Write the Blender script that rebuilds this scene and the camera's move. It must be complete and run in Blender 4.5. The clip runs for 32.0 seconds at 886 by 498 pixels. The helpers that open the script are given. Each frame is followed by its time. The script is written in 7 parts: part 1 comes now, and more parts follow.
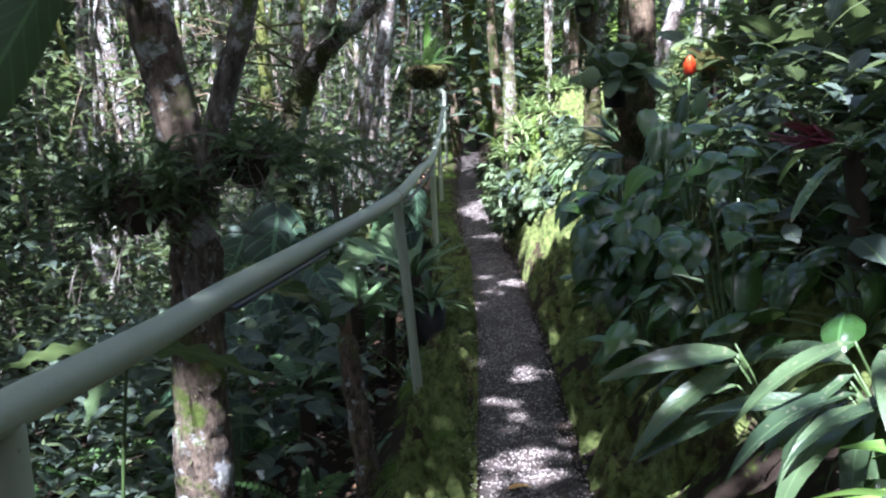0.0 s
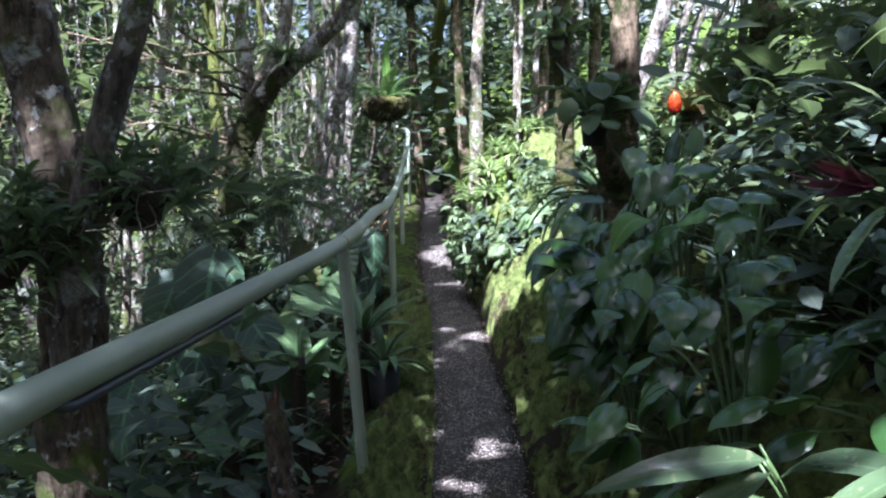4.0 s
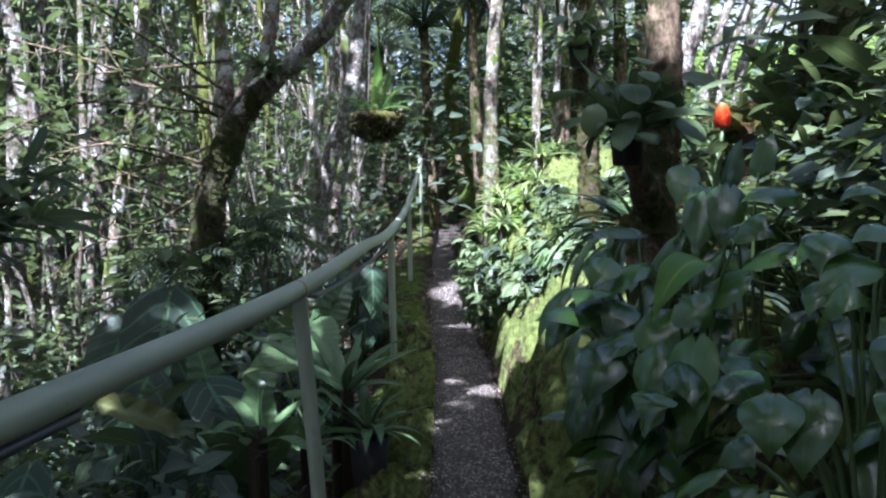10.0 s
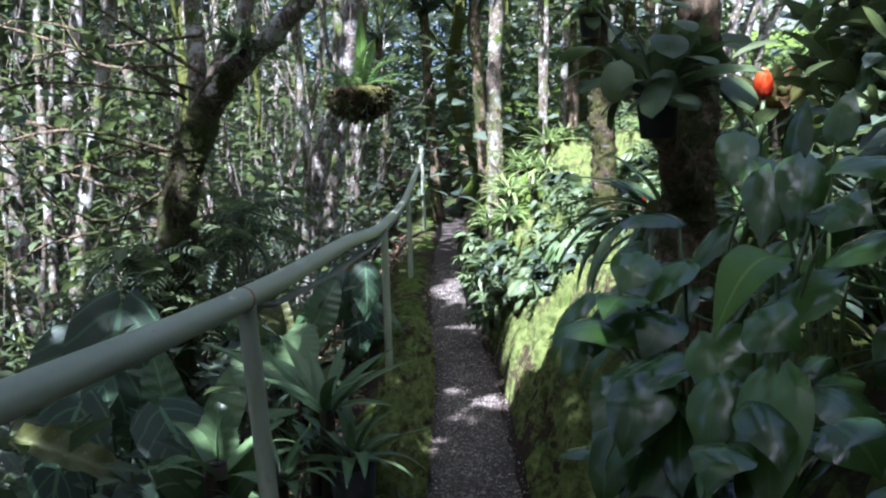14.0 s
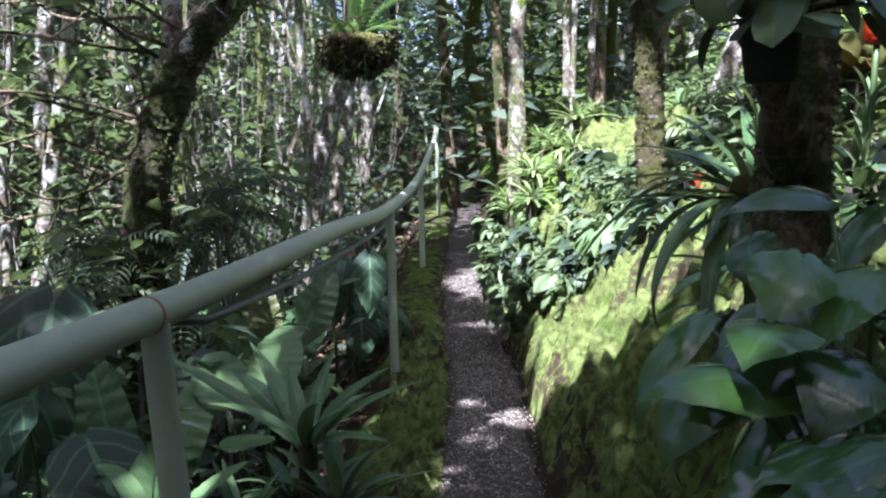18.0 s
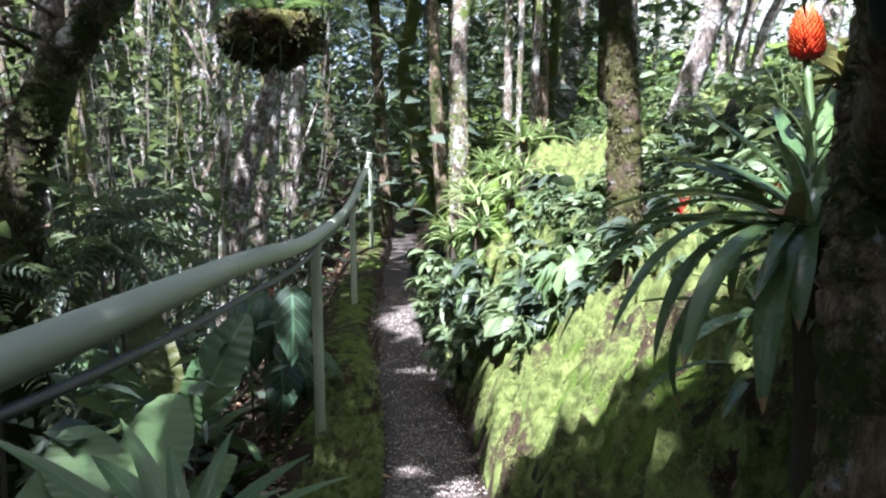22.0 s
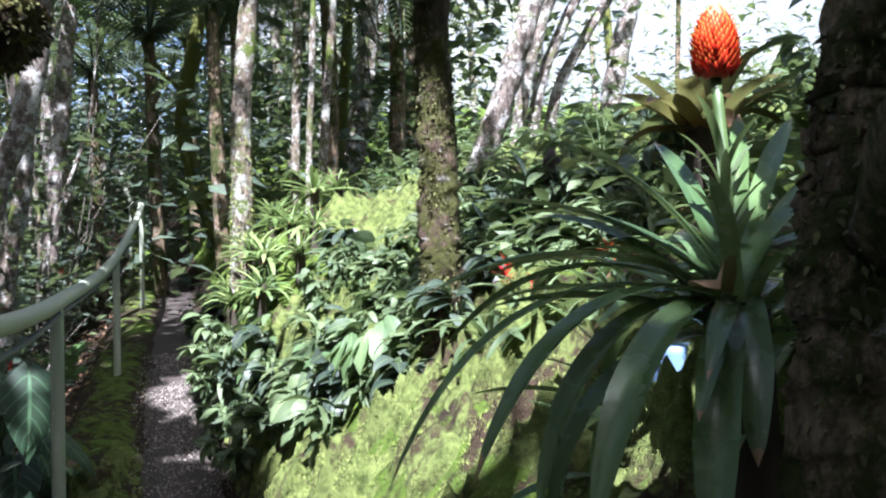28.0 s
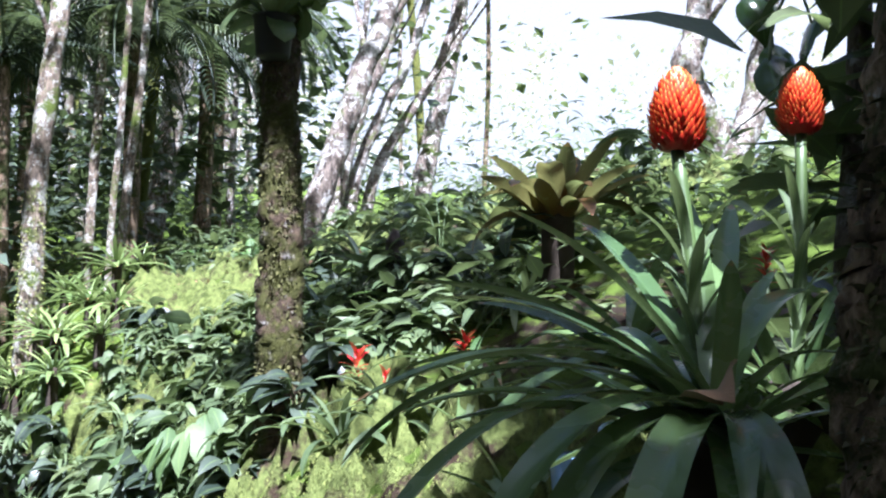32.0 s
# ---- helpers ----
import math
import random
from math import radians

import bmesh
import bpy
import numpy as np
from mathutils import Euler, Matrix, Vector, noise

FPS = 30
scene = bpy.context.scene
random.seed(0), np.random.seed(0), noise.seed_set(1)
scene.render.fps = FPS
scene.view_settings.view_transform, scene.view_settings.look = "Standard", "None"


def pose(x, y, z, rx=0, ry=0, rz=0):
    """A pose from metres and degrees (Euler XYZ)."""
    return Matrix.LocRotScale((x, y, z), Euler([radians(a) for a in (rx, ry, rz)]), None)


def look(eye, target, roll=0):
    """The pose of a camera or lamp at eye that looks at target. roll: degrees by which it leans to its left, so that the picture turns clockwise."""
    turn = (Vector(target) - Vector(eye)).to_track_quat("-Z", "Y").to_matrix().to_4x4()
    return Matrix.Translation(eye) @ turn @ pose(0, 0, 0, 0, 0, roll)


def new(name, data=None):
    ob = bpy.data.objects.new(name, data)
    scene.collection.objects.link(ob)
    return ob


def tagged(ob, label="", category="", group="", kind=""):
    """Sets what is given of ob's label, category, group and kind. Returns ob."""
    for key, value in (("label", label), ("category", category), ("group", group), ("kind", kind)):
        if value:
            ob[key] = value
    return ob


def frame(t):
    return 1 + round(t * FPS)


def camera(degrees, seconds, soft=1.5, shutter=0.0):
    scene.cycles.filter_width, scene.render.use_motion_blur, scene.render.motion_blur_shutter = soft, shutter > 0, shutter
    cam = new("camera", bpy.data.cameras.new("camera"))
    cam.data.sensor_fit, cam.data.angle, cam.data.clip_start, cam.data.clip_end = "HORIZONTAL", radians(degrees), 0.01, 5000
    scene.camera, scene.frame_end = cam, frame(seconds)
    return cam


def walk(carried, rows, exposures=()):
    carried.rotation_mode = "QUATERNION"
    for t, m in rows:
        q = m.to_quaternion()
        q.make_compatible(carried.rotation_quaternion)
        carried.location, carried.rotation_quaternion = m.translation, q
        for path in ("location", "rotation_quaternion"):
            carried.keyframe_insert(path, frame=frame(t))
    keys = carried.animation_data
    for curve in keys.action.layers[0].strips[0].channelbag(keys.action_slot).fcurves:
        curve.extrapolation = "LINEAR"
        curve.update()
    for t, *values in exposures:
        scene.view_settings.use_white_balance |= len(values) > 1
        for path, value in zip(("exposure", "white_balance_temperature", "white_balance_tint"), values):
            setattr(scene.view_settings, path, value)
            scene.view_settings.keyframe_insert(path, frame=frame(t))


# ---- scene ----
cam = camera(48.0, 32.0, 2.2)
PATH = [
    (0, (0.383, 0.996, 1.233), (0.296, 2.977, 0.975), -2.6),
    (0.5, (0.342, 1.047, 1.229), (0.301, 3.034, 1.002), -2.5),
    (1, (0.322, 1.089, 1.223), (0.302, 3.078, 1.017), -2.5),
    (1.5, (0.347, 1.146, 1.217), (0.293, 3.136, 1.023), -2.4),
    (2, (0.392, 1.225, 1.211), (0.272, 3.213, 1.023), -2.0),
    (2.5, (0.434, 1.305, 1.203), (0.268, 3.288, 1.006), -1.2),
    (3, (0.444, 1.394, 1.2), (0.32, 3.381, 1.003), -0.9),
    (3.5, (0.427, 1.504, 1.207), (0.389, 3.496, 1.031), -1.2),
    (5.5, (0.368, 1.83, 1.192), (0.372, 3.822, 1.009), -1.4),
    (6, (0.399, 1.905, 1.186), (0.371, 3.897, 1.008), -1.3),
    (6.5, (0.436, 1.959, 1.177), (0.351, 3.95, 1.003), -1.2),
    (7, (0.448, 1.997, 1.174), (0.324, 3.986, 1.011), -1.1),
    (7.5, (0.438, 2.066, 1.178), (0.332, 4.058, 1.029), -1.0),
    (8, (0.418, 2.158, 1.186), (0.359, 4.151, 1.04), -1.3),
    (8.5, (0.386, 2.222, 1.187), (0.389, 4.218, 1.053), -1.8),
    (9, (0.376, 2.285, 1.186), (0.425, 4.281, 1.072), -2.2),
    (9.5, (0.415, 2.354, 1.182), (0.437, 4.351, 1.071), -1.9),
    (10, (0.497, 2.474, 1.178), (0.44, 4.47, 1.064), -1.3),
    (10.5, (0.522, 2.549, 1.171), (0.44, 4.544, 1.053), -1.0),
    (11, (0.496, 2.635, 1.167), (0.475, 4.632, 1.053), -1.6),
    (11.5, (0.451, 2.743, 1.172), (0.516, 4.739, 1.068), -2.3),
    (12, (0.397, 2.805, 1.169), (0.527, 4.798, 1.065), -2.8),
    (12.5, (0.425, 2.886, 1.155), (0.555, 4.879, 1.045), -2.7),
    (13, (0.489, 2.97, 1.155), (0.545, 4.966, 1.043), -2.4),
    (13.5, (0.524, 3.023, 1.149), (0.494, 5.019, 1.035), -2.3),
    (14, (0.529, 3.086, 1.144), (0.456, 5.081, 1.019), -2.1),
    (14.5, (0.51, 3.199, 1.142), (0.432, 5.192, 1.0), -1.9),
    (16.5, (0.458, 3.591, 1.13), (0.402, 5.584, 0.983), -1.3),
    (17, (0.47, 3.67, 1.146), (0.37, 5.662, 0.992), -1.5),
    (17.5, (0.509, 3.781, 1.102), (0.374, 5.77, 0.945), -1.7),
    (18, (0.499, 3.876, 1.102), (0.395, 5.867, 0.95), -1.6),
    (18.5, (0.463, 4.015, 1.127), (0.44, 6.009, 0.975), -1.7),
    (19, (0.426, 4.094, 1.114), (0.442, 6.087, 0.949), -1.7),
    (19.5, (0.436, 4.179, 1.104), (0.423, 6.171, 0.922), -1.3),
    (20, (0.485, 4.269, 1.094), (0.401, 6.26, 0.919), -0.7),
    (20.5, (0.52, 4.338, 1.087), (0.389, 6.326, 0.91), -0.4),
    (21, (0.521, 4.394, 1.085), (0.404, 6.384, 0.929), -0.8),
    (21.5, (0.497, 4.489, 1.082), (0.459, 6.486, 0.97), -1.2),
    (22, (0.447, 4.601, 1.071), (0.481, 6.598, 0.978), -1.2),
    (22.5, (0.416, 4.67, 1.067), (0.482, 6.667, 0.978), -1.1),
    (23, (0.421, 4.7, 1.07), (0.514, 6.697, 0.996), -1.0),
    (23.5, (0.448, 4.75, 1.072), (0.566, 6.746, 1.021), -1.3),
    (24, (0.483, 4.812, 1.072), (0.626, 6.807, 1.042), -1.4),
    (24.5, (0.507, 4.859, 1.068), (0.657, 6.853, 1.054), -0.7),
    (25, (0.518, 4.889, 1.063), (0.664, 6.883, 1.056), 0.1),
    (25.5, (0.508, 4.935, 1.064), (0.682, 6.928, 1.064), 0.4),
    (26, (0.494, 5.017, 1.073), (0.74, 7.001, 1.097), 0.1),
    (26.5, (0.486, 5.093, 1.076), (0.819, 7.064, 1.126), -0.1),
    (28.5, (0.474, 5.247, 1.086), (0.943, 7.192, 1.089), -1.0),
    (29, (0.498, 5.264, 1.073), (0.922, 7.218, 1.102), -0.3),
    (29.5, (0.532, 5.342, 1.078), (0.956, 7.297, 1.102), 0.1),
    (30, (0.507, 5.412, 1.081), (1.021, 7.344, 1.132), 0.4),
    (30.5, (0.488, 5.494, 1.091), (1.106, 7.393, 1.193), 0.9),
    (31, (0.456, 5.542, 1.098), (1.171, 7.403, 1.249), 1.0),
    (31.5, (0.431, 5.562, 1.102), (1.22, 7.392, 1.276), 1.1),
    (32, (0.405, 5.554, 1.095), (1.255, 7.356, 1.275), 0.7),
]
walk(cam, [(t, look(eye, target, roll)) for t, eye, target, roll in PATH], exposures=[(0, 2.95, 5050, 23), (6, 2.85, 5000, 21), (12, 2.72, 5000, 21), (20, 2.86, 5200, 21), (26, 2.7, 5300, 20), (32, 2.55, 5150, 22)])


# ---- light ----
SUN_DIR = Vector((-0.15, -0.5, 0.85)).normalized()      # towards the sun
world = bpy.data.worlds.new("world")
scene.world = world
world.use_nodes = True
sky = world.node_tree.nodes.new("ShaderNodeTexSky")
sky.sky_type = "NISHITA"
sky.sun_disc = False
sky.dust_density = 5.0
sky.sun_elevation = math.asin(SUN_DIR.z)
sky.sun_rotation = math.atan2(SUN_DIR.x, SUN_DIR.y)
world.node_tree.links.new(sky.outputs[0], world.node_tree.nodes["Background"].inputs[0])
world.node_tree.nodes["Background"].inputs[1].default_value = 0.049
sun = new("sun", bpy.data.lights.new("sun", "SUN"))
sun.data.energy, sun.data.angle, sun.data.color = 5.0, radians(0.53), (1.0, 0.95, 0.86)
sun.rotation_mode = "QUATERNION"
sun.rotation_quaternion = SUN_DIR.to_track_quat("Z", "Y")

rng = np.random.default_rng(7)


# ---- materials ----
class Nodes:
    """A small writer of node trees."""

    def __init__(self, name):
        self.mat = bpy.data.materials.new(name)
        self.mat.use_nodes = True
        self.t = self.mat.node_tree
        self.b = self.t.nodes["Principled BSDF"]
        self.out = self.t.nodes["Material Output"]

    def add(self, kind, **values):
        n = self.t.nodes.new(kind)
        for k, v in values.items():
            n.inputs[k.replace("_", " ")].default_value = v
        return n

    def link(self, a, b):
        self.t.links.new(a, b)

    def coords(self, which="Object"):
        return self.t.nodes.new("ShaderNodeTexCoord").outputs[which]

    def noise(self, scale, detail=4.0, rough=0.55, vec=None):
        n = self.add("ShaderNodeTexNoise", Scale=scale, Detail=detail, Roughness=rough)
        self.link(vec or self.coords(), n.inputs["Vector"])
        return n.outputs["Fac"]

    def ramp(self, fac, *stops):
        n = self.t.nodes.new("ShaderNodeValToRGB")
        e = n.color_ramp.elements
        while len(e) < len(stops):
            e.new(0.5)
        for el, (p, c) in zip(e, stops):
            el.position, el.color = p, (*c, 1) if len(c) == 3 else c
        self.link(fac, n.inputs[0])
        return n.outputs[0]

    def mix(self, fac, a, b, blend="MIX"):
        n = self.t.nodes.new("ShaderNodeMix")
        n.data_type, n.blend_type = "RGBA", blend
        for v, i in ((fac, 0), (a, 6), (b, 7)):
            if hasattr(v, "links"):
                self.link(v, n.inputs[i])
            else:
                n.inputs[i].default_value = v if i == 0 else (*v, 1)
        return n.outputs[2]

    def math(self, op, a, b=0.0):
        n = self.t.nodes.new("ShaderNodeMath")
        n.operation = op
        for v, i in ((a, 0), (b, 1)):
            if hasattr(v, "links"):
                self.link(v, n.inputs[i])
            else:
                n.inputs[i].default_value = v
        return n.outputs[0]

    def bump(self, height, strength=0.4, distance=0.01):
        n = self.add("ShaderNodeBump", Strength=strength, Distance=distance)
        self.link(height, n.inputs["Height"])
        self.link(n.outputs[0], self.b.inputs["Normal"])
        return n

    def base(self, colour, rough=0.6):
        if hasattr(colour, "links"):
            self.link(colour, self.b.inputs["Base Color"])
        else:
            self.b.inputs["Base Color"].default_value = (*colour, 1)
        if hasattr(rough, "links"):
            self.link(rough, self.b.inputs["Roughness"])
        else:
            self.b.inputs["Roughness"].default_value = rough
        return self


def leaf_material(name, dark, light, rough=0.4, through_light=0.25, rib=(0.2, 0.3, 0.08), ribs=0.35, lateral=0.0, spots=0.0, tip=None, relief=0.25, shine=0.32, veins=75.0, slant=0.5):
    """A leaf: colour by leaf and by blotch, midrib and side veins from its own length and width, some light through it."""
    if dark[1] > dark[0]:
        dark, light = [(1.15 * c[0], 0.95 * c[1], 1.15 * c[2]) for c in (dark, light)]
    n = Nodes(name)
    uv = n.coords("UV")
    sep = n.t.nodes.new("ShaderNodeSeparateXYZ")
    n.link(uv, sep.inputs[0])
    geo = n.t.nodes.new("ShaderNodeNewGeometry")
    info = n.t.nodes.new("ShaderNodeObjectInfo")
    pick = n.math("FRACT", n.math("ADD", geo.outputs["Random Per Island"], info.outputs["Random"]))
    blotch = n.noise(9.0, 3.0)
    col = n.mix(n.math("ADD", n.math("MULTIPLY", n.math("POWER", pick, 1.4), 0.85), n.math("MULTIPLY", blotch, 0.3)), tuple(0.7 * c for c in dark), light)
    off = n.math("ABSOLUTE", n.math("SUBTRACT", sep.outputs[0], 0.5))
    mid = n.math("LESS_THAN", off, 0.035)
    col = n.mix(n.math("MULTIPLY", mid, ribs), col, rib)
    wave = n.math("SINE", n.math("MULTIPLY", n.math("SUBTRACT", sep.outputs[1], n.math("MULTIPLY", off, slant)), veins))
    if lateral:
        col = n.mix(n.math("MULTIPLY", n.math("GREATER_THAN", wave, 0.86), lateral), col, rib)
    if tip:
        far = n.math("ADD", sep.outputs[1], n.math("MULTIPLY", n.noise(14.0), 0.25))
        col = n.mix(n.math("GREATER_THAN", far, 1.08), col, tip)
    if spots:
        s = n.noise(45.0, 2.0)
        col = n.mix(n.math("MULTIPLY", n.math("GREATER_THAN", s, 0.66), spots), col, (0.22, 0.2, 0.12))
    fine = n.noise(60.0, 3.0)
    n.base(col, n.math("ADD", rough - 0.1, n.math("MULTIPLY", blotch, 0.22)))
    n.b.inputs["Specular IOR Level"].default_value = shine
    bump = n.bump(n.math("ADD", n.math("MULTIPLY", wave, 0.07), n.math("ADD", fine, n.math("MULTIPLY", off, 1.5))), relief, 0.004)
    tr = n.t.nodes.new("ShaderNodeBsdfTranslucent")
    n.link(n.mix(0.5, col, (0.23, 0.31, 0.09)), tr.inputs[0])
    m = n.t.nodes.new("ShaderNodeMixShader")
    m.inputs[0].default_value = through_light
    n.link(n.b.outputs[0], m.inputs[1])
    n.link(tr.outputs[0], m.inputs[2])
    n.link(m.outputs[0], n.out.inputs[0])
    return n.mat


def bark_material(name, brown, pale, moss_amount, pale_amount, moss=(0.09, 0.12, 0.02)):
    """Bark: cracked grain, crusts of pale lichen in two sizes, dark stains and moss."""
    n = Nodes(name)
    v = n.coords()
    stretch = n.add("ShaderNodeMapping")
    stretch.inputs["Scale"].default_value = (1, 1, 0.35)
    n.link(v, stretch.inputs[0])
    grain = n.noise(45.0, 8.0, 0.7, stretch.outputs[0])
    speck = n.noise(60.0, 4.0, 0.6, v)
    patch = n.noise(8.0, 8.0, 0.68, v)
    small = n.noise(24.0, 6.0, 0.65, v)
    mossy = n.noise(5.5, 9.0, 0.75, v)
    stain = n.noise(3.0, 6.0, 0.6, v)
    col = n.mix(n.ramp(grain, (0.38, (0, 0, 0)), (0.62, (1, 1, 1))), tuple(c * 0.3 for c in brown), tuple(min(1, c * 1.6) for c in brown))
    edge = 0.7 - 0.36 * pale_amount
    lichen = n.mix(n.ramp(speck, (0.35, (0, 0, 0)), (0.65, (1, 1, 1))), tuple(c * 0.5 for c in pale), pale)
    col = n.mix(n.ramp(patch, (edge, (0, 0, 0)), (edge + 0.05, (1, 1, 1))), col, lichen)
    edge = 0.72 - 0.3 * pale_amount
    col = n.mix(n.ramp(small, (edge, (0, 0, 0)), (edge + 0.04, (1, 1, 1))), col, tuple(c * 0.85 for c in pale))
    col = n.mix(n.ramp(stain, (0.55, (0, 0, 0)), (0.72, (0.75, 0.75, 0.75))), col, tuple(c * 0.35 for c in brown))
    edge = 0.72 - 0.42 * moss_amount
    col = n.mix(n.ramp(mossy, (edge, (0, 0, 0)), (edge + 0.07, (1, 1, 1))), col, n.mix(speck, tuple(c * 0.3 for c in moss), tuple(c * 1.4 for c in moss)))
    n.base(col, 0.88)
    n.b.inputs["Specular IOR Level"].default_value = 0.2
    n.bump(n.math("ADD", n.math("ADD", grain, n.math("MULTIPLY", small, 0.7)), mossy), 1.0, 0.018)
    return n.mat


def ground_material():
    n = Nodes("leaf litter and soil")
    v = n.coords()
    big, fine, mid = n.noise(1.7, 5.0), n.noise(70.0, 5.0, 0.7), n.noise(14.0, 5.0, 0.65)
    soil = n.mix(mid, (0.012, 0.008, 0.005), (0.05, 0.034, 0.021))
    mossc = n.mix(mid, (0.035, 0.055, 0.008), (0.12, 0.18, 0.022))
    at = n.t.nodes.new("ShaderNodeAttribute")
    at.attribute_name = "moss"
    amount = n.math("ADD", at.outputs["Fac"], n.math("SUBTRACT", n.math("ADD", big, mid), 1.0))
    col = n.mix(n.ramp(amount, (0.42, (0, 0, 0)), (0.6, (1, 1, 1))), soil, mossc)
    col = n.mix(n.math("MULTIPLY", fine, 0.5), col, n.mix(0.5, col, (0.0, 0.0, 0.0)))
    n.base(col, 0.95)
    n.b.inputs["Specular IOR Level"].default_value = 0.15
    n.bump(n.math("ADD", fine, mid), 0.9, 0.02)
    return n.mat


def path_material():
    n = Nodes("crushed gravel")
    v = n.coords()
    vo = n.add("ShaderNodeTexVoronoi", Scale=85.0)
    n.link(v, vo.inputs["Vector"])
    pick = n.t.nodes.new("ShaderNodeSeparateColor")
    n.link(vo.outputs["Color"], pick.inputs[0])
    stone = n.ramp(pick.outputs[0], (0.0, (0.018, 0.012, 0.009)), (0.5, (0.055, 0.04, 0.031)), (0.85, (0.14, 0.112, 0.09)), (1.0, (0.45, 0.39, 0.33)))
    damp = n.noise(2.6, 4.0)
    soil = n.noise(6.0, 5.0, 0.7)
    col = n.mix(n.ramp(soil, (0.44, (0, 0, 0)), (0.62, (1, 1, 1))), stone, (0.055, 0.037, 0.027))
    col = n.mix(n.math("MULTIPLY", damp, 0.5), col, (0.032, 0.022, 0.017))
    side = n.t.nodes.new("ShaderNodeSeparateXYZ")
    n.link(n.coords("UV"), side.inputs[0])
    worn = n.math("ADD", side.outputs[0], n.math("MULTIPLY", n.noise(9.0, 6.0, 0.75), 0.9))
    col = n.mix(n.ramp(n.math("MULTIPLY", worn, 0.5), (0.5, (0, 0, 0)), (0.62, (1, 1, 1))), col, n.mix(soil, (0.02, 0.014, 0.01), (0.06, 0.044, 0.03)))
    far = n.math("MULTIPLY", n.math("SUBTRACT", side.outputs[1], 7.6), 0.35)
    thin = n.math("ADD", far, n.math("MULTIPLY", n.noise(4.0, 6.0, 0.75), 0.8))
    col = n.mix(n.ramp(thin, (0.5, (0, 0, 0)), (0.95, (0.85, 0.85, 0.85))), col, n.mix(n.ramp(n.noise(55.0, 6.0, 0.8), (0.35, (0, 0, 0)), (0.68, (1, 1, 1))), (0.01, 0.007, 0.005), (0.065, 0.048, 0.035)))
    n.base(col, 0.85)
    n.bump(n.math("MULTIPLY", vo.outputs["Distance"], -1.0), 0.9, 0.012)
    return n.mat


def plain(name, a, b, scale=20.0, rough=0.6, bump=0.2, metal=0.0, island=False):
    n = Nodes(name)
    f = n.noise(scale, 5.0, 0.6)
    if island:
        g = n.t.nodes.new("ShaderNodeNewGeometry")
        f2 = g.outputs["Random Per Island"]
        col = n.mix(n.math("ADD", n.math("MULTIPLY", f2, 0.75), n.math("MULTIPLY", f, 0.25)), a, b)
    else:
        col = n.mix(f, a, b)
    n.base(col, rough)
    n.b.inputs["Metallic"].default_value = metal
    if bump:
        n.bump(f, bump, 0.005)
    return n.mat


def rail_material():
    n = Nodes("painted steel tube")
    v = n.coords()
    dirt, fine = n.noise(3.0, 6.0, 0.7), n.noise(55.0, 4.0)
    col = n.mix(dirt, (0.23, 0.255, 0.18), (0.37, 0.395, 0.3))
    col = n.mix(n.ramp(fine, (0.68, (0, 0, 0)), (0.75, (0.6, 0.6, 0.6))), col, (0.12, 0.13, 0.08))
    col = n.mix(n.ramp(n.noise(6.0, 6.0, 0.75), (0.62, (0, 0, 0)), (0.72, (0.7, 0.7, 0.7))), col, (0.1, 0.11, 0.06))
    n.base(col, n.math("ADD", 0.38, n.math("MULTIPLY", dirt, 0.25)))
    n.bump(fine, 0.12, 0.002)
    return n.mat


def cone_material():
    """Red bracts that turn orange and yellow at their tips, by their own length."""
    n = Nodes("orange flower bracts")
    sep = n.t.nodes.new("ShaderNodeSeparateXYZ")
    n.link(n.coords("UV"), sep.inputs[0])
    col = n.ramp(sep.outputs[1], (0.0, (0.32, 0.006, 0.003)), (0.45, (0.66, 0.02, 0.005)), (0.78, (0.8, 0.085, 0.011)), (1.0, (0.92, 0.42, 0.06)))
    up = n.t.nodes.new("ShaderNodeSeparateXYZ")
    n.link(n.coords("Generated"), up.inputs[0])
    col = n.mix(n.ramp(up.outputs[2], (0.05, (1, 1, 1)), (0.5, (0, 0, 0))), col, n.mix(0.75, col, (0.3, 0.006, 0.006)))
    n.base(n.mix(n.noise(80.0), col, n.mix(0.35, col, (0.3, 0.01, 0.0))), 0.45)
    return n.mat


def moss_material():
    """Moss with browner hollows and worn patches of soil."""
    n = Nodes("moss cushions")
    fine, mid, big = n.noise(160.0, 4.0, 0.7), n.noise(22.0, 5.0, 0.65), n.noise(3.2, 5.0, 0.65)
    col = n.mix(n.ramp(mid, (0.36, (0, 0, 0)), (0.62, (1, 1, 1))), (0.055, 0.07, 0.016), (0.22, 0.26, 0.075))
    col = n.mix(n.math("MULTIPLY", fine, 0.7), col, (0.03, 0.045, 0.008))
    col = n.mix(n.ramp(n.math("ADD", big, n.math("MULTIPLY", mid, 0.5)), (0.6, (1, 1, 1)), (0.72, (0, 0, 0))), col, n.mix(fine, (0.016, 0.011, 0.007), (0.075, 0.05, 0.03)))
    n.base(col, 0.95)
    n.b.inputs["Specular IOR Level"].default_value = 0.15
    n.bump(n.math("ADD", fine, mid), 1.0, 0.012)
    return n.mat


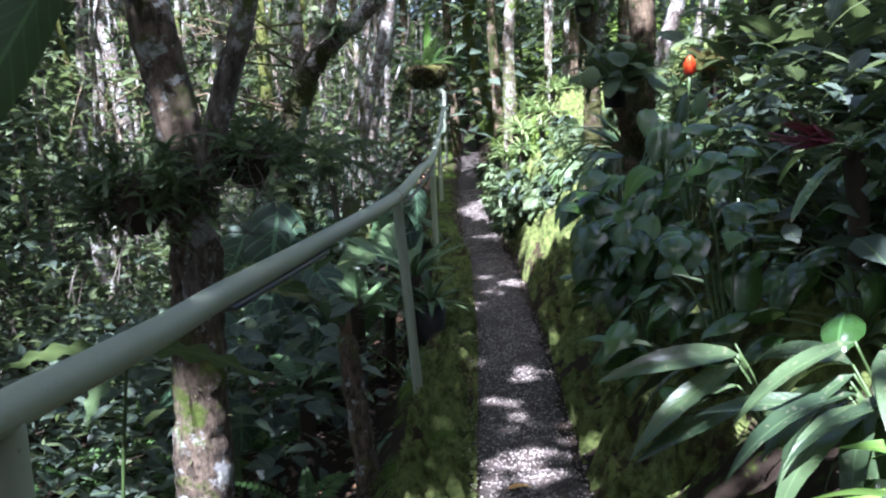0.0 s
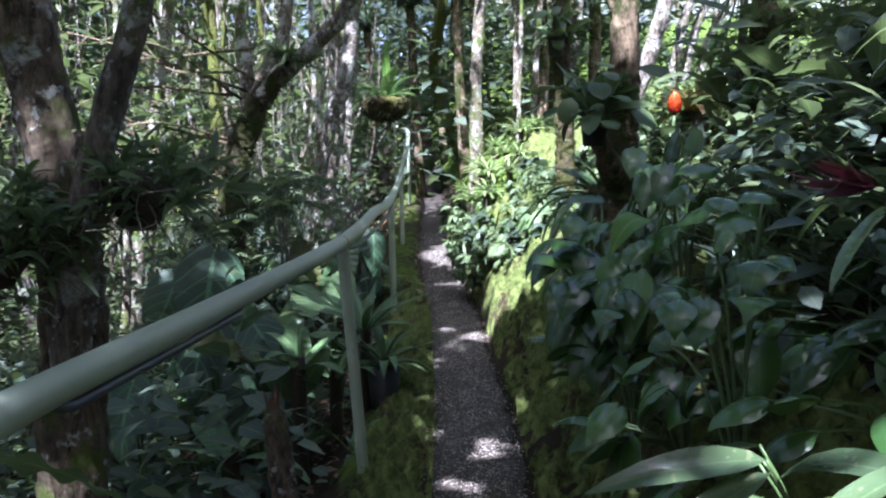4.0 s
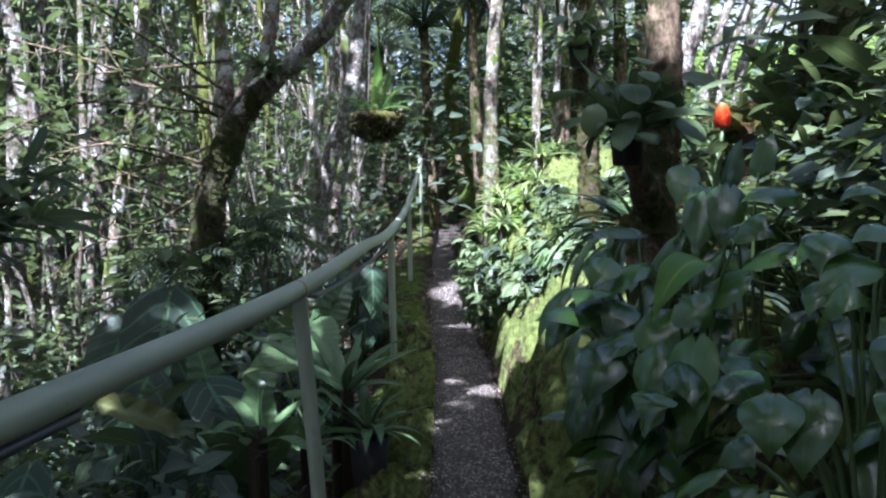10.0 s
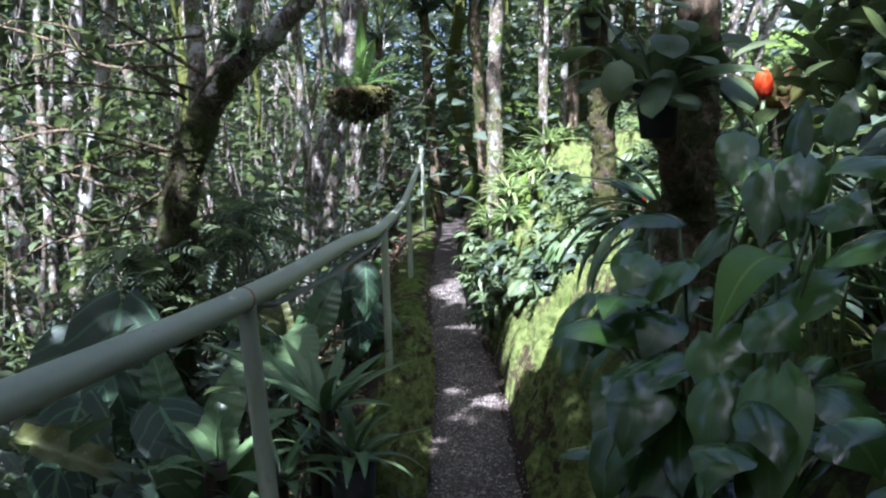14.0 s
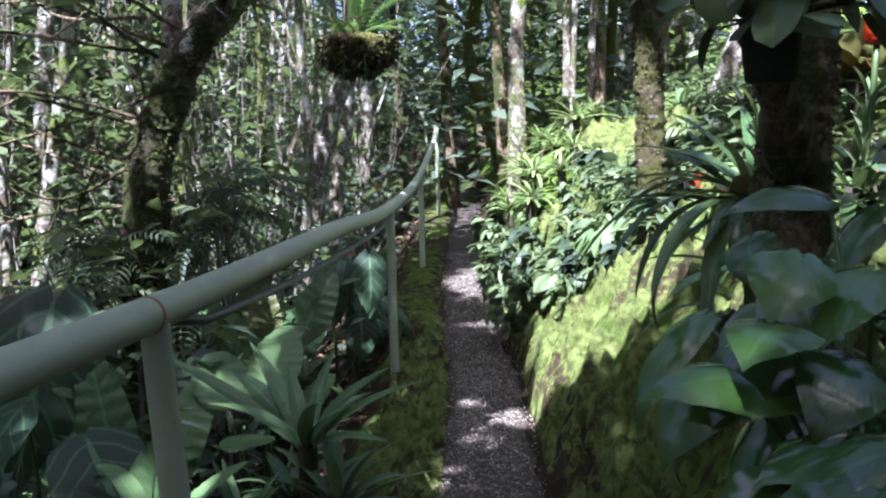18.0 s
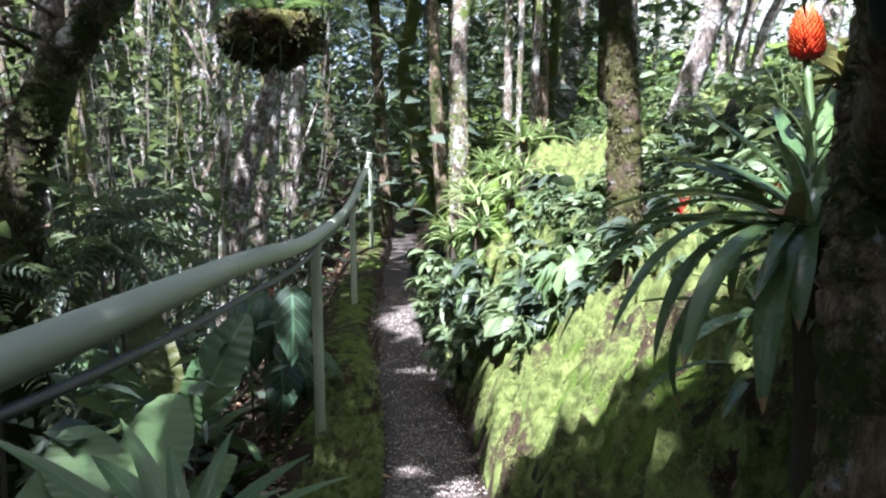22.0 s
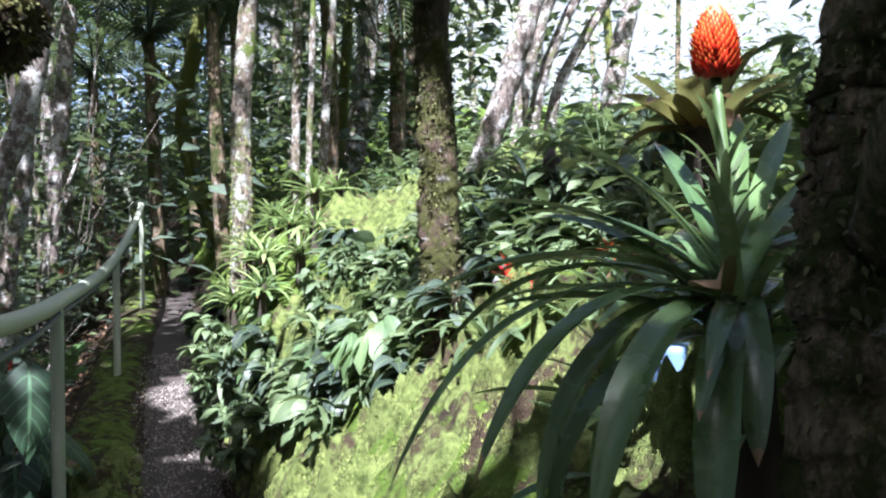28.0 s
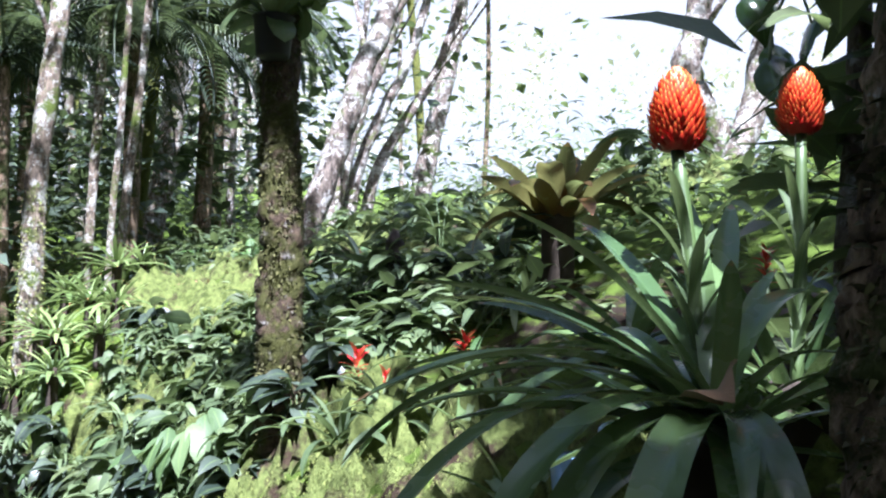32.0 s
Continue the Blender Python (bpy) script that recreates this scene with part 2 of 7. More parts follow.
M_MOSS_SHEET = moss_material()
M_GROUND, M_PATH, M_RAIL, M_CONE = ground_material(), path_material(), rail_material(), cone_material()
M_BARK_PALE = bark_material("pale lichened bark", (0.14, 0.11, 0.08), (0.44, 0.43, 0.38), 0.48, 0.52)
M_BARK_BROWN = bark_material("brown bark", (0.12, 0.09, 0.062), (0.42, 0.42, 0.38), 0.45, 0.4)
M_BARK_GREY = bark_material("grey mottled bark", (0.13, 0.105, 0.085), (0.45, 0.44, 0.4), 0.4, 0.5)
M_BARK_MOSS = bark_material("mossy bark", (0.1, 0.075, 0.045), (0.36, 0.36, 0.3), 0.85, 0.3, (0.11, 0.12, 0.025))
M_BARK_WRAP = bark_material("brown bark in moss cushions", (0.075, 0.052, 0.034), (0.33, 0.31, 0.27), 0.62, 0.32, (0.06, 0.062, 0.014))
M_BARK_FORK = bark_material("dark bark with moss cushions", (0.05, 0.038, 0.025), (0.3, 0.3, 0.27), 0.65, 0.25, (0.05, 0.062, 0.014))
M_BARK_DARK = bark_material("dark wet bark", (0.16, 0.115, 0.072), (0.4, 0.39, 0.35), 0.6, 0.28, (0.045, 0.055, 0.012))
M_BASKET = bark_material("basket fibre and moss", (0.05, 0.03, 0.016), (0.3, 0.17, 0.045), 0.5, 0.35, (0.11, 0.105, 0.02))
M_LEAF = leaf_material("forest leaves", (0.022, 0.042, 0.018), (0.095, 0.14, 0.052), 0.42, 0.3)
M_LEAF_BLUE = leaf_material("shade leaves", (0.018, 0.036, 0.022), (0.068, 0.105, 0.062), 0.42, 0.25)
M_LEAF_BED = leaf_material("bed leaves", (0.045, 0.09, 0.034), (0.125, 0.195, 0.075), 0.48, 0.3)
M_LEAF_PALE = leaf_material("pale lance leaves", (0.06, 0.13, 0.04), (0.11, 0.19, 0.065), 0.48, 0.3)
M_LEAF_GLOSS = leaf_material("glossy heart leaves", (0.017, 0.052, 0.01), (0.05, 0.125, 0.022), 0.17, 0.12, (0.08, 0.17, 0.05), 0.3, 0.1, relief=0.12, shine=0.65, veins=60.0, slant=1.2)
M_LEAF_STRAP = leaf_material("strap leaves", (0.04, 0.1, 0.03), (0.11, 0.2, 0.055), 0.26, 0.25, (0.1, 0.16, 0.06), 0.25, 0.0, 0.25, (0.2, 0.12, 0.05), relief=0.12, shine=0.5)
M_LEAF_LONG = leaf_material("long leathery leaves", (0.018, 0.042, 0.02), (0.055, 0.1, 0.034), 0.22, 0.15, (0.12, 0.18, 0.07), 0.3, 0.0, 0.3, shine=0.6)
M_LEAF_YOUNG = leaf_material("young yellow green leaves", (0.09, 0.24, 0.03), (0.18, 0.38, 0.06), 0.35, 0.4, (0.35, 0.42, 0.1), 0.5)
M_LEAF_VEIN = leaf_material("veined dark leaves", (0.008, 0.026, 0.01), (0.02, 0.048, 0.019), 0.5, 0.1, (0.085, 0.16, 0.075), 0.8, 0.5, veins=42.0, slant=0.55)
M_LEAF_CRINKLE = leaf_material("crinkled fern leaves", (0.045, 0.11, 0.035), (0.1, 0.18, 0.06), 0.3, 0.12, (0.12, 0.22, 0.08), 0.6, 0.25, veins=80.0, slant=0.3)
M_LEAF_BROWN = leaf_material("bronze leaves", (0.035, 0.034, 0.012), (0.2, 0.08, 0.03), 0.35, 0.35, (0.2, 0.16, 0.06), 0.3, 0.0, 0.4, (0.25, 0.1, 0.03))
M_LEAF_PURPLE = leaf_material("purple bracts", (0.09, 0.014, 0.04), (0.24, 0.035, 0.07), 0.35, 0.2, (0.3, 0.1, 0.15), 0.3)
M_LEAF_RED = leaf_material("red bracts", (0.55, 0.008, 0.016), (0.75, 0.018, 0.03), 0.4, 0.25, (0.7, 0.03, 0.03), 0.3)
M_LEAF_DEAD = leaf_material("dead leaves", (0.07, 0.035, 0.02), (0.26, 0.15, 0.08), 0.6, 0.15, (0.2, 0.12, 0.06), 0.4)
M_LEAF_BROMELIAD = leaf_material("bright bromeliad leaves", (0.08, 0.17, 0.04), (0.19, 0.29, 0.085), 0.32, 0.3, (0.25, 0.33, 0.1), 0.2, 0.0, 0.0, (0.35, 0.08, 0.04))
# much paler than real leaves: sun glare and haze are in the base colour
M_LEAF_FAR = leaf_material("far foliage paled for glare and haze", (0.34, 0.4, 0.24), (0.58, 0.62, 0.44), 0.6, 0.5)
M_LEAF_EPIPHYTE = leaf_material("epiphyte leaves", (0.04, 0.085, 0.026), (0.11, 0.18, 0.06), 0.36, 0.2, (0.12, 0.2, 0.07), 0.3, 0.0, 0.15, shine=0.45)
M_LEAF_MOTTLED = leaf_material("mottled ageing fern leaves", (0.06, 0.09, 0.02), (0.16, 0.17, 0.05), 0.4, 0.15, (0.1, 0.14, 0.05), 0.6, 0.4, 0.7, veins=80.0, slant=0.3)
M_FERN = leaf_material("fern fronds", (0.03, 0.09, 0.02), (0.09, 0.2, 0.04), 0.5, 0.35)
M_MOSS = plain("moss tufts", (0.085, 0.1, 0.02), (0.22, 0.25, 0.058), 30.0, 0.9, 0.0, island=True)
M_MOSS_OLIVE = plain("olive moss", (0.03, 0.028, 0.009), (0.095, 0.092, 0.02), 30.0, 0.9, 0.0, island=True)
M_MOSS_DARK = plain("dark moss", (0.022, 0.02, 0.008), (0.075, 0.075, 0.018), 30.0, 0.9, 0.0, island=True)
M_PEBBLE = plain("pale pebbles", (0.035, 0.027, 0.021), (0.5, 0.44, 0.37), 40.0, 0.8, 0.1, island=True)
M_TWIG = plain("twigs", (0.06, 0.045, 0.035), (0.2, 0.17, 0.14), 30.0, 0.9, 0.2, island=True)
M_STEM = plain("green stems", (0.03, 0.06, 0.015), (0.085, 0.125, 0.036), 25.0, 0.5, 0.1)
M_WOOD = plain("rotten wood", (0.05, 0.028, 0.016), (0.17, 0.105, 0.06), 28.0, 0.9, 0.8)
M_PLASTIC = plain("black plastic", (0.006, 0.006, 0.006), (0.018, 0.017, 0.017), 30.0, 0.65, 0.1)
M_HOSE = plain("dark hose", (0.02, 0.024, 0.034), (0.05, 0.056, 0.07), 25.0, 0.5, 0.1)
M_ROOT = plain("dark root fibre", (0.014, 0.01, 0.007), (0.055, 0.04, 0.024), 35.0, 0.95, 0.9)
M_ORANGE = plain("rusty tape", (0.26, 0.15, 0.08), (0.38, 0.2, 0.11), 40.0, 0.6, 0.1)
M_BLUE = plain("blue glazed pot", (0.12, 0.2, 0.34), (0.2, 0.3, 0.45), 12.0, 0.25, 0.05)
M_STONE = plain("weathered wood", (0.015, 0.012, 0.01), (0.05, 0.04, 0.035), 18.0, 0.9, 0.7)


# ---- building blocks ----
class Geo:
    """Collects points, faces and leaf coordinates for one mesh."""

    def __init__(self):
        self.v, self.f, self.uv, self.n = [], [], [], 0

    def add(self, verts, faces, uvs=None):
        verts = np.asarray(verts, float)
        self.v.append(verts)
        self.f.append(np.asarray(faces, int) + self.n)
        self.uv.append(np.zeros((len(verts), 2)) if uvs is None else np.asarray(uvs, float))
        self.n += len(verts)

    def mesh(self, name, material, smooth=True):
        me = bpy.data.meshes.new(name)
        v = np.concatenate(self.v)
        quads = [f for f in self.f if f.shape[1] == 4]
        tris = [f for f in self.f if f.shape[1] == 3]
        loops = np.concatenate([f.ravel() for f in quads + tris])
        sizes = np.concatenate([np.full(len(f), f.shape[1]) for f in quads + tris])
        me.vertices.add(len(v))
        me.vertices.foreach_set("co", v.ravel())
        me.loops.add(len(loops))
        me.loops.foreach_set("vertex_index", loops)
        me.polygons.add(len(sizes))
        me.polygons.foreach_set("loop_start", np.r_[0, np.cumsum(sizes)[:-1]])
        me.polygons.foreach_set("loop_total", sizes)
        me.polygons.foreach_set("use_smooth", np.full(len(sizes), smooth))
        layer = me.uv_layers.new(name="UVMap")
        layer.data.foreach_set("uv", np.concatenate(self.uv)[loops].ravel())
        me.materials.append(material)
        me.update()
        me.validate()
        return me


def part(name, geo, material, parent=None, label="", smooth=True):
    """One mesh object from a Geo (or a ready mesh), under a thing or a part."""
    ob = new(name, geo.mesh(name, material, smooth) if isinstance(geo, Geo) else geo)
    if parent:
        ob.parent = parent
    return tagged(ob, label)


def thing(name, label, category, place=(0, 0, 0), group="", kind=""):
    ob = new(name)
    ob.location = place
    ob.empty_display_size = 0.1
    return tagged(ob, label, category, group, kind)


def rot(az, el=0.0, roll=0.0):
    """Turn of a leaf that lies along +x: rolled about its length, raised, then turned about z. Radians."""
    ca, sa, ce, se, cr, sr = math.cos(az), math.sin(az), math.cos(el), math.sin(el), math.cos(roll), math.sin(roll)
    z = np.array([[ca, -sa, 0], [sa, ca, 0], [0, 0, 1]])
    y = np.array([[ce, 0, -se], [0, 1, 0], [se, 0, ce]])
    x = np.array([[1, 0, 0], [0, cr, -sr], [0, sr, cr]])
    return z @ y @ x


PROFILES = {
    "lance": lambda s: np.sin(np.pi * s ** 0.75) ** 0.9,
    "oval": lambda s: np.sqrt(np.clip(np.sin(np.pi * s ** 0.85), 0, 1)),
    "strap": lambda s: np.clip(s / 0.04, 0.55, 1) * np.clip((1 - s) / 0.3, 0, 1) ** 0.55,
    "sword": lambda s: (1 - 0.35 * s) * np.clip((1 - s) / 0.85, 0, 1) ** 0.6,
    "heart": lambda s: np.interp(s, [0, 0.04, 0.1, 0.18, 0.28, 0.4, 0.55, 0.7, 0.82, 0.92, 1], [0.3, 0.66, 0.86, 0.97, 1.0, 0.96, 0.83, 0.6, 0.34, 0.14, 0.0]),
    "round": lambda s: np.sqrt(np.clip(1 - (2 * s - 1) ** 2, 0, 1)),
}


def blade(length, width, shape="lance", el=0.6, droop=1.2, fold=0.25, n=8, wave=0.0, waves=6, curl=0.0, cols=2):
    """A leaf from the origin along +x: points, faces and coordinates. el: how steeply it starts, droop: by how much it bends down."""
    s = np.linspace(0, 1, n + 1)
    a = el - droop * s
    step = length / n
    cx = np.r_[0, np.cumsum(np.cos((a[1:] + a[:-1]) / 2) * step)]
    cz = np.r_[0, np.cumsum(np.sin((a[1:] + a[:-1]) / 2) * step)]
    half = PROFILES[shape](s) * width / 2
    half[-1] = max(half[-1], width * 0.01)
    u = np.linspace(-1, 1, cols + 1)
    side, along = np.meshgrid(u, s)
    off = half[:, None] * side
    lift = np.abs(off) * fold + wave * width * np.sin(along * waves * 2 * np.pi - 2.4 * np.abs(side) + (side > 0) * 0.6) * np.abs(side) - curl * off ** 2 / max(width, 1e-6)
    nx, nz = -np.sin(a)[:, None], np.cos(a)[:, None]
    lobe = -0.13 * length * np.clip(1 - along / 0.25, 0, 1) * np.sin(np.pi * 0.75 * np.abs(side)) if shape == "heart" else 0.0 * side
    v = np.stack([cx[:, None] + lift * nx + lobe * np.cos(a)[:, None], off, cz[:, None] + lift * nz + lobe * np.sin(a)[:, None]], -1).reshape(-1, 3)
    k = cols + 1
    i = (np.arange(n)[:, None] * k + np.arange(cols)[None]).ravel()
    f = np.stack([i, i + 1, i + k + 1, i + k], 1)
    return v, f, np.stack([(side + 1) / 2, along], -1).reshape(-1, 2)


def put(geo, leaf, place, az=0.0, el=0.0, roll=0.0, size=1.0):
    v, f, uv = leaf
    geo.add(v * size @ rot(az, el, roll).T + np.asarray(place), f, uv)


def put_many(geo, leaf, places, az, el, roll, size):
    """The same leaf many times over: places, turns and sizes are arrays."""
    v, f, uv = leaf
    places = np.asarray(places, float)
    n = len(places)
    if not n:
        return
    ca, sa, ce, se, cr, sr = np.cos(az), np.sin(az), np.cos(el), np.sin(el), np.cos(roll), np.sin(roll)
    m = np.empty((n, 3, 3))
    m[:, 0, 0], m[:, 0, 1], m[:, 0, 2] = ca * ce, -sa * cr - ca * se * sr, sa * sr - ca * se * cr
    m[:, 1, 0], m[:, 1, 1], m[:, 1, 2] = sa * ce, ca * cr - sa * se * sr, -ca * sr - sa * se * cr
    m[:, 2, 0], m[:, 2, 1], m[:, 2, 2] = se, ce * sr, ce * cr
    pts = np.einsum("nij,kj->nki", m * np.asarray(size)[:, None, None], v) + places[:, None]
    faces = (f[None] + (np.arange(n) * len(v))[:, None, None]).reshape(-1, f.shape[1])
    geo.add(pts.reshape(-1, 3), faces, np.tile(uv, (n, 1)))


def tube(points, radii, sides=10, rough=0.0, seed=0, closed=True):
    """A tube through points with a radius at each, as points and faces."""
    p = np.asarray(points, float)
    r = np.asarray(radii, float) * np.ones(len(p))
    t = np.gradient(p, axis=0)
    t /= np.linalg.norm(t, axis=1)[:, None] + 1e-9
    ref = np.array([0.0, 1, 0]) if abs(t[0] @ [0, 1, 0]) < 0.8 else np.array([1.0, 0, 0])
    g = np.random.default_rng(seed)
    rings = []
    for q, d, rad in zip(p, t, r):
        a = np.cross(ref, d)
        a /= np.linalg.norm(a)
        b = np.cross(d, a)
        ref = b
        th = np.linspace(0, 2 * np.pi, sides, endpoint=False)
        k = rad * (1 + rough * g.normal(size=sides))
        rings.append(q + k[:, None] * (np.cos(th)[:, None] * a + np.sin(th)[:, None] * b))
    v = np.concatenate(rings)
    i = np.arange(len(p) - 1)[:, None] * sides
    j = np.arange(sides)[None]
    f = np.stack([i + j, i + (j + 1) % sides, i + sides + (j + 1) % sides, i + sides + j], -1).reshape(-1, 4)
    if closed:
        n = len(v)
        v = np.concatenate([v, [p[0], p[-1]]])
        jj = np.arange(sides)
        e = (len(p) - 1) * sides
        caps = np.concatenate([np.stack([np.full(sides, n), (jj + 1) % sides, jj, jj], 1)[:, :3], np.stack([np.full(sides, n + 1), e + jj, e + (jj + 1) % sides], 1)])
        return v, f, caps
    return v, f, None


def add_tube(geo, points, radii, sides=10, rough=0.0, seed=0, knots=0.0):
    v, f, caps = tube(points, radii, sides, rough, seed)
    if knots:
        v = v + np.array([noise.noise_vector((a * 9 + seed, b * 9, c * 5)) * 0.6 + noise.noise_vector((a * 30, b * 30, c * 20 + seed)) * 0.4 for a, b, c in v]) * np.array([1, 1, 0.15]) * knots
    n = geo.n
    geo.add(v, f)
    geo.f.append(caps + n)


def smooth_line(points, per=6):
    """Catmull-Rom through the points."""
    p = np.asarray(points, float)
    q = np.concatenate([[2 * p[0] - p[1]], p, [2 * p[-1] - p[-2]]])
    out = []
    for i in range(1, len(q) - 2):
        for t in np.linspace(0, 1, per, endpoint=False):
            out.append(0.5 * (2 * q[i] + (q[i + 1] - q[i - 1]) * t + (2 * q[i - 1] - 5 * q[i] + 4 * q[i + 1] - q[i + 2]) * t**2 + (3 * q[i] - q[i - 1] - 3 * q[i + 1] + q[i + 2]) * t**3))
    return np.array(out + [p[-1]])


# ---- the lie of the land ----
def path_centre(y):
    return np.interp(y, [-5, 1, 4, 6.2, 8.6, 9.4, 11, 13.4, 17.3, 25, 35], [0.6, 0.5, 0.49, 0.49, 0.43, 0.38, 0.3, 0.25, 0.12, -0.4, -1.2])


def path_height(y):
    return np.interp(y, [-5, 1, 5, 8.3, 9.4, 10.4, 11.3, 13.4, 17.3, 20, 26, 35], [0.1, 0.05, 0.0, 0.03, 0.08, 0.19, 0.3, 0.48, 0.72, 0.9, 1.8, 3.0])


def land(x, y):
    """The height of the ground."""
    d, h = x - path_centre(y), path_height(y)
    bank = np.interp(y, [0, 3, 5, 7, 8.3, 12, 17, 25], [0.5, 0.55, 0.72, 0.88, 1.0, 0.9, 0.8, 0.7])
    steep = np.interp(y, [0, 6.5, 8.0, 12], [0.0, 0.1, 0.75, 0.6])
    gentle = np.interp(d, [0.2, 0.35, 0.6, 0.9, 1.9, 5.0, 12, 40, 300], [0, 0.12, 0.48, 0.86, 1.38, 2.3, 2.9, 5, 30])
    abrupt = np.interp(d, [0.2, 0.29, 0.5, 0.85, 1.9, 5.0, 12, 40, 300], [0, 0.34, 0.66, 0.88, 1.38, 2.3, 2.9, 5, 30])
    right = bank * ((1 - steep) * gentle + steep * abrupt)
    left = np.interp(-d, [0.2, 0.3, 0.5, 0.75, 1.2, 5.0, 14, 40, 300], [0, 0.03, 0.0, -0.28, -0.5, -1.5, -2.2, -1, 25])
    right = right + 0.32 * np.exp(-((y - 11.2) / 1.1) ** 2) * np.interp(d, [0.2, 0.4, 0.9, 1.7], [0, 1.0, 0.75, 0])
    far = np.interp(y, [20, 60, 300], [0, 2.0, 30])
    rough = 0.05 * np.sin(2.3 * x + 1.1 * y) * np.sin(1.7 * y - 0.6 * x) + 0.025 * np.sin(7.1 * x + 2 * y) * np.sin(5.3 * y + 1)
    return h + np.where(d > 0, right, left) + far + rough * np.clip((np.abs(d) - 0.2) / 0.3, 0, 1)


xs = np.unique(np.concatenate([np.linspace(-1.2, 2.6, 96), np.linspace(-6, -1.2, 33), np.linspace(2.6, 9, 44), np.linspace(-30, -6, 25), np.linspace(9, 40, 25), np.linspace(-300, -30, 12), np.linspace(40, 300, 12)]))
ys = np.unique(np.concatenate([np.linspace(-2, 14, 240), np.linspace(14, 30, 60), np.linspace(-30, -2, 20), np.linspace(30, 60, 16), np.linspace(60, 300, 12), np.linspace(-300, -30, 8)]))
gx, gy = np.meshgrid(xs, ys)
gz = land(gx, gy)
lump = np.array([noise.noise((a * 5.0, b * 5.0, 0.0)) + 0.6 * noise.noise((a * 13.0, b * 13.0, 3.0)) for a, b in zip(gx.ravel(), gy.ravel())]).reshape(gx.shape)
off_path = np.abs(gx - path_centre(gy))
gz += np.interp(gx - path_centre(gy), [0.3, 0.5, 2.0, 3.0], [0.03, 0.04, 0.04, 0.03]) * lump * np.clip((off_path - 0.2) / 0.25, 0, 1)
ground_geo = Geo()
nx_, ny_ = len(xs), len(ys)
ii = (np.arange(ny_ - 1)[:, None] * nx_ + np.arange(nx_ - 1)[None]).ravel()
ground_geo.add(np.stack([gx, gy, gz], -1).reshape(-1, 3), np.stack([ii, ii + 1, ii + nx_ + 1, ii + nx_], 1))
ground = part("ground", ground_geo, M_GROUND, label="dark forest soil with moss and leaf litter")
tagged(ground, category="ground", kind="structure")
d_ = gx - path_centre(gy)
mossy = np.where(d_ > 0, np.interp(d_, [0.15, 0.27, 0.36, 0.9, 1.5, 3, 6, 9], [0.0, 0.1, 0.7, 0.6, 0.5, 0.75, 0.7, 0.8]) * np.interp(gy, [0, 6.5, 8, 30], [0.65, 0.75, 1.1, 1.0]), np.interp(-d_, [0.15, 0.25, 0.5, 0.7, 1.2], [0.2, 0.55, 0.5, 0.15, 0.05]))
attr = ground.data.attributes.new("moss", "FLOAT", "POINT")
attr.data.foreach_set("value", mossy.ravel().astype(np.float32))


GRID_X, GRID_Y, GRID = -30.0, -30.0, 0.05
land_grid = land(*np.meshgrid(np.arange(GRID_X, 30, GRID), np.arange(GRID_Y, 50, GRID)))


def land_at(x, y):
    """The height of the ground from a table; arrays or numbers."""
    fx, fy = np.clip((np.asarray(x) - GRID_X) / GRID, 0, land_grid.shape[1] - 2), np.clip((np.asarray(y) - GRID_Y) / GRID, 0, land_grid.shape[0] - 2)
    i, j = fx.astype(int), fy.astype(int)
    u, w = fx - i, fy - j
    return (land_grid[j, i] * (1 - u) + land_grid[j, i + 1] * u) * (1 - w) + (land_grid[j + 1, i] * (1 - u) + land_grid[j + 1, i + 1] * u) * w


def on_land(x, y):
    return float(land_at(float(x), float(y)))


# the gravel path
path_geo = Geo()
py_ = np.linspace(-3, 34, 420)
cols = np.linspace(-1, 1, 9)
wob = np.array([0.2 + 0.045 * noise.noise((0.0, y * 1.6, 5.0)) + 0.04 * noise.noise((3.0, y * 5.5, 5.0)) for y in py_])
wob2 = np.array([0.2 + 0.045 * noise.noise((9.0, y * 1.6, 5.0)) + 0.04 * noise.noise((6.0, y * 5.5, 5.0)) for y in py_])
pv = []
for y, a, b in zip(py_, wob, wob2):
    px_ = path_centre(y) + np.where(cols < 0, cols * a, cols * b)
    pv.append(np.stack([px_, np.full(9, y), path_height(y) + 0.012 - 0.022 * np.abs(cols) ** 6 + np.array([0.01 * noise.noise((x * 6, y * 6, 0)) for x in px_])], -1))
k = np.arange(len(py_) - 1)[:, None] * 9 + np.arange(8)[None]
k = k.ravel()
path_geo.add(np.concatenate(pv), np.stack([k, k + 1, k + 10, k + 9], 1), np.stack([np.tile(np.abs(cols), len(py_)), np.repeat(py_, 9)], -1))
footpath = tagged(part("path", path_geo, M_PATH), "narrow path of grey crushed gravel between moss", "path", kind="structure")

# ---- handrail ----
RAIL = [(-0.42, -1.2, 1.0), (-0.2, 2.13, 0.91), (-0.155, 3.0, 0.9), (-0.1, 3.9, 0.895), (0.005, 5.28, 0.912), (0.0, 7.0, 0.935), (-0.01, 8.727, 0.942), (-0.08, 11.8, 1.1), (-0.13, 15.2, 1.6), (-0.5, 19.0, 1.85), (-1.1, 25.0, 2.8)]
rail_line = smooth_line(RAIL, 8)
handrail = thing("handrail", "grey-green painted steel tube handrail along the path", "handrail", (-0.2, 2.13, 0))
hg = Geo()
add_tube(hg, rail_line - np.array([-0.2, 2.13, 0]), 0.027, 16)
part("rail", hg, M_RAIL, handrail)
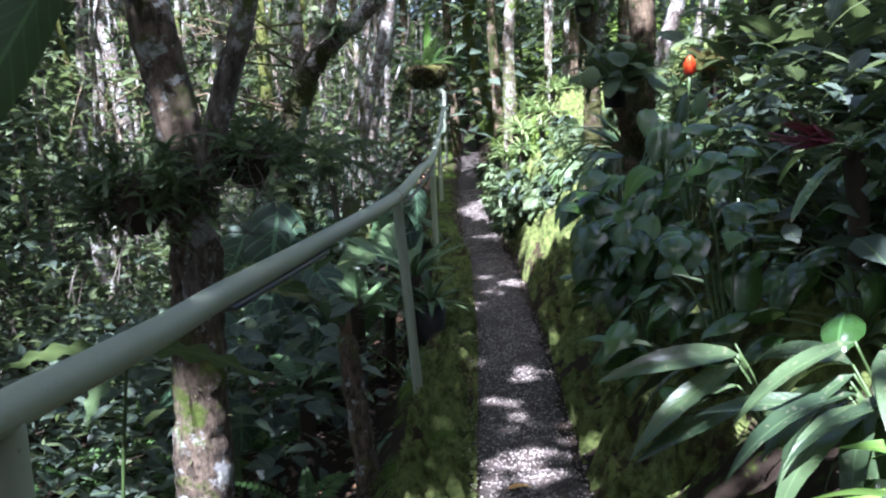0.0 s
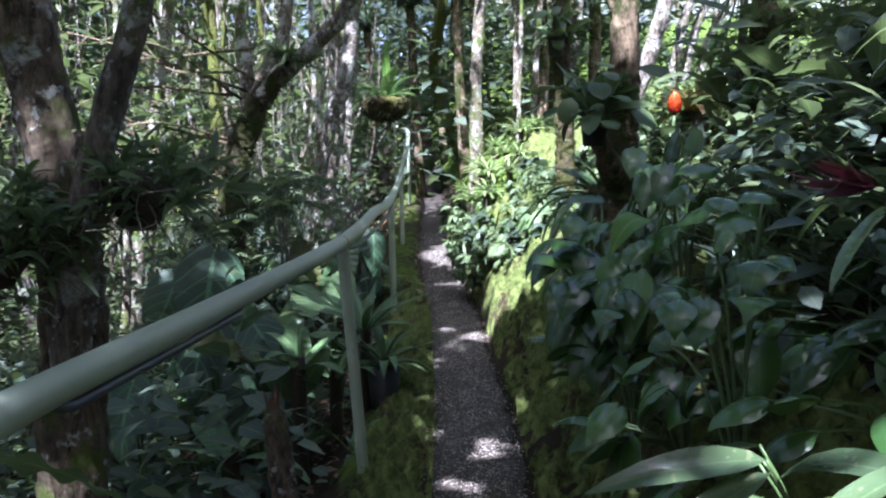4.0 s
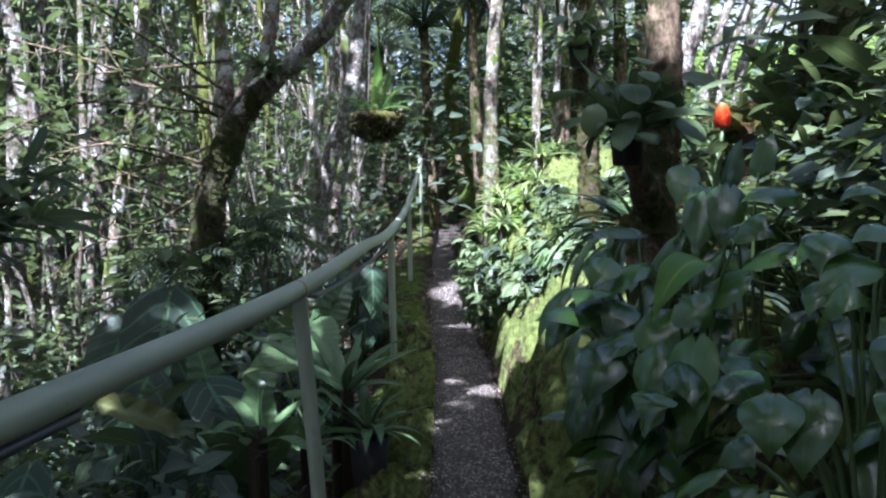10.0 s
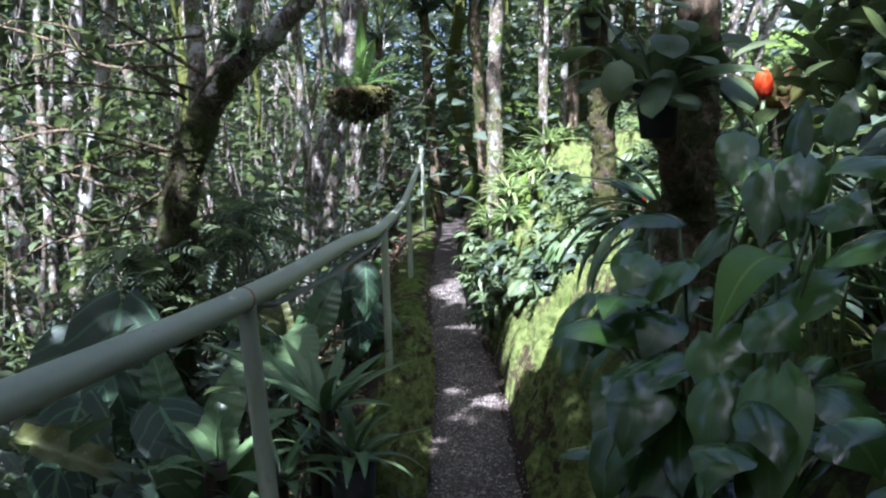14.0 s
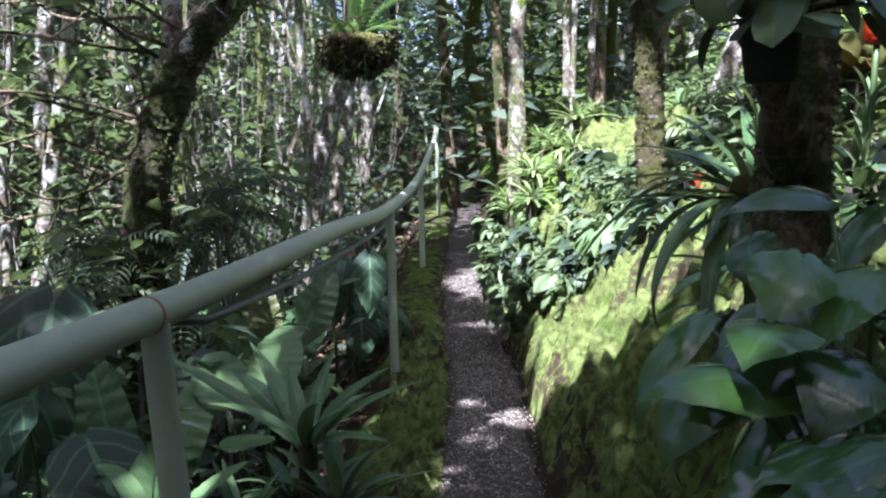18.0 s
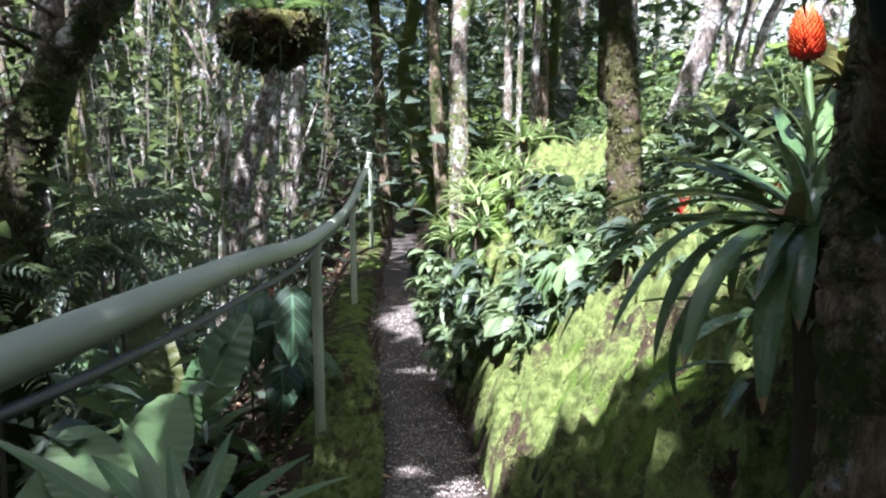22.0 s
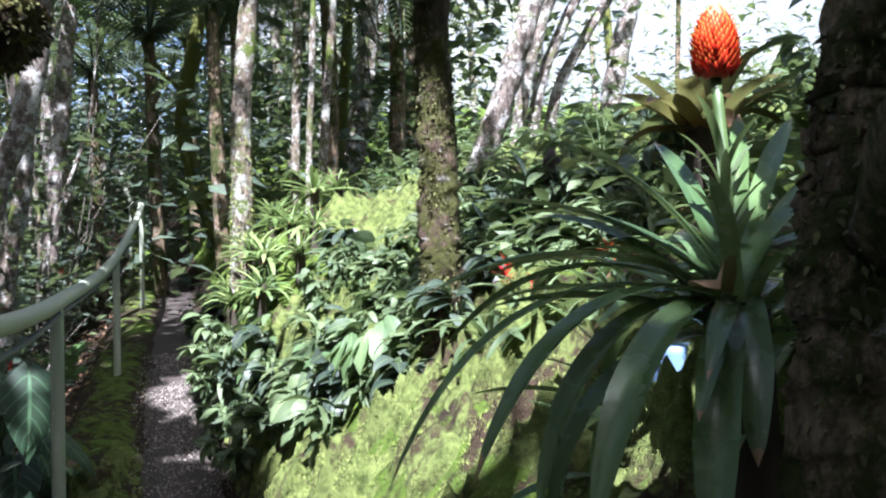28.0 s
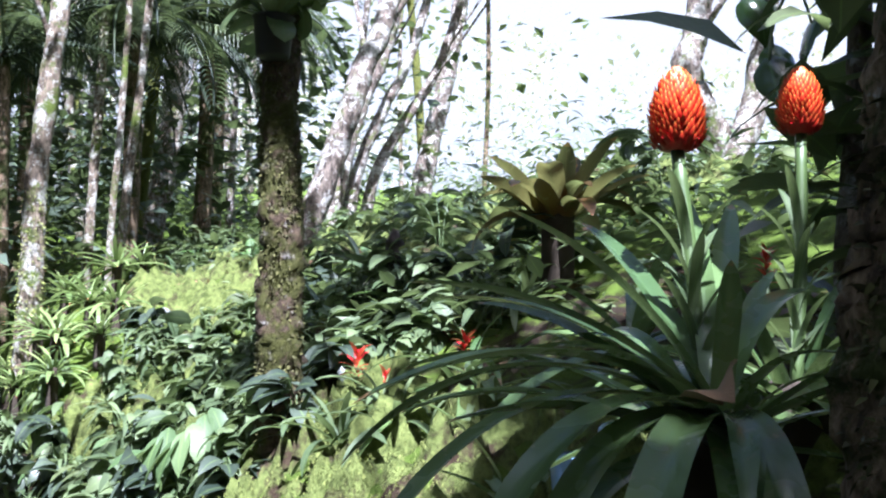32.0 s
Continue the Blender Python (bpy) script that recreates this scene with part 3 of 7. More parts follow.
for (tx, ty, tz), lean in zip([RAIL[i] for i in (0, 1, 4, 6, 7, 8, 9)], [(0, 0), (0.03, 0), (0.06, 0.02), (0.0, 0), (0, 0), (0, 0), (0, 0)]):
    pg = Geo()
    bottom = on_land(tx + lean[0], ty) - 0.15
    pts = [(tx, ty, tz - 0.01), (tx + 0.1 * lean[0], ty, tz - 0.12), (tx + 0.5 * lean[0], ty + lean[1], (tz + bottom) / 2), (tx + lean[0], ty + lean[1], bottom)]
    add_tube(pg, smooth_line(pts, 4) - np.array([-0.2, 2.13, 0]), 0.022, 12)
    post = part("post", pg, M_RAIL, handrail)
ring = Geo()
add_tube(ring, np.array([(0.004, 5.25, 0.9115), (0.005, 5.258, 0.9115)]) - np.array([-0.2, 2.13, 0]), 0.0285, 16)
part("tape_ring", ring, M_ORANGE, handrail, "rust-orange tape ring")
hose_line = []
for q in rail_line:
    sag = 0.052 + (0.045 * math.sin((q[1] - 5.28) / 3.45 * math.pi) if 5.28 < q[1] < 8.73 else 0.0)
    if -1.0 < q[1] < 12:
        behind = q[1] < 2.95 or 3.9 < q[1] < 5.4
        hose_line.append((q[0] + (-0.03 if behind else 0.012), q[1], q[2] - (0.03 if behind else sag) + 0.018))
hose_geo = Geo()
add_tube(hose_geo, np.array(hose_line), 0.0085, 8)
tagged(part("hose", hose_geo, M_HOSE), "dark grey hose slung under the handrail", "hose")

# ---- trees ----
# Where the unseen leaf cover is cut open to place sun patches: x, y, radius at about half a metre over the path, share
# of leaves left. SUN_SHADES keep every leaf.
SUN_SHADES = [(1.17, 5.28, 0.26), (1.37, 8.95, 0.2), (2.0, 7.6, 0.35), (-0.9, 8.5, 0.4), (1.9, 9.3, 0.22)]
SUN_GAPS = [
    (1.08, 8.4, 0.62, 0.0), (1.15, 9.6, 0.85, 0.0), (0.95, 11.0, 1.0, 0.0), (1.5, 12.2, 0.8, 0.05), (1.8, 6.5, 0.35, 0.05),
    (1.0, 7.72, 0.5, 0.0), (1.2, 2.7, 0.75, 0.08), (0.3, 3.5, 0.14, 0.0), (0.55, 4.35, 0.13, 0.0), (0.3, 4.75, 0.13, 0.0), (1.34, 6.97, 0.24, 0.0), (1.7, 7.14, 0.22, 0.0), (0.85, 2.85, 0.3, 0.1), (1.45, 3.25, 0.45, 0.08), (-0.5, 3.1, 0.22, 0.1), (0.42, 4.05, 0.15, 0.0), (0.48, 3.85, 0.16, 0.0), (0.42, 5.2, 0.18, 0.0), (0.22, 8.0, 0.2, 0.0), (0.2, 9.7, 0.2, 0.0), (1.0, 3.3, 0.28, 0.3), (-0.6, 6.6, 0.3, 0.3), (-0.45, 8.2, 0.3, 0.7), (-0.25, 6.9, 0.2, 0.3), (-0.15, 9.2, 0.3, 0.4), (0.22, 7.75, 0.3, 0.0), (-1.2, 10.6, 0.6, 0.1), (-0.9, 11.6, 0.5, 0.1), (1.5, 5.2, 0.25, 0.3), (-0.55, 3.55, 0.2, 0.0), (-0.17, 4.3, 0.12, 0.0), (-0.25, 5.95, 0.14, 0.1), (-0.22, 6.45, 0.13, 0.1), (-0.2, 6.95, 0.1, 0.1), (1.02, 4.9, 0.09, 0.0), (0.84, 4.97, 0.08, 0.0), (1.2, 5.35, 0.17, 0.1), (1.65, 5.8, 0.3, 0.1), (1.95, 5.0, 0.3, 0.1), (-0.4, 6.1, 0.3, 0.5), (-0.3, 15.5, 1.1, 0.1), (0.9, 16.0, 1.2, 0.1), (-2.2, 16.0, 1.2, 0.15), (1.12, 3.5, 0.12, 0.1), (0.05, 6.6, 0.3, 0.35), (0.17, 6.95, 0.16, 0.2), (0.16, 6.2, 0.14, 0.2), (-0.35, 7.4, 0.3, 0.4),
    (-1.7, 8.8, 0.9, 0.1), (-2.4, 12.0, 1.4, 0.25), (-3.5, 9.0, 0.9, 0.3), (-1.2, 17.0, 1.2, 0.4), (-4.5, 15.0, 1.5, 0.4), (0.0, 19.5, 1.3, 0.2), (-0.8, 14.0, 0.7, 0.4), (2.3, 13.5, 1.3, 0.3), (1.9, 10.2, 0.5, 0.4),
]


def open_sky(p, low=0.7):
    """The chance that a leaf at p stays, by where its shadow falls. p: one place or many."""
    p = np.atleast_2d(p)
    k = (p[:, 2] - low) / SUN_DIR.z
    x, y = p[:, 0] - SUN_DIR.x * k, p[:, 1] - SUN_DIR.y * k
    keep = np.full(len(p), 0.9)
    # shares set by hand, area by area, to place sun and shade below
    keep[(x > 0.5) & (x < 2.2) & (y > 3.2) & (y < 7.2)] = 0.92
    keep[(x > 1.6) & (y > 7.9)] = 0.3
    keep[(x > 0.8) & (x < 2.0) & (y > 6.3) & (y < 7.3)] = 0.6
    keep[(x > 1.4) & (x < 3.2) & (y > 3.9) & (y < 6.3)] = 0.93
    keep[(x < -1.2) & (y > 6.5)] = 0.88
    keep[(x < -2.4) & (y < 14)] = 0.92
    keep[(x < 0.3) & (y > 13)] = 0.45
    keep[(x > -1.2) & (x < 0.6) & (y > 1.5) & (y < 8.2)] = 0.75
    fleck = np.array([noise.noise((a * 3.4, b * 3.4, 3.0)) + 0.5 * noise.noise((a * 7.5, b * 7.5, 7.0)) for a, b in zip(x, y)])
    keep[(fleck > 0.24) & ~((x < -0.75) & (y < 5.2)) & ~((x > 0.55) & (x < 2.0) & (y > 3.7) & (y < 6.6)) & ~((y > 5.6) & (np.abs(x - path_centre(y)) < 0.33))] = 0.05
    keep[(y > 7.9) & (y < 13) & (np.abs(x - path_centre(y)) < 0.25)] = 1.0
    for gx_, gy_, r, share in SUN_GAPS:
        inside = (x - gx_) ** 2 + (y - gy_) ** 2 < r * r
        keep[inside] = np.minimum(keep[inside], share)
    for gx_, gy_, r in SUN_SHADES:
        keep[(x - gx_) ** 2 + (y - gy_) ** 2 < r * r] = 1.0
    rail = np.abs(x - np.interp(y, [1.5, 3.9, 5.3, 8.7], [-0.23, -0.1, 0.0, 0.0])) < 0.09
    keep[rail & (y < 8.5)] = 1.0
    keep[(x > 4.0 + 0.1 * y) & (y > 5)] = 0.1
    return keep


LEAF_SMALL = blade(1.0, 0.42, "lance", 0.15, 0.5, 0.25, 3)
LEAF_OVAL = blade(1.0, 0.62, "oval", 0.1, 0.5, 0.2, 3)
CANOPY_OVAL = blade(1.0, 0.66, "oval", 0.1, 0.4, 0.2, 2)
CANOPY_LANCE = blade(1.0, 0.5, "lance", 0.15, 0.4, 0.25, 2)
LEAF_THIN = blade(1.0, 0.16, "lance", 0.3, 0.9, 0.2, 4)
tree_count = 0
tops, owners = [], []


def tree(name, label, points, radii, material, category="tree", crown=0, crown_at=None, crown_size=1.5, leaf=(0.09, 0.17), leaf_material_=None, limbs=0, rough=0.03, moss=0, tufts=(0.008, 0.024), moss_top=1.0, moss_material=None, group="", seed=None, sides=12, low_ok=False):
    """A trunk through points, limbs that leave it near the top, and a crown of single leaves on twigs."""
    global tree_count
    tree_count += 1
    g = np.random.default_rng(100 + tree_count if seed is None else seed)
    base = np.array(points[0], float)
    tops.append((np.array(points[-1], float), base, name))
    ob = thing(name, label, category, tuple(base), group)
    line = smooth_line(points, 26 if sides > 8 else 6)
    rad = np.interp(np.linspace(0, 1, len(line)), np.linspace(0, 1, len(radii)), radii)
    line[1:-1] += g.normal(0, 0.012, (len(line) - 2, 3)) * rad[1:-1, None] * np.array([1, 1, 0])
    tg = Geo()
    add_tube(tg, line - base, rad, 18 if sides > 8 else sides, 0.3 * rough, tree_count, 0.26 * float(np.mean(rad)) * (1 + 4 * rough))
    part("trunk", tg, material, ob)
    owners.append(ob)
    top = line[-1]
    centre = np.array(crown_at, float) if crown_at is not None else top
    tips = []
    for _ in range(limbs):
        s = line[int(len(line) * g.uniform(0.6, 0.97))]
        e = centre + g.normal(0, 0.55, 3) * np.array([crown_size, crown_size, crown_size * 0.5])
        mid = (s + e) / 2 + g.normal(0, 0.12, 3) * crown_size + np.array([0, 0, 0.15])
        lg = Geo()
        add_tube(lg, smooth_line([s, mid, e], 5) - base, np.linspace(rad[-1] * 0.55, 0.008, 11), 6, 0.05, tree_count)
        part("limb", lg, material, ob)
        tips.append((s, mid, e))
    if crown:
        cg = Geo()
        n = int(crown / 6)
        c = centre + g.normal(0, 0.5, (n, 3)) * np.array([crown_size, crown_size, crown_size * 0.55])
        if tips:
            on_limb = g.random(n) < 0.6
            which = g.integers(len(tips), size=n)
            mids, ends = np.array([t[1] for t in tips])[which], np.array([t[2] for t in tips])[which]
            along = mids + (ends - mids) * g.uniform(0.2, 1.25, (n, 1)) + g.normal(0, 0.28, (n, 3))
            c = np.where(on_limb[:, None], along, c)
        c = np.repeat(c, 6, 0) + g.normal(0, 0.11, (6 * n, 3))
        c = c[g.random(len(c)) < open_sky(c)]
        half = g.random(len(c)) < 0.5
        for leaf_, pick in ((LEAF_OVAL, half), (LEAF_SMALL, ~half)):
            q = c[pick]
            put_many(cg, leaf_, q - base, g.uniform(0, 6.28, len(q)), g.uniform(-0.9, 0.4, len(q)), g.uniform(-0.7, 0.7, len(q)), g.uniform(*leaf, len(q)))
        if cg.n:
            part("crown", cg, leaf_material_ or M_LEAF, ob)
    if moss:
        mg = Geo()
        i = g.integers(1, max(3, int(moss_top * len(line)) - 1), moss)
        th = g.uniform(0, 6.28, moss)
        q = line[i] + rad[i, None] * np.stack([np.cos(th), np.sin(th), 0 * th], -1) * 0.97
        q[:, 2] += g.uniform(-0.05, 0.05, moss)
        put_many(mg, LEAF_SMALL, q - base, th + g.normal(0, 0.5, moss), g.uniform(-1.2, 0.5, moss), g.uniform(-1, 1, moss), g.uniform(*tufts, moss))
        tagged(part("moss_growth", mg, moss_material or M_MOSS_DARK, ob, "olive moss on the bark"), kind="stuff")
    return ob


def down(x, y, depth=0.15):
    return (x, y, on_land(x, y) - depth)


# the double tree by the rail
twin = tree("tree", "brown forked tree with lichen patches and orchid clumps", [(-0.52, 3.9, -0.5), (-0.5, 3.87, 0.13), (-0.475, 3.86, 0.62), (-0.48, 3.9, 0.8), (-0.495, 3.93, 1.05), (-0.535, 3.93, 1.38), (-0.6, 3.95, 1.75), (-0.75, 4.0, 3.0), (-0.8, 4.1, 5.5)],
            [0.088, 0.083, 0.08, 0.078, 0.07, 0.066, 0.064, 0.06, 0.04], M_BARK_BROWN, crown=2600, crown_size=1.9, limbs=6, crown_at=(-0.9, 4.3, 6.0), moss=250)
tg = Geo()
o_ = np.array([-0.52, 3.9, -0.5])
add_tube(tg, smooth_line([(-0.47, 3.85, 0.6), (-0.455, 3.8, 0.78), (-0.42, 3.79, 0.95), (-0.385, 3.78, 1.15), (-0.315, 3.79, 1.39), (-0.25, 3.8, 1.6), (-0.1, 3.9, 2.4), (0.0, 4.0, 4.5)], 7) - o_, [0.045] * 8 + list(np.linspace(0.044, 0.026, 42)), 12, 0.05, 4)
part("second_trunk", tg, M_BARK_GREY, twin, "paler second trunk with green lichen")

tree("tree", "white-barked straight tree with green moss at its foot", [down(0.68, 11.4), (0.69, 11.4, 1.26), (0.69, 11.4, 1.93), (0.735, 11.4, 2.5), (0.85, 11.5, 4.0), (0.95, 11.6, 6.5)], [0.085, 0.068, 0.058, 0.055, 0.048, 0.03], M_BARK_PALE, crown=1800, crown_size=1.6, limbs=5, crown_at=(1.0, 11.7, 6.8), moss=1800, moss_top=0.4, moss_material=M_MOSS)
tree("sapling", "thin straight pale sapling trunk", [down(1.12, 11.8), (1.13, 11.8, 1.28), (1.145, 11.8, 1.9), (1.175, 11.8, 2.57), (1.25, 11.8, 5.0)], [0.026, 0.023, 0.021, 0.02, 0.013], M_BARK_PALE, "sapling", crown=500, crown_size=0.9, limbs=2, crown_at=(1.3, 11.9, 5.3), rough=0.02)
moss_tree = tree("tree", "slim tree trunk wrapped in brown and green moss", [down(1.2, 8.3), (1.195, 8.3, 0.95), (1.19, 8.3, 1.4), (1.17, 8.3, 1.85), (1.2, 8.3, 2.3)], [0.07, 0.062, 0.058, 0.055, 0.05], M_BARK_WRAP, rough=0.3, moss=7000, tufts=(0.006, 0.016), moss_material=M_MOSS_OLIVE)
tree("tree", "leaning pale pink-grey tree trunk", [down(2.08, 11.4), (2.2, 11.4, 1.65), (2.4, 11.4, 2.22), (2.6, 11.4, 2.85), (2.76, 11.4, 3.29), (3.3, 11.5, 5.6)], [0.1, 0.08, 0.076, 0.072, 0.068, 0.04], M_BARK_GREY, crown=1500, crown_size=1.5, limbs=5, crown_at=(3.5, 11.8, 6.2), moss=120)
tree("tree", "grey leaning tree on the bright slope", [down(5.4, 17.0), (5.55, 17.0, 3.3), (5.85, 17.0, 4.6), (6.05, 17.0, 5.7), (6.4, 17.0, 8.0)], [0.15, 0.13, 0.11, 0.1, 0.06], M_BARK_GREY, crown=900, crown_size=2.0, limbs=5, crown_at=(6.6, 17.2, 8.4))
pot_tree = tree("tree", "dark wet tree trunk with pale lichen beside the bromeliad", [down(1.17, 6.16, 0.1), (1.165, 6.15, 0.92), (1.175, 6.15, 1.15), (1.2, 6.15, 1.35), (1.22, 6.16, 1.8), (1.25, 6.2, 3.0), (1.2, 6.3, 5.5)], [0.11, 0.085, 0.075, 0.07, 0.055, 0.05, 0.035], M_BARK_DARK, crown=2000, crown_size=1.8, limbs=5, crown_at=(1.3, 6.4, 6.2), rough=0.16, moss=1800, tufts=(0.008, 0.02), moss_top=0.5)
lg = Geo()
o_ = np.array(down(1.17, 6.16, 0.1))
add_tube(lg, smooth_line([(1.155, 6.1, 1.1), (1.1, 5.98, 1.19), (1.04, 5.86, 1.29), (1.0, 5.78, 1.36)], 4) - o_, [0.055] * 5 + [0.04] * 8, 9, 0.08, 6)
part("limb", lg, M_BARK_DARK, pot_tree)
tree("tree", "dark tree trunk with climbing aroid leaves", [down(2.0, 6.7), (2.01, 6.7, 1.29), (2.04, 6.7, 1.85), (2.1, 6.8, 4.0), (2.1, 6.9, 6.0)], [0.11, 0.098, 0.095, 0.08, 0.05], M_BARK_DARK, crown=1500, crown_size=1.8, limbs=5, crown_at=(2.2, 6.9, 6.3), moss=300)
tree("sapling", "thin grey sapling trunk", [down(1.93, 6.95), (1.93, 6.95, 1.28), (1.98, 6.95, 1.86), (2.05, 7.0, 3.6)], [0.03, 0.026, 0.024, 0.014], M_BARK_GREY, "sapling", rough=0.03)
fork_tree = tree("tree", "mossy dark tree leaning over the path with epiphytes", [down(-1.15, 8.3, 0.1), (-1.06, 8.22, 0.7), (-1.0, 8.2, 1.2), (-0.9, 8.2, 1.46), (-0.77, 8.2, 1.7), (-0.66, 8.16, 1.79)], [0.12, 0.1, 0.09, 0.085, 0.07, 0.05], M_BARK_FORK, crown=1500, crown_size=1.7, crown_at=(0.2, 8.3, 5.6), rough=0.2, moss=6500, tufts=(0.007, 0.02), moss_material=M_MOSS_OLIVE)
lg = Geo()
line = smooth_line([(-0.82, 8.2, 1.63), (-0.7, 8.18, 1.76), (-0.5, 8.1, 1.91), (-0.2, 8.0, 2.2), (0.1, 8.0, 2.8), (0.3, 8.0, 4.6)], 10) - np.array(down(-1.15, 8.3, 0.1))
add_tube(lg, line, np.interp(np.linspace(0, 1, len(line)), [0, 0.2, 0.6, 1], [0.07, 0.058, 0.05, 0.03]), 14, 0.06, 17, 0.02)
part("limb", lg, M_BARK_GREY, fork_tree, "pale lichened limb with yellow moss")
tree("tree", "pale limb rising from a mossy fork", [(-0.86, 8.25, 1.6), (-0.83, 8.4, 1.8), (-0.67, 8.5, 2.3), (-0.6, 8.6, 4.5)], [0.055, 0.05, 0.045, 0.03], M_BARK_PALE, crown=400, crown_size=1.1, limbs=2)
tree("tree", "pale limb rising from a mossy fork", [(-0.92, 8.3, 1.5), (-0.97, 8.5, 2.0), (-1.02, 8.6, 2.3), (-1.2, 8.8, 4.8)], [0.05, 0.045, 0.042, 0.03], M_BARK_PALE, crown=400, crown_size=1.1, limbs=2)
tree("sapling", "thin white blotched sapling trunk", [down(-0.9, 11.0), (-0.82, 10.85, 0.77), (-0.74, 10.6, 1.5), (-0.78, 10.6, 2.1), (-0.8, 10.7, 4.6)], [0.04, 0.034, 0.032, 0.03, 0.02], M_BARK_PALE, "sapling", crown=300, crown_size=1.0, limbs=2)
tree("tree", "pale grey leaning tree trunk", [down(-1.12, 12.2), (-1.02, 12.2, 0.79), (-0.84, 12.2, 1.63), (-0.63, 12.2, 2.25), (-0.3, 12.3, 4.8)], [0.1, 0.09, 0.085, 0.08, 0.05], M_BARK_GREY, crown=900, crown_size=1.6, limbs=4, crown_at=(-0.2, 12.4, 5.6))
tree("tree", "pale blotched tree trunk", [down(-1.0, 13.0), (-0.94, 13.0, 0.99), (-0.8, 13.0, 1.92), (-0.75, 13.0, 4.8)], [0.075, 0.068, 0.06, 0.04], M_BARK_PALE, crown=700, crown_size=1.4, limbs=3, crown_at=(-0.7, 13.2, 5.6))
tree("tree", "yellowish mossy tree trunk", [down(-1.75, 11.0), (-1.74, 11.0, 0.68), (-1.75, 11.0, 1.56), (-1.8, 11.0, 4.0)], [0.08, 0.07, 0.065, 0.04], M_BARK_MOSS, crown=500, crown_size=1.4, limbs=3, crown_at=(-1.8, 11.2, 5.4))
tree("tree", "slender pale tree trunk", [down(-2.05, 9.1), (-1.96, 9.1, 0.51), (-1.78, 9.1, 1.57), (-1.64, 9.1, 2.42), (-1.4, 9.2, 5.0)], [0.055, 0.05, 0.045, 0.04, 0.03], M_BARK_PALE, crown=700, crown_size=1.6, limbs=3, crown_at=(-1.4, 9.4, 5.8))
tree("sapling", "slender pale sapling trunk", [down(-1.95, 11.0), (-2.06, 11.0, 0.83), (-2.19, 11.0, 1.65), (-2.22, 11.0, 2.14), (-2.3, 11.0, 4.6)], [0.04, 0.035, 0.033, 0.03, 0.02], M_BARK_PALE, "sapling", crown=300, crown_size=1.2, limbs=2)
tree("tree", "pale straight trunk in the woods", [down(-1.15, 16.0), (-1.06, 16.0, 1.33), (-0.86, 16.0, 3.72), (-0.8, 16, 6.5)], [0.1, 0.09, 0.08, 0.05], M_BARK_GREY, crown=500, crown_size=2.0, limbs=4)
tree("tree", "dark curved tree trunk over the path", [down(0.75, 17.0), (0.5, 17.0, 1.61), (0.28, 17.0, 2.3), (0.23, 17.0, 2.75), (0.4, 17.0, 3.7), (0.7, 17.0, 6.0)], [0.13, 0.1, 0.09, 0.085, 0.08, 0.05], M_BARK_MOSS, crown=700, crown_size=2.2, limbs=5)
tree("tree", "slim white tree trunk", [down(1.3, 15.0), (1.33, 15.0, 2.1), (1.39, 15.0, 4.18), (1.45, 15, 6.5)], [0.052, 0.045, 0.04, 0.026], M_BARK_PALE, crown=500, crown_size=1.6, limbs=3)
tree("tree", "slim white tree trunk", [down(1.45, 14.0), (1.51, 14.0, 2.3), (1.6, 14.0, 3.42), (1.75, 14.0, 6.0)], [0.045, 0.038, 0.034, 0.022], M_BARK_PALE, crown=400, crown_size=1.4, limbs=3)
tree("tree", "thick pale tree trunk in the woods", [down(2.25, 18.0), (2.37, 18.0, 2.6), (2.51, 18.0, 3.5), (2.7, 18.0, 7.0)], [0.17, 0.15, 0.14, 0.09], M_BARK_PALE, crown=700, crown_size=2.3, limbs=4)
for dx in (0.0, 0.18, 0.42):
    tree("tree", "thin grey multi-stemmed tree on the slope", [down(2.9 + dx, 13.0 + dx), (3.05 + dx, 13.0 + dx, 2.5), (3.2 + 1.3 * dx, 13.0 + dx, 3.0), (3.45 + 1.6 * dx, 13.0 + dx, 3.7), (3.9 + 1.9 * dx, 13.2, 5.8)], [0.06, 0.05, 0.045, 0.04, 0.02], M_BARK_GREY, crown=350, crown_size=1.2, limbs=4, leaf=(0.06, 0.12))
tree("tree", "grey forked tree behind the bromeliad", [down(6.1, 12.0), (6.0, 12.0, 2.7), (5.66, 12.0, 3.31), (5.81, 12.0, 3.96), (6.0, 12, 6.5)], [0.2, 0.16, 0.12, 0.1, 0.06], M_BARK_GREY, crown=500, crown_size=2.0, limbs=4)
tree("tree", "grey forked tree behind the bromeliad", [down(6.15, 12.1), (6.2, 12.1, 2.7), (6.5, 12.1, 3.3), (6.9, 12.1, 6.0)], [0.2, 0.15, 0.11, 0.06], M_BARK_GREY, crown=500, crown_size=2.0, limbs=4)

# bare side branches of the mossy tree
br = np.random.default_rng(23)
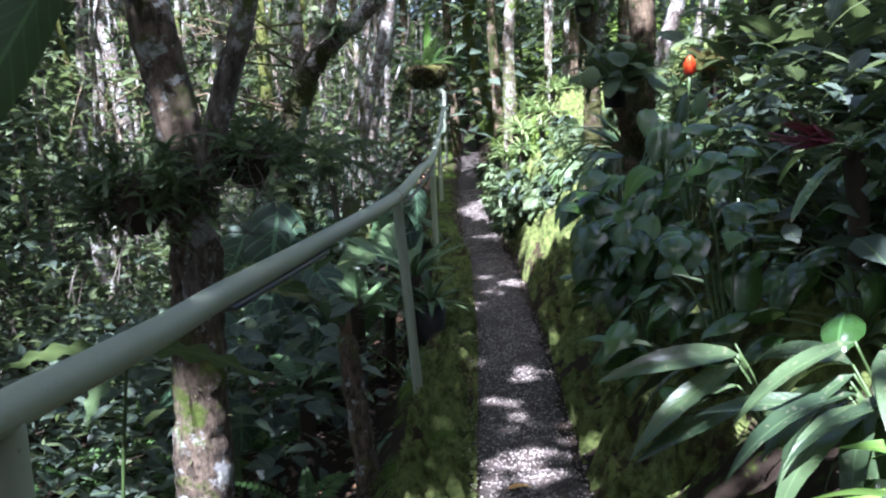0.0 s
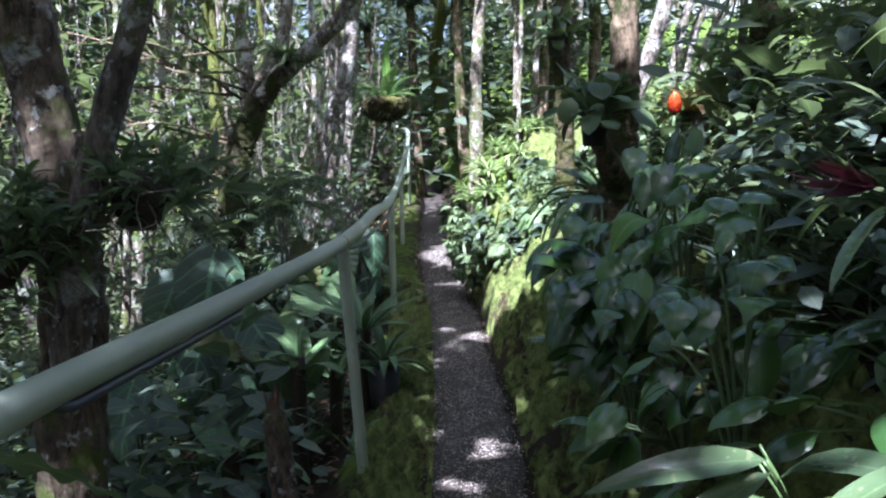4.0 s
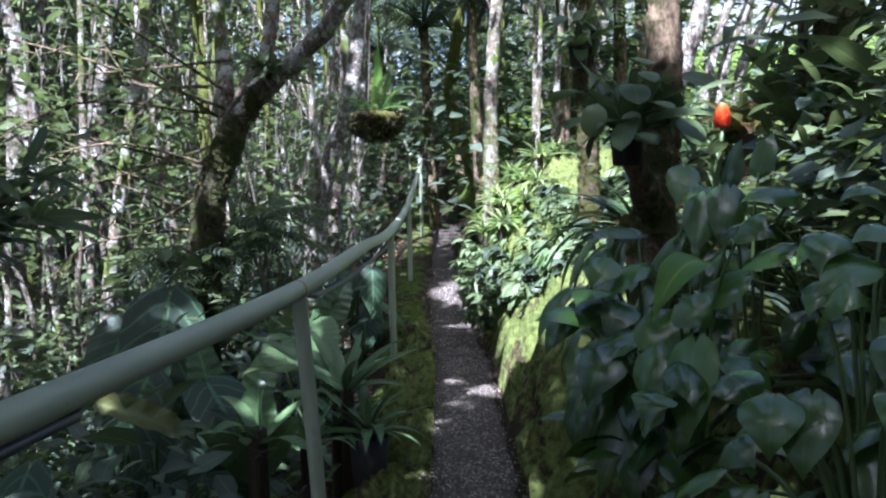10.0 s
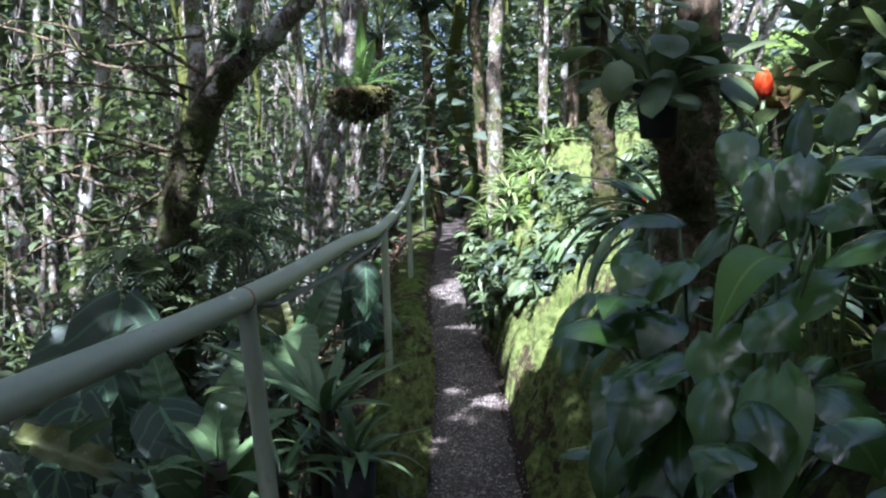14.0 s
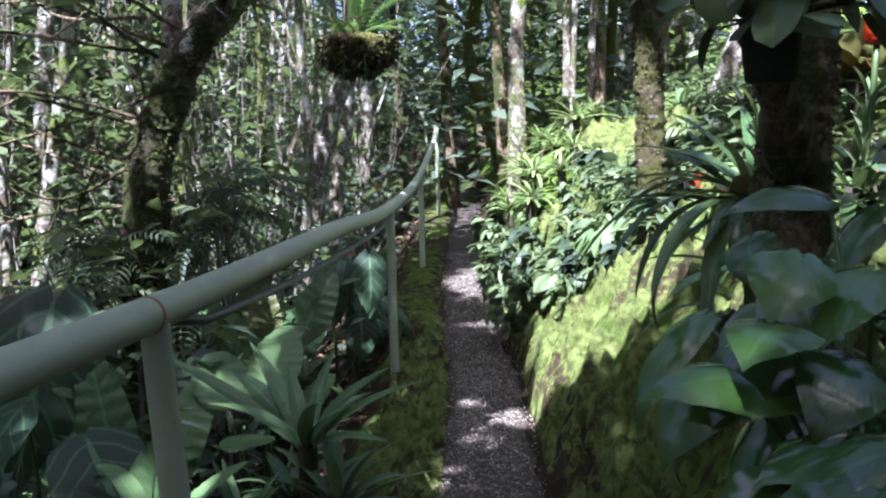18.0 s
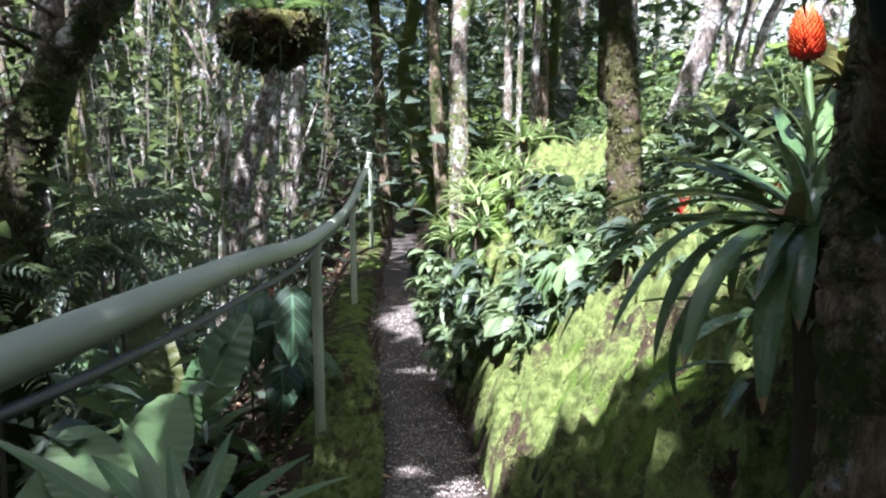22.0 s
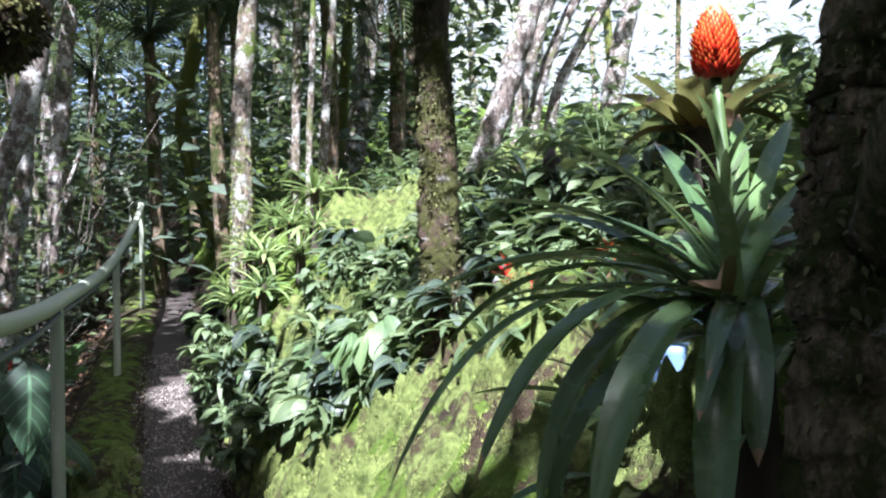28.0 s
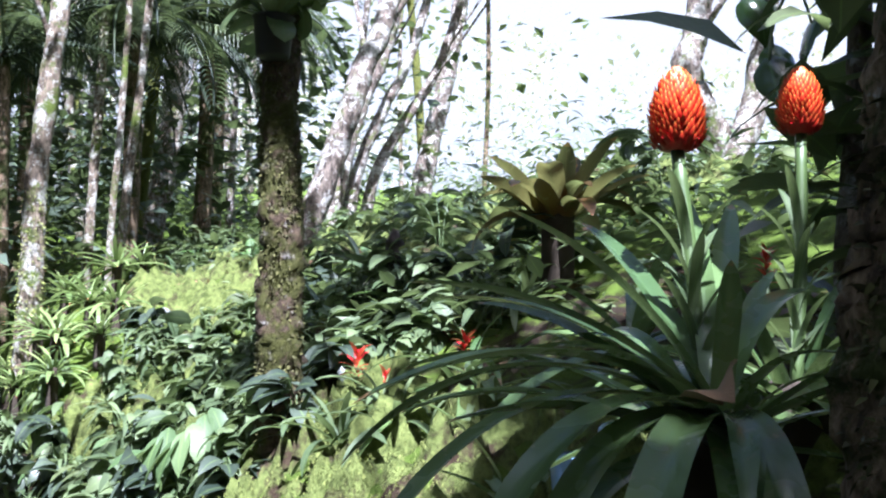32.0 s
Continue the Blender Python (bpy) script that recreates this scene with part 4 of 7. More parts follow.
for i in range(13):
    s0 = np.array([-1.0 + 0.05 * (i % 4), 8.2, br.uniform(0.9, 2.0)])
    e0 = s0 + np.array([-br.uniform(0.5, 1.6), br.uniform(-0.7, 0.5), br.uniform(-0.45, 0.95)])
    m0 = (s0 + e0) / 2 + br.normal(0, 0.17, 3)
    lg = Geo()
    line = smooth_line([s0, m0, e0], 6) - np.array(down(-1.15, 8.3, 0.1))
    add_tube(lg, line, np.linspace(0.01, 0.003, len(line)), 7, 0.06, i)
    for k in range(5):
        a0 = line[3 + 2 * k if 3 + 2 * k < len(line) else -1]
        e1 = a0 + br.normal(0, 0.18, 3)
        add_tube(lg, smooth_line([a0, (a0 + e1) / 2 + br.normal(0, 0.03, 3), e1], 3), np.linspace(0.005, 0.002, 7), 5)
    part("limb", lg, M_BARK_DARK, fork_tree)

# pale saplings on the lower slope
for i in range(36):
    y = br.uniform(8.5, 19)
    x = float(path_centre(y)) - 1.25 - abs(br.normal(0, 1.9))
    z0 = on_land(x, y)
    lean = br.normal(0, 0.35, 2)
    bend = br.normal(0, 0.1, 2)
    r = br.uniform(0.012, 0.032)
    tree("sapling", "thin pale lichened sapling in the woods", [(x, y, z0 - 0.1), (x + 0.3 * lean[0] + bend[0], y + 0.3 * lean[1], z0 + 1.2), (x + 0.6 * lean[0] - bend[1], y + 0.6 * lean[1], z0 + 2.4), (x + lean[0], y + lean[1], z0 + 4.2)], [r * 1.2, r, r * 0.8, r * 0.4], M_BARK_PALE if i % 3 else M_BARK_GREY, "sapling", crown=90, crown_size=0.8, limbs=2, leaf=(0.06, 0.13), group="saplings of the woods", sides=8)

# the woods all round: straight thin trunks, each with its crown
wood = np.random.default_rng(21)
placed = []
while len(placed) < 120:
    u = wood.random()
    if u < 0.55:
        x, y = wood.uniform(-11, -1.6), wood.uniform(5, 34)
    elif u < 0.85:
        x, y = wood.uniform(-2, 7), wood.uniform(17, 36)
    else:
        # trees out of view behind the path's start, added for what the leaves reflect
        x, y = wood.uniform(-9, 9), wood.uniform(-10, -1)
    if abs(x - path_centre(y)) < 0.9 or any((x - a) ** 2 + (y - b) ** 2 < 0.5 for a, b in placed):
        continue
    if x < -1.6 and y < 9.5 and x > -2.6:
        continue
    placed.append((x, y))
    h, lean = wood.uniform(5.0, 8.5), wood.normal(0, 0.45, 2)
    r = wood.uniform(0.03, 0.085)
    mat = [M_BARK_PALE, M_BARK_GREY, M_BARK_GREY, M_BARK_MOSS, M_BARK_DARK][wood.integers(5)]
    words = {M_BARK_PALE.name: "slim pale lichened tree in the woods", M_BARK_GREY.name: "slim grey mottled tree in the woods", M_BARK_MOSS.name: "slim mossy tree in the woods", M_BARK_DARK.name: "slim dark wet tree in the woods"}[mat.name]
    z0 = on_land(x, y)
    bend = wood.normal(0, 0.12, 2)
    tree("tree", words, [(x, y, z0 - 0.15), (x + 0.3 * lean[0] + bend[0], y + 0.3 * lean[1], z0 + 0.33 * h), (x + 0.65 * lean[0], y + 0.65 * lean[1] + bend[1], z0 + 0.66 * h), (x + lean[0], y + lean[1], z0 + h)], [r * 1.2, r, r * 0.85, r * 0.5], mat, group="trees of the woods", crown=420, crown_size=1.7, limbs=2, leaf=(0.12, 0.24), leaf_material_=M_LEAF_BLUE if wood.random() < 0.5 else M_LEAF, sides=8)

# the high leaf cover, out of view and laid to shape the sunlight, leaf by leaf, shared out among the trees
high = np.random.default_rng(77)
spots = np.stack([high.uniform(-12, 8, 11000), high.uniform(-9, 27, 11000), high.normal(6.8, 0.9, 11000)], -1)
# extra unseen leaves that keep the sun off the rail side and the bank
over = np.stack([high.uniform(-1.3, 2.2, 550) + SUN_DIR.x / SUN_DIR.z * 6, high.uniform(1.5, 7.6, 550) + SUN_DIR.y / SUN_DIR.z * 6, high.normal(6.9, 0.5, 550)], -1)
clumped = np.array([noise.noise((a * 0.55, b * 0.55, 5.0)) + 0.5 * noise.noise((a * 1.3, b * 1.3, 9.0)) for a, b in spots[:, :2]])
# extra unseen leaves that darken the farther path
way = np.stack([high.normal(0.2, 0.16, 330) + SUN_DIR.x / SUN_DIR.z * 6, high.uniform(7.9, 13.0, 330) + SUN_DIR.y / SUN_DIR.z * 6, high.normal(6.9, 0.4, 330)], -1)
spots = np.concatenate([way, spots[clumped > -0.17], spots[clumped > 0.12] + (0.1, 0.1, 0.4), over])
spots = np.repeat(spots, 10, 0) + high.normal(0, 0.28, (10 * len(spots), 3))
spots = spots[high.random(len(spots)) < open_sky(spots)]
heads = np.array([t[0][:2] for t in tops])
nearest = np.concatenate([np.argmin(((heads[None] - p[:, None, :2]) ** 2).sum(2), 1) for p in np.array_split(spots, 40)])
for i in np.unique(nearest):
    cg = Geo()
    q = spots[nearest == i] - tops[i][1]
    half = high.random(len(q)) < 0.6
    for leaf_, pick in ((CANOPY_OVAL, half), (CANOPY_LANCE, ~half)):
        k = int(pick.sum())
        put_many(cg, leaf_, q[pick], high.uniform(0, 6.28, k), high.uniform(-0.5, 0.3, k), high.uniform(-0.4, 0.4, k), high.uniform(0.15, 0.28, k))
    if cg.n:
        tagged(part("canopy", cg, M_LEAF, owners[i]), kind="stuff")

# far sunlit hillside beyond the slope, its glare and haze put into pale leaf colour
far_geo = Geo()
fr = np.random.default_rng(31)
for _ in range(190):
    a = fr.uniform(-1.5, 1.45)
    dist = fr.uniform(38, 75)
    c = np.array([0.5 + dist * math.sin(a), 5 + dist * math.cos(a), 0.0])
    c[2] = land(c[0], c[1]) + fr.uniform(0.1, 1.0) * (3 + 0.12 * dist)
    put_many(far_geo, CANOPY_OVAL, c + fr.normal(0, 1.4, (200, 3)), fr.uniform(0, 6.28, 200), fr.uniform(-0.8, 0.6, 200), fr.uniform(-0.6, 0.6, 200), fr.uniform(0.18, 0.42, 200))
tagged(part("far_woods", far_geo, M_LEAF_FAR), "distant sunlit hillside covered with trees, glare and haze painted into the leaf colour", "woods", kind="stuff")

# the hazy bright hillside and sky far beyond the slope: a painted shell that glows by itself
def glow_haze_material():
    n = Nodes("glowing painted haze")
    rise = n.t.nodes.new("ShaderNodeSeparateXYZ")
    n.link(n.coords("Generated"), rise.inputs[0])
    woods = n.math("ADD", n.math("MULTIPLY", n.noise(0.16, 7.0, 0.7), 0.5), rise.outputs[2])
    # brightness of the far hillside and sky, painted in and given off as emission
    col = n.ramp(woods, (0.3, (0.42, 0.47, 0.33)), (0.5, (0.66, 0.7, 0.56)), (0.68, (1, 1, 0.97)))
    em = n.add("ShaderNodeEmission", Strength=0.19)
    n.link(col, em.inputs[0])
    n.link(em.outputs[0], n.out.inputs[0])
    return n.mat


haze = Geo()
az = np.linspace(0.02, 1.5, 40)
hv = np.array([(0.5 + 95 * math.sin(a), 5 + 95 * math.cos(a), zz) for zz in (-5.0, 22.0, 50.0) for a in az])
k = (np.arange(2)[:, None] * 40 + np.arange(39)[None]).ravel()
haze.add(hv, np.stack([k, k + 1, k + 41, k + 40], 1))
tagged(part("backdrop", haze, glow_haze_material()), "glowing backdrop painted as pale hazy hillside and bright sky far away", "backdrop", kind="structure")

# ---- low growth ----
def scatter(name, label, category, count, where, leaves, material, size, el=(-0.5, 0.7), spread=0.12, per=8, height=(0.0, 0.5), seed=1):
    """Loose undergrowth: tufts of leaves over the land, in one mesh. where(g) gives x and y."""
    g = np.random.default_rng(seed)
    geo = Geo()
    xy = np.array([where(g) for _ in range(count)], float)
    c = np.column_stack([xy, land_at(xy[:, 0], xy[:, 1]) + g.uniform(*height, count)])
    p = np.repeat(c, per, 0) + g.normal(0, spread, (count * per, 3)) * np.array([1, 1, 0.7])
    p[:, 2] = np.maximum(p[:, 2], land_at(p[:, 0], p[:, 1]) + 0.01)
    kind = g.integers(len(leaves), size=len(p))
    for k, leaf in enumerate(leaves):
        q = p[kind == k]
        put_many(geo, leaf, q, g.uniform(0, 6.28, len(q)), g.uniform(*el, len(q)), g.uniform(-0.6, 0.6, len(q)), g.uniform(*size, len(q)))
    return tagged(part(name, geo, material), label, category, kind="stuff")


def left_slope(g):
    y = g.uniform(4.6, 22)
    return path_centre(y) - 0.75 - abs(g.normal(0, 2.6)) - 0.02 * y, y


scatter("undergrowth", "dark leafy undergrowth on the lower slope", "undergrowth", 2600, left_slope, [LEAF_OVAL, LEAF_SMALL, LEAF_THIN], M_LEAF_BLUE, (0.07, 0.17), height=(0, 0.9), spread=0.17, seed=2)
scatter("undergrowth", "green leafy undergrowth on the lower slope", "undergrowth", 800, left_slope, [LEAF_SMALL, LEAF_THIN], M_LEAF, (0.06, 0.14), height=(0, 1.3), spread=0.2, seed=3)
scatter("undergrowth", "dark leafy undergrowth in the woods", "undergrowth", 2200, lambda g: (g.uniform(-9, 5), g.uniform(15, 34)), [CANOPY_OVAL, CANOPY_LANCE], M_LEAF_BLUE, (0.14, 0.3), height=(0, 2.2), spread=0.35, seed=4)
scatter("undergrowth", "dark leafy undergrowth in the woods", "undergrowth", 1500, lambda g: (g.uniform(-12, -3), g.uniform(3, 30)), [CANOPY_OVAL, CANOPY_LANCE], M_LEAF, (0.12, 0.28), height=(0, 3.5), spread=0.35, seed=5)


def right_front(g):
    y = g.uniform(2.2, 6.3)
    return path_centre(y) + 1.1 + abs(g.normal(0, 1.0)), y


GRASS = blade(1.0, 0.045, "sword", 1.1, 1.3, 0.2, 5)
scatter("undergrowth", "dark leafy shrubs on the bank", "undergrowth", 650, right_front, [LEAF_OVAL, LEAF_SMALL], M_LEAF_BLUE, (0.07, 0.16), height=(0, 0.55), spread=0.14, seed=6)
scatter("grass", "thin arching grass blades on the bank", "grass", 260, right_front, [GRASS], M_LEAF, (0.25, 0.5), el=(-0.2, 0.4), height=(0, 0.1), spread=0.05, seed=7)
scatter("undergrowth", "grey-green shrubs between the trunks", "undergrowth", 480, lambda g: (-0.9 - abs(g.normal(0, 2.4)), g.uniform(6.5, 17)), [LEAF_SMALL, LEAF_THIN, LEAF_OVAL], M_LEAF, (0.06, 0.16), height=(0.2, 2.6), spread=0.2, per=9, seed=8)
scatter("undergrowth", "narrow-leaved shrubs on the bank", "undergrowth", 260, lambda g: (g.uniform(1.75, 3.2), g.uniform(4.4, 7.0)), [LEAF_THIN, LEAF_THIN, LEAF_SMALL], M_LEAF, (0.14, 0.3), height=(0.1, 0.85), spread=0.12, per=9, seed=14)
scatter("undergrowth", "sunlit shrubs on the far slope", "undergrowth", 420, lambda g: (g.uniform(3.8, 11), g.uniform(13, 25)), [LEAF_SMALL, LEAF_THIN], M_LEAF_BED, (0.08, 0.18), height=(0.0, 0.9), spread=0.25, per=9, seed=15)
scatter("undergrowth", "low green herbs on the mossy slope", "undergrowth", 650, lambda g: (1.75 + 3.6 * g.random() ** 1.5, g.uniform(7.3, 16)), [LEAF_SMALL, LEAF_THIN], M_LEAF_BED, (0.05, 0.12), height=(0, 0.12), spread=0.12, per=8, seed=9)
scatter("undergrowth", "dense dark foliage deep in the woods, part of it unseen and added to block light", "undergrowth", 2300, lambda g: (g.uniform(-16, -4), g.uniform(6, 34)), [CANOPY_OVAL, CANOPY_LANCE], M_LEAF_BLUE, (0.18, 0.38), height=(0.5, 7.0), spread=0.5, per=9, seed=10)
scatter("undergrowth", "dense dark foliage deep in the woods, part of it unseen and added to block light", "undergrowth", 1100, lambda g: (g.uniform(-4, 3), g.uniform(24, 36)), [CANOPY_OVAL, CANOPY_LANCE], M_LEAF_BLUE, (0.16, 0.34), height=(0.5, 7.0), spread=0.5, per=9, seed=11)
scatter("undergrowth", "feathery grey-green foliage between the trunks", "undergrowth", 700, lambda g: (-1.1 - abs(g.normal(0, 2.4)), g.uniform(8, 18)), [LEAF_THIN, LEAF_SMALL], M_LEAF, (0.07, 0.17), height=(0.1, 3.2), spread=0.16, per=12, seed=12)

# the woods close round the path: behind its start, and to the right of it; unseen walls added to block side light
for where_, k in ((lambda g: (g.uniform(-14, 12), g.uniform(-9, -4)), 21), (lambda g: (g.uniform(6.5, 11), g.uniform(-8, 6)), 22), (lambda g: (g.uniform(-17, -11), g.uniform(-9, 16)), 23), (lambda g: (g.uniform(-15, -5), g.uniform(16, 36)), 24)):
    # seeds 21 to 23 stand out of view as light blockers; 24 is seen
    scatter("undergrowth", "dense dark foliage deep in the woods, part of it unseen and added to block light", "undergrowth", 900, where_, [CANOPY_OVAL, CANOPY_LANCE], M_LEAF_BLUE, (0.35, 0.8), height=(0.0, 7.5), spread=0.6, per=9, seed=k)

# ---- plants ----
def leaf_mesh(name, leaf, material):
    g = Geo()
    g.add(*leaf)
    return g.mesh(name, material)


def leaf_set(name, material, length, width, shape, variants, n=9, cols=2, waves=7):
    """A few meshes of one kind of leaf; variants: (el, droop, fold, wave, curl)."""
    return [leaf_mesh(name, blade(length, width, shape, el, droop, fold, n, wave, waves, curl, cols), material) for el, droop, fold, wave, curl in variants]


def leaf_part(plant, mesh, place, az, el=0.0, roll=0.0, size=1.0, name="leaf", label=""):
    """One leaf as a part of its plant, at a place in the plant's own space."""
    ob = new(name, mesh)
    ob.parent = plant
    m = np.eye(4)
    m[:3, :3] = rot(az, el, roll) * size
    m[:3, 3] = place
    ob.matrix_basis = Matrix(m.tolist())
    return tagged(ob, label)


def arc_leaf(plant, base, tip, rise, width, shape, material, n=14, cols=6, fold=0.12, wave=0.0, waves=6, curl=0.6, roll=0.0, name="leaf", label="", facing=(0, 0, 1.0)):
    """One leaf from a base to a tip in the place's own space, arched by rise; its face looks the way of facing."""
    o = np.array(plant.location)
    b, t = np.array(base, float) - o, np.array(tip, float) - o
    c = t - b
    side = np.cross(c, facing)
    side /= np.linalg.norm(side) + 1e-9
    face = np.cross(side, c / np.linalg.norm(c))
    side, face = math.cos(roll) * side + math.sin(roll) * face, math.cos(roll) * face - math.sin(roll) * side
    m = (b + t) / 2 + 2 * rise * face
    s = np.linspace(0, 1, n + 1)[:, None]
    line = (1 - s) ** 2 * b + 2 * s * (1 - s) * m + s ** 2 * t
    run = 2 * (1 - s) * (m - b) + 2 * s * (t - m)
    run /= np.linalg.norm(run, axis=1)[:, None]
    up = np.cross(side, run)
    half = PROFILES[shape](s[:, 0]) * width / 2
    half[-1] = max(half[-1], 0.01 * width)
    u, along = np.meshgrid(np.linspace(-1, 1, cols + 1), s[:, 0])
    off = half[:, None] * u
    lift = np.abs(off) * fold + wave * width * np.sin(along * waves * 2 * np.pi - 2.4 * np.abs(u) + (u > 0) * 0.6) * np.abs(u) - curl * off ** 2 / width
    lobe = -0.13 * np.linalg.norm(c) * np.clip(1 - along / 0.25, 0, 1) * np.sin(np.pi * 0.75 * np.abs(u)) if shape == "heart" else 0.0 * u
    v = line[:, None] + off[..., None] * side + lift[..., None] * up[:, None] + lobe[..., None] * run[:, None]
    k = cols + 1
    i = (np.arange(n)[:, None] * k + np.arange(cols)[None]).ravel()
    g = Geo()
    g.add(v.reshape(-1, 3), np.stack([i, i + 1, i + k + 1, i + k], 1), np.stack([(u + 1) / 2, along], -1).reshape(-1, 2))
    return part(name, g, material, plant, label)


def stalk(plant, points, r0, r1, material=None, name="stem"):
    g = Geo()
    line = smooth_line(points, 4)
    add_tube(g, line, np.linspace(r0, r1, len(line)), 6)
    return part(name, g, material or M_STEM, plant)


HEARTS = leaf_set("leaf", M_LEAF_GLOSS, 0.2, 0.135, "heart", [(0.1, 0.8, 0.1, 0.015, 0.9), (0.2, 1.1, 0.05, 0.02, 1.1), (0.0, 0.5, 0.15, 0.015, 0.7), (0.15, 1.4, 0.1, 0.02, 1.0)], 12, 6, 3)
HEARTS_YOUNG = leaf_set("leaf", M_LEAF_YOUNG, 0.19, 0.1, "heart", [(0.1, 1.0, 0.3, 0.05, 0.4)], 10, 4)
STRAPS = leaf_set("leaf", M_LEAF_STRAP, 0.55, 0.05, "strap", [(0.2, 1.0, 0.35, 0, 0), (0.1, 1.5, 0.3, 0.01, 0), (0.15, 2.1, 0.25, 0.015, 0), (0.1, 0.55, 0.4, 0, 0)], 14, 4)
LONGS = leaf_set("leaf", M_LEAF_LONG, 0.35, 0.066, "lance", [(0.15, 1.1, 0.25, 0.02, 0), (0.1, 1.6, 0.2, 0.03, 0), (0.1, 0.7, 0.3, 0.02, 0)], 12, 4)
LONGS_YOUNG = leaf_set("leaf", M_LEAF_YOUNG, 0.3, 0.055, "lance", [(0.15, 0.9, 0.3, 0.02, 0), (0.1, 0.5, 0.3, 0.02, 0)], 10, 2)
BROMS = leaf_set("leaf", M_LEAF_BROMELIAD, 0.26, 0.03, "strap", [(0.2, 0.9, 0.4, 0, 0), (0.1, 1.4, 0.35, 0, 0), (0.1, 0.4, 0.4, 0, 0)], 8)
GREENS = leaf_set("leaf", M_LEAF_BED, 0.24, 0.026, "strap", [(0.2, 0.9, 0.4, 0, 0), (0.1, 1.4, 0.35, 0, 0), (0.1, 1.9, 0.3, 0, 0)], 8)
BRONZES = leaf_set("leaf", M_LEAF_BROWN, 0.38, 0.088, "strap", [(0.2, 0.6, 0.35, 0, 0), (0.1, 1.3, 0.3, 0.01, 0), (0.1, 1.9, 0.3, 0.02, 0)], 10)
CRINKLES = leaf_set("leaf", M_LEAF_CRINKLE, 0.5, 0.12, "oval", [(0.2, 0.5, 0.1, 0.015, 0), (0.2, 1.0, 0.1, 0.018, 0), (0.1, 1.4, 0.15, 0.015, 0)], 64, 4, 11)
VEINS = leaf_set("leaf", M_LEAF_VEIN, 0.36, 0.25, "heart", [(0.1, 0.6, 0.1, 0.02, 0.3), (0.1, 1.1, 0.05, 0.03, 0.4)], 12, 4)
EPIPHYTES = leaf_set("leaf", M_LEAF_EPIPHYTE, 0.24, 0.068, "lance", [(0.1, 0.8, 0.25, 0.02, 0), (0.1, 1.3, 0.2, 0.02, 0), (0.1, 0.3, 0.3, 0.02, 0)], 10, 4)
OVALS = leaf_set("leaf", M_LEAF_EPIPHYTE, 0.1, 0.068, "round", [(0.1, 0.7, 0.15, 0.02, 0.3), (0.1, 1.2, 0.1, 0.03, 0.4)], 7, 2)
PURPLES = leaf_set("leaf", M_LEAF_PURPLE, 0.2, 0.03, "sword", [(0.2, 0.5, 0.35, 0, 0), (0.1, 0.9, 0.3, 0, 0)], 7)
REDS = leaf_set("bract", M_LEAF_RED, 0.06, 0.016, "lance", [(0.3, 0.8, 0.3, 0, 0), (0.2, 1.3, 0.3, 0, 0)], 5)
BEDS = leaf_set("leaf", M_LEAF_BED, 0.12, 0.04, "lance", [(0.2, 0.8, 0.2, 0.02, 0), (0.1, 1.3, 0.2, 0.02, 0)], 7)
PALES = leaf_set("leaf", M_LEAF_PALE, 0.13, 0.05, "lance", [(0.1, 0.8, 0.25, 0.02, 0)], 7)


def rosette(name, label, category, place, meshes, count, size=(0.8, 1.1), el=(0.1, 1.35), seed=1, group="", radius=0.015, only=None):
    """Leaves round one point: the inner ones upright, the outer ones low."""
    g = np.random.default_rng(seed)
    ob = thing(name, label, category, place, group)
    for i in range(count):
        k = i / max(1, count - 1)
        az = i * 2.39996 + g.normal(0, 0.2)
        if only is not None:
            az = g.uniform(*only)
        e = el[1] + (el[0] - el[1]) * k ** 0.8 + g.normal(0, 0.12)
        leaf_part(ob, meshes[g.integers(len(meshes))], (radius * math.cos(az), radius * math.sin(az), -0.03 * k), az, e, g.normal(0, 0.18), g.uniform(*size) * (0.62 + 0.38 * min(1.0, 1.6 * k)))
    return ob


def heart_plant(place, leaves, seed, reach=0.35, face=(2.6, 4.9), young=0):
    """An aroid: arching leaf stalks from one foot, each with a hanging glossy blade."""
    g = np.random.default_rng(seed)
    foot = np.array([place[0], place[1], on_land(place[0], place[1]) - 0.02])
    ob = thing("aroid", "dark glossy heart-leaved aroid on the bank", "plant", tuple(foot), "aroids on the bank")
    for i in range(leaves):
        az = g.uniform(*face)
        r = reach * math.sqrt(g.random()) * 1.05
        tip = np.array([r * math.cos(az), r * math.sin(az), place[2] - foot[2] - 0.75 * reach * (r / reach) ** 2 * g.uniform(0.5, 1.3) - g.uniform(0, 0.5) * (place[2] - foot[2])])
        tip[2] = max(tip[2], 0.08)
        tip[0] = max(tip[0], 0.8 - place[0])
        stalk(ob, [(0, 0, 0), tuple(tip * np.array([0.35, 0.35, 0.75])), tuple(tip)], 0.006, 0.0035)
        mesh = HEARTS_YOUNG[0] if i < young else HEARTS[g.integers(4)]
        leaf_part(ob, mesh, tip, az + g.normal(0, 0.5), g.uniform(-0.95, 0.25), g.normal(0, 0.4), g.uniform(0.5, 0.95))
    return ob


for i, (x, y, z, n, r) in enumerate([(1.02, 4.8, 0.98, 14, 0.28), (1.25, 4.45, 0.93, 13, 0.32), (0.98, 5.25, 0.98, 14, 0.28), (1.4, 4.85, 1.1, 15, 0.4), (1.5, 5.4, 1.2, 14, 0.4), (1.25, 5.6, 1.08, 12, 0.3), (1.05, 4.3, 0.7, 13, 0.3), (1.65, 4.3, 1.05, 13, 0.4), (1.45, 3.85, 0.85, 12, 0.35)]):
    heart_plant((x, y, z), n, 40 + i, r, young=1 if i == 3 else 0)
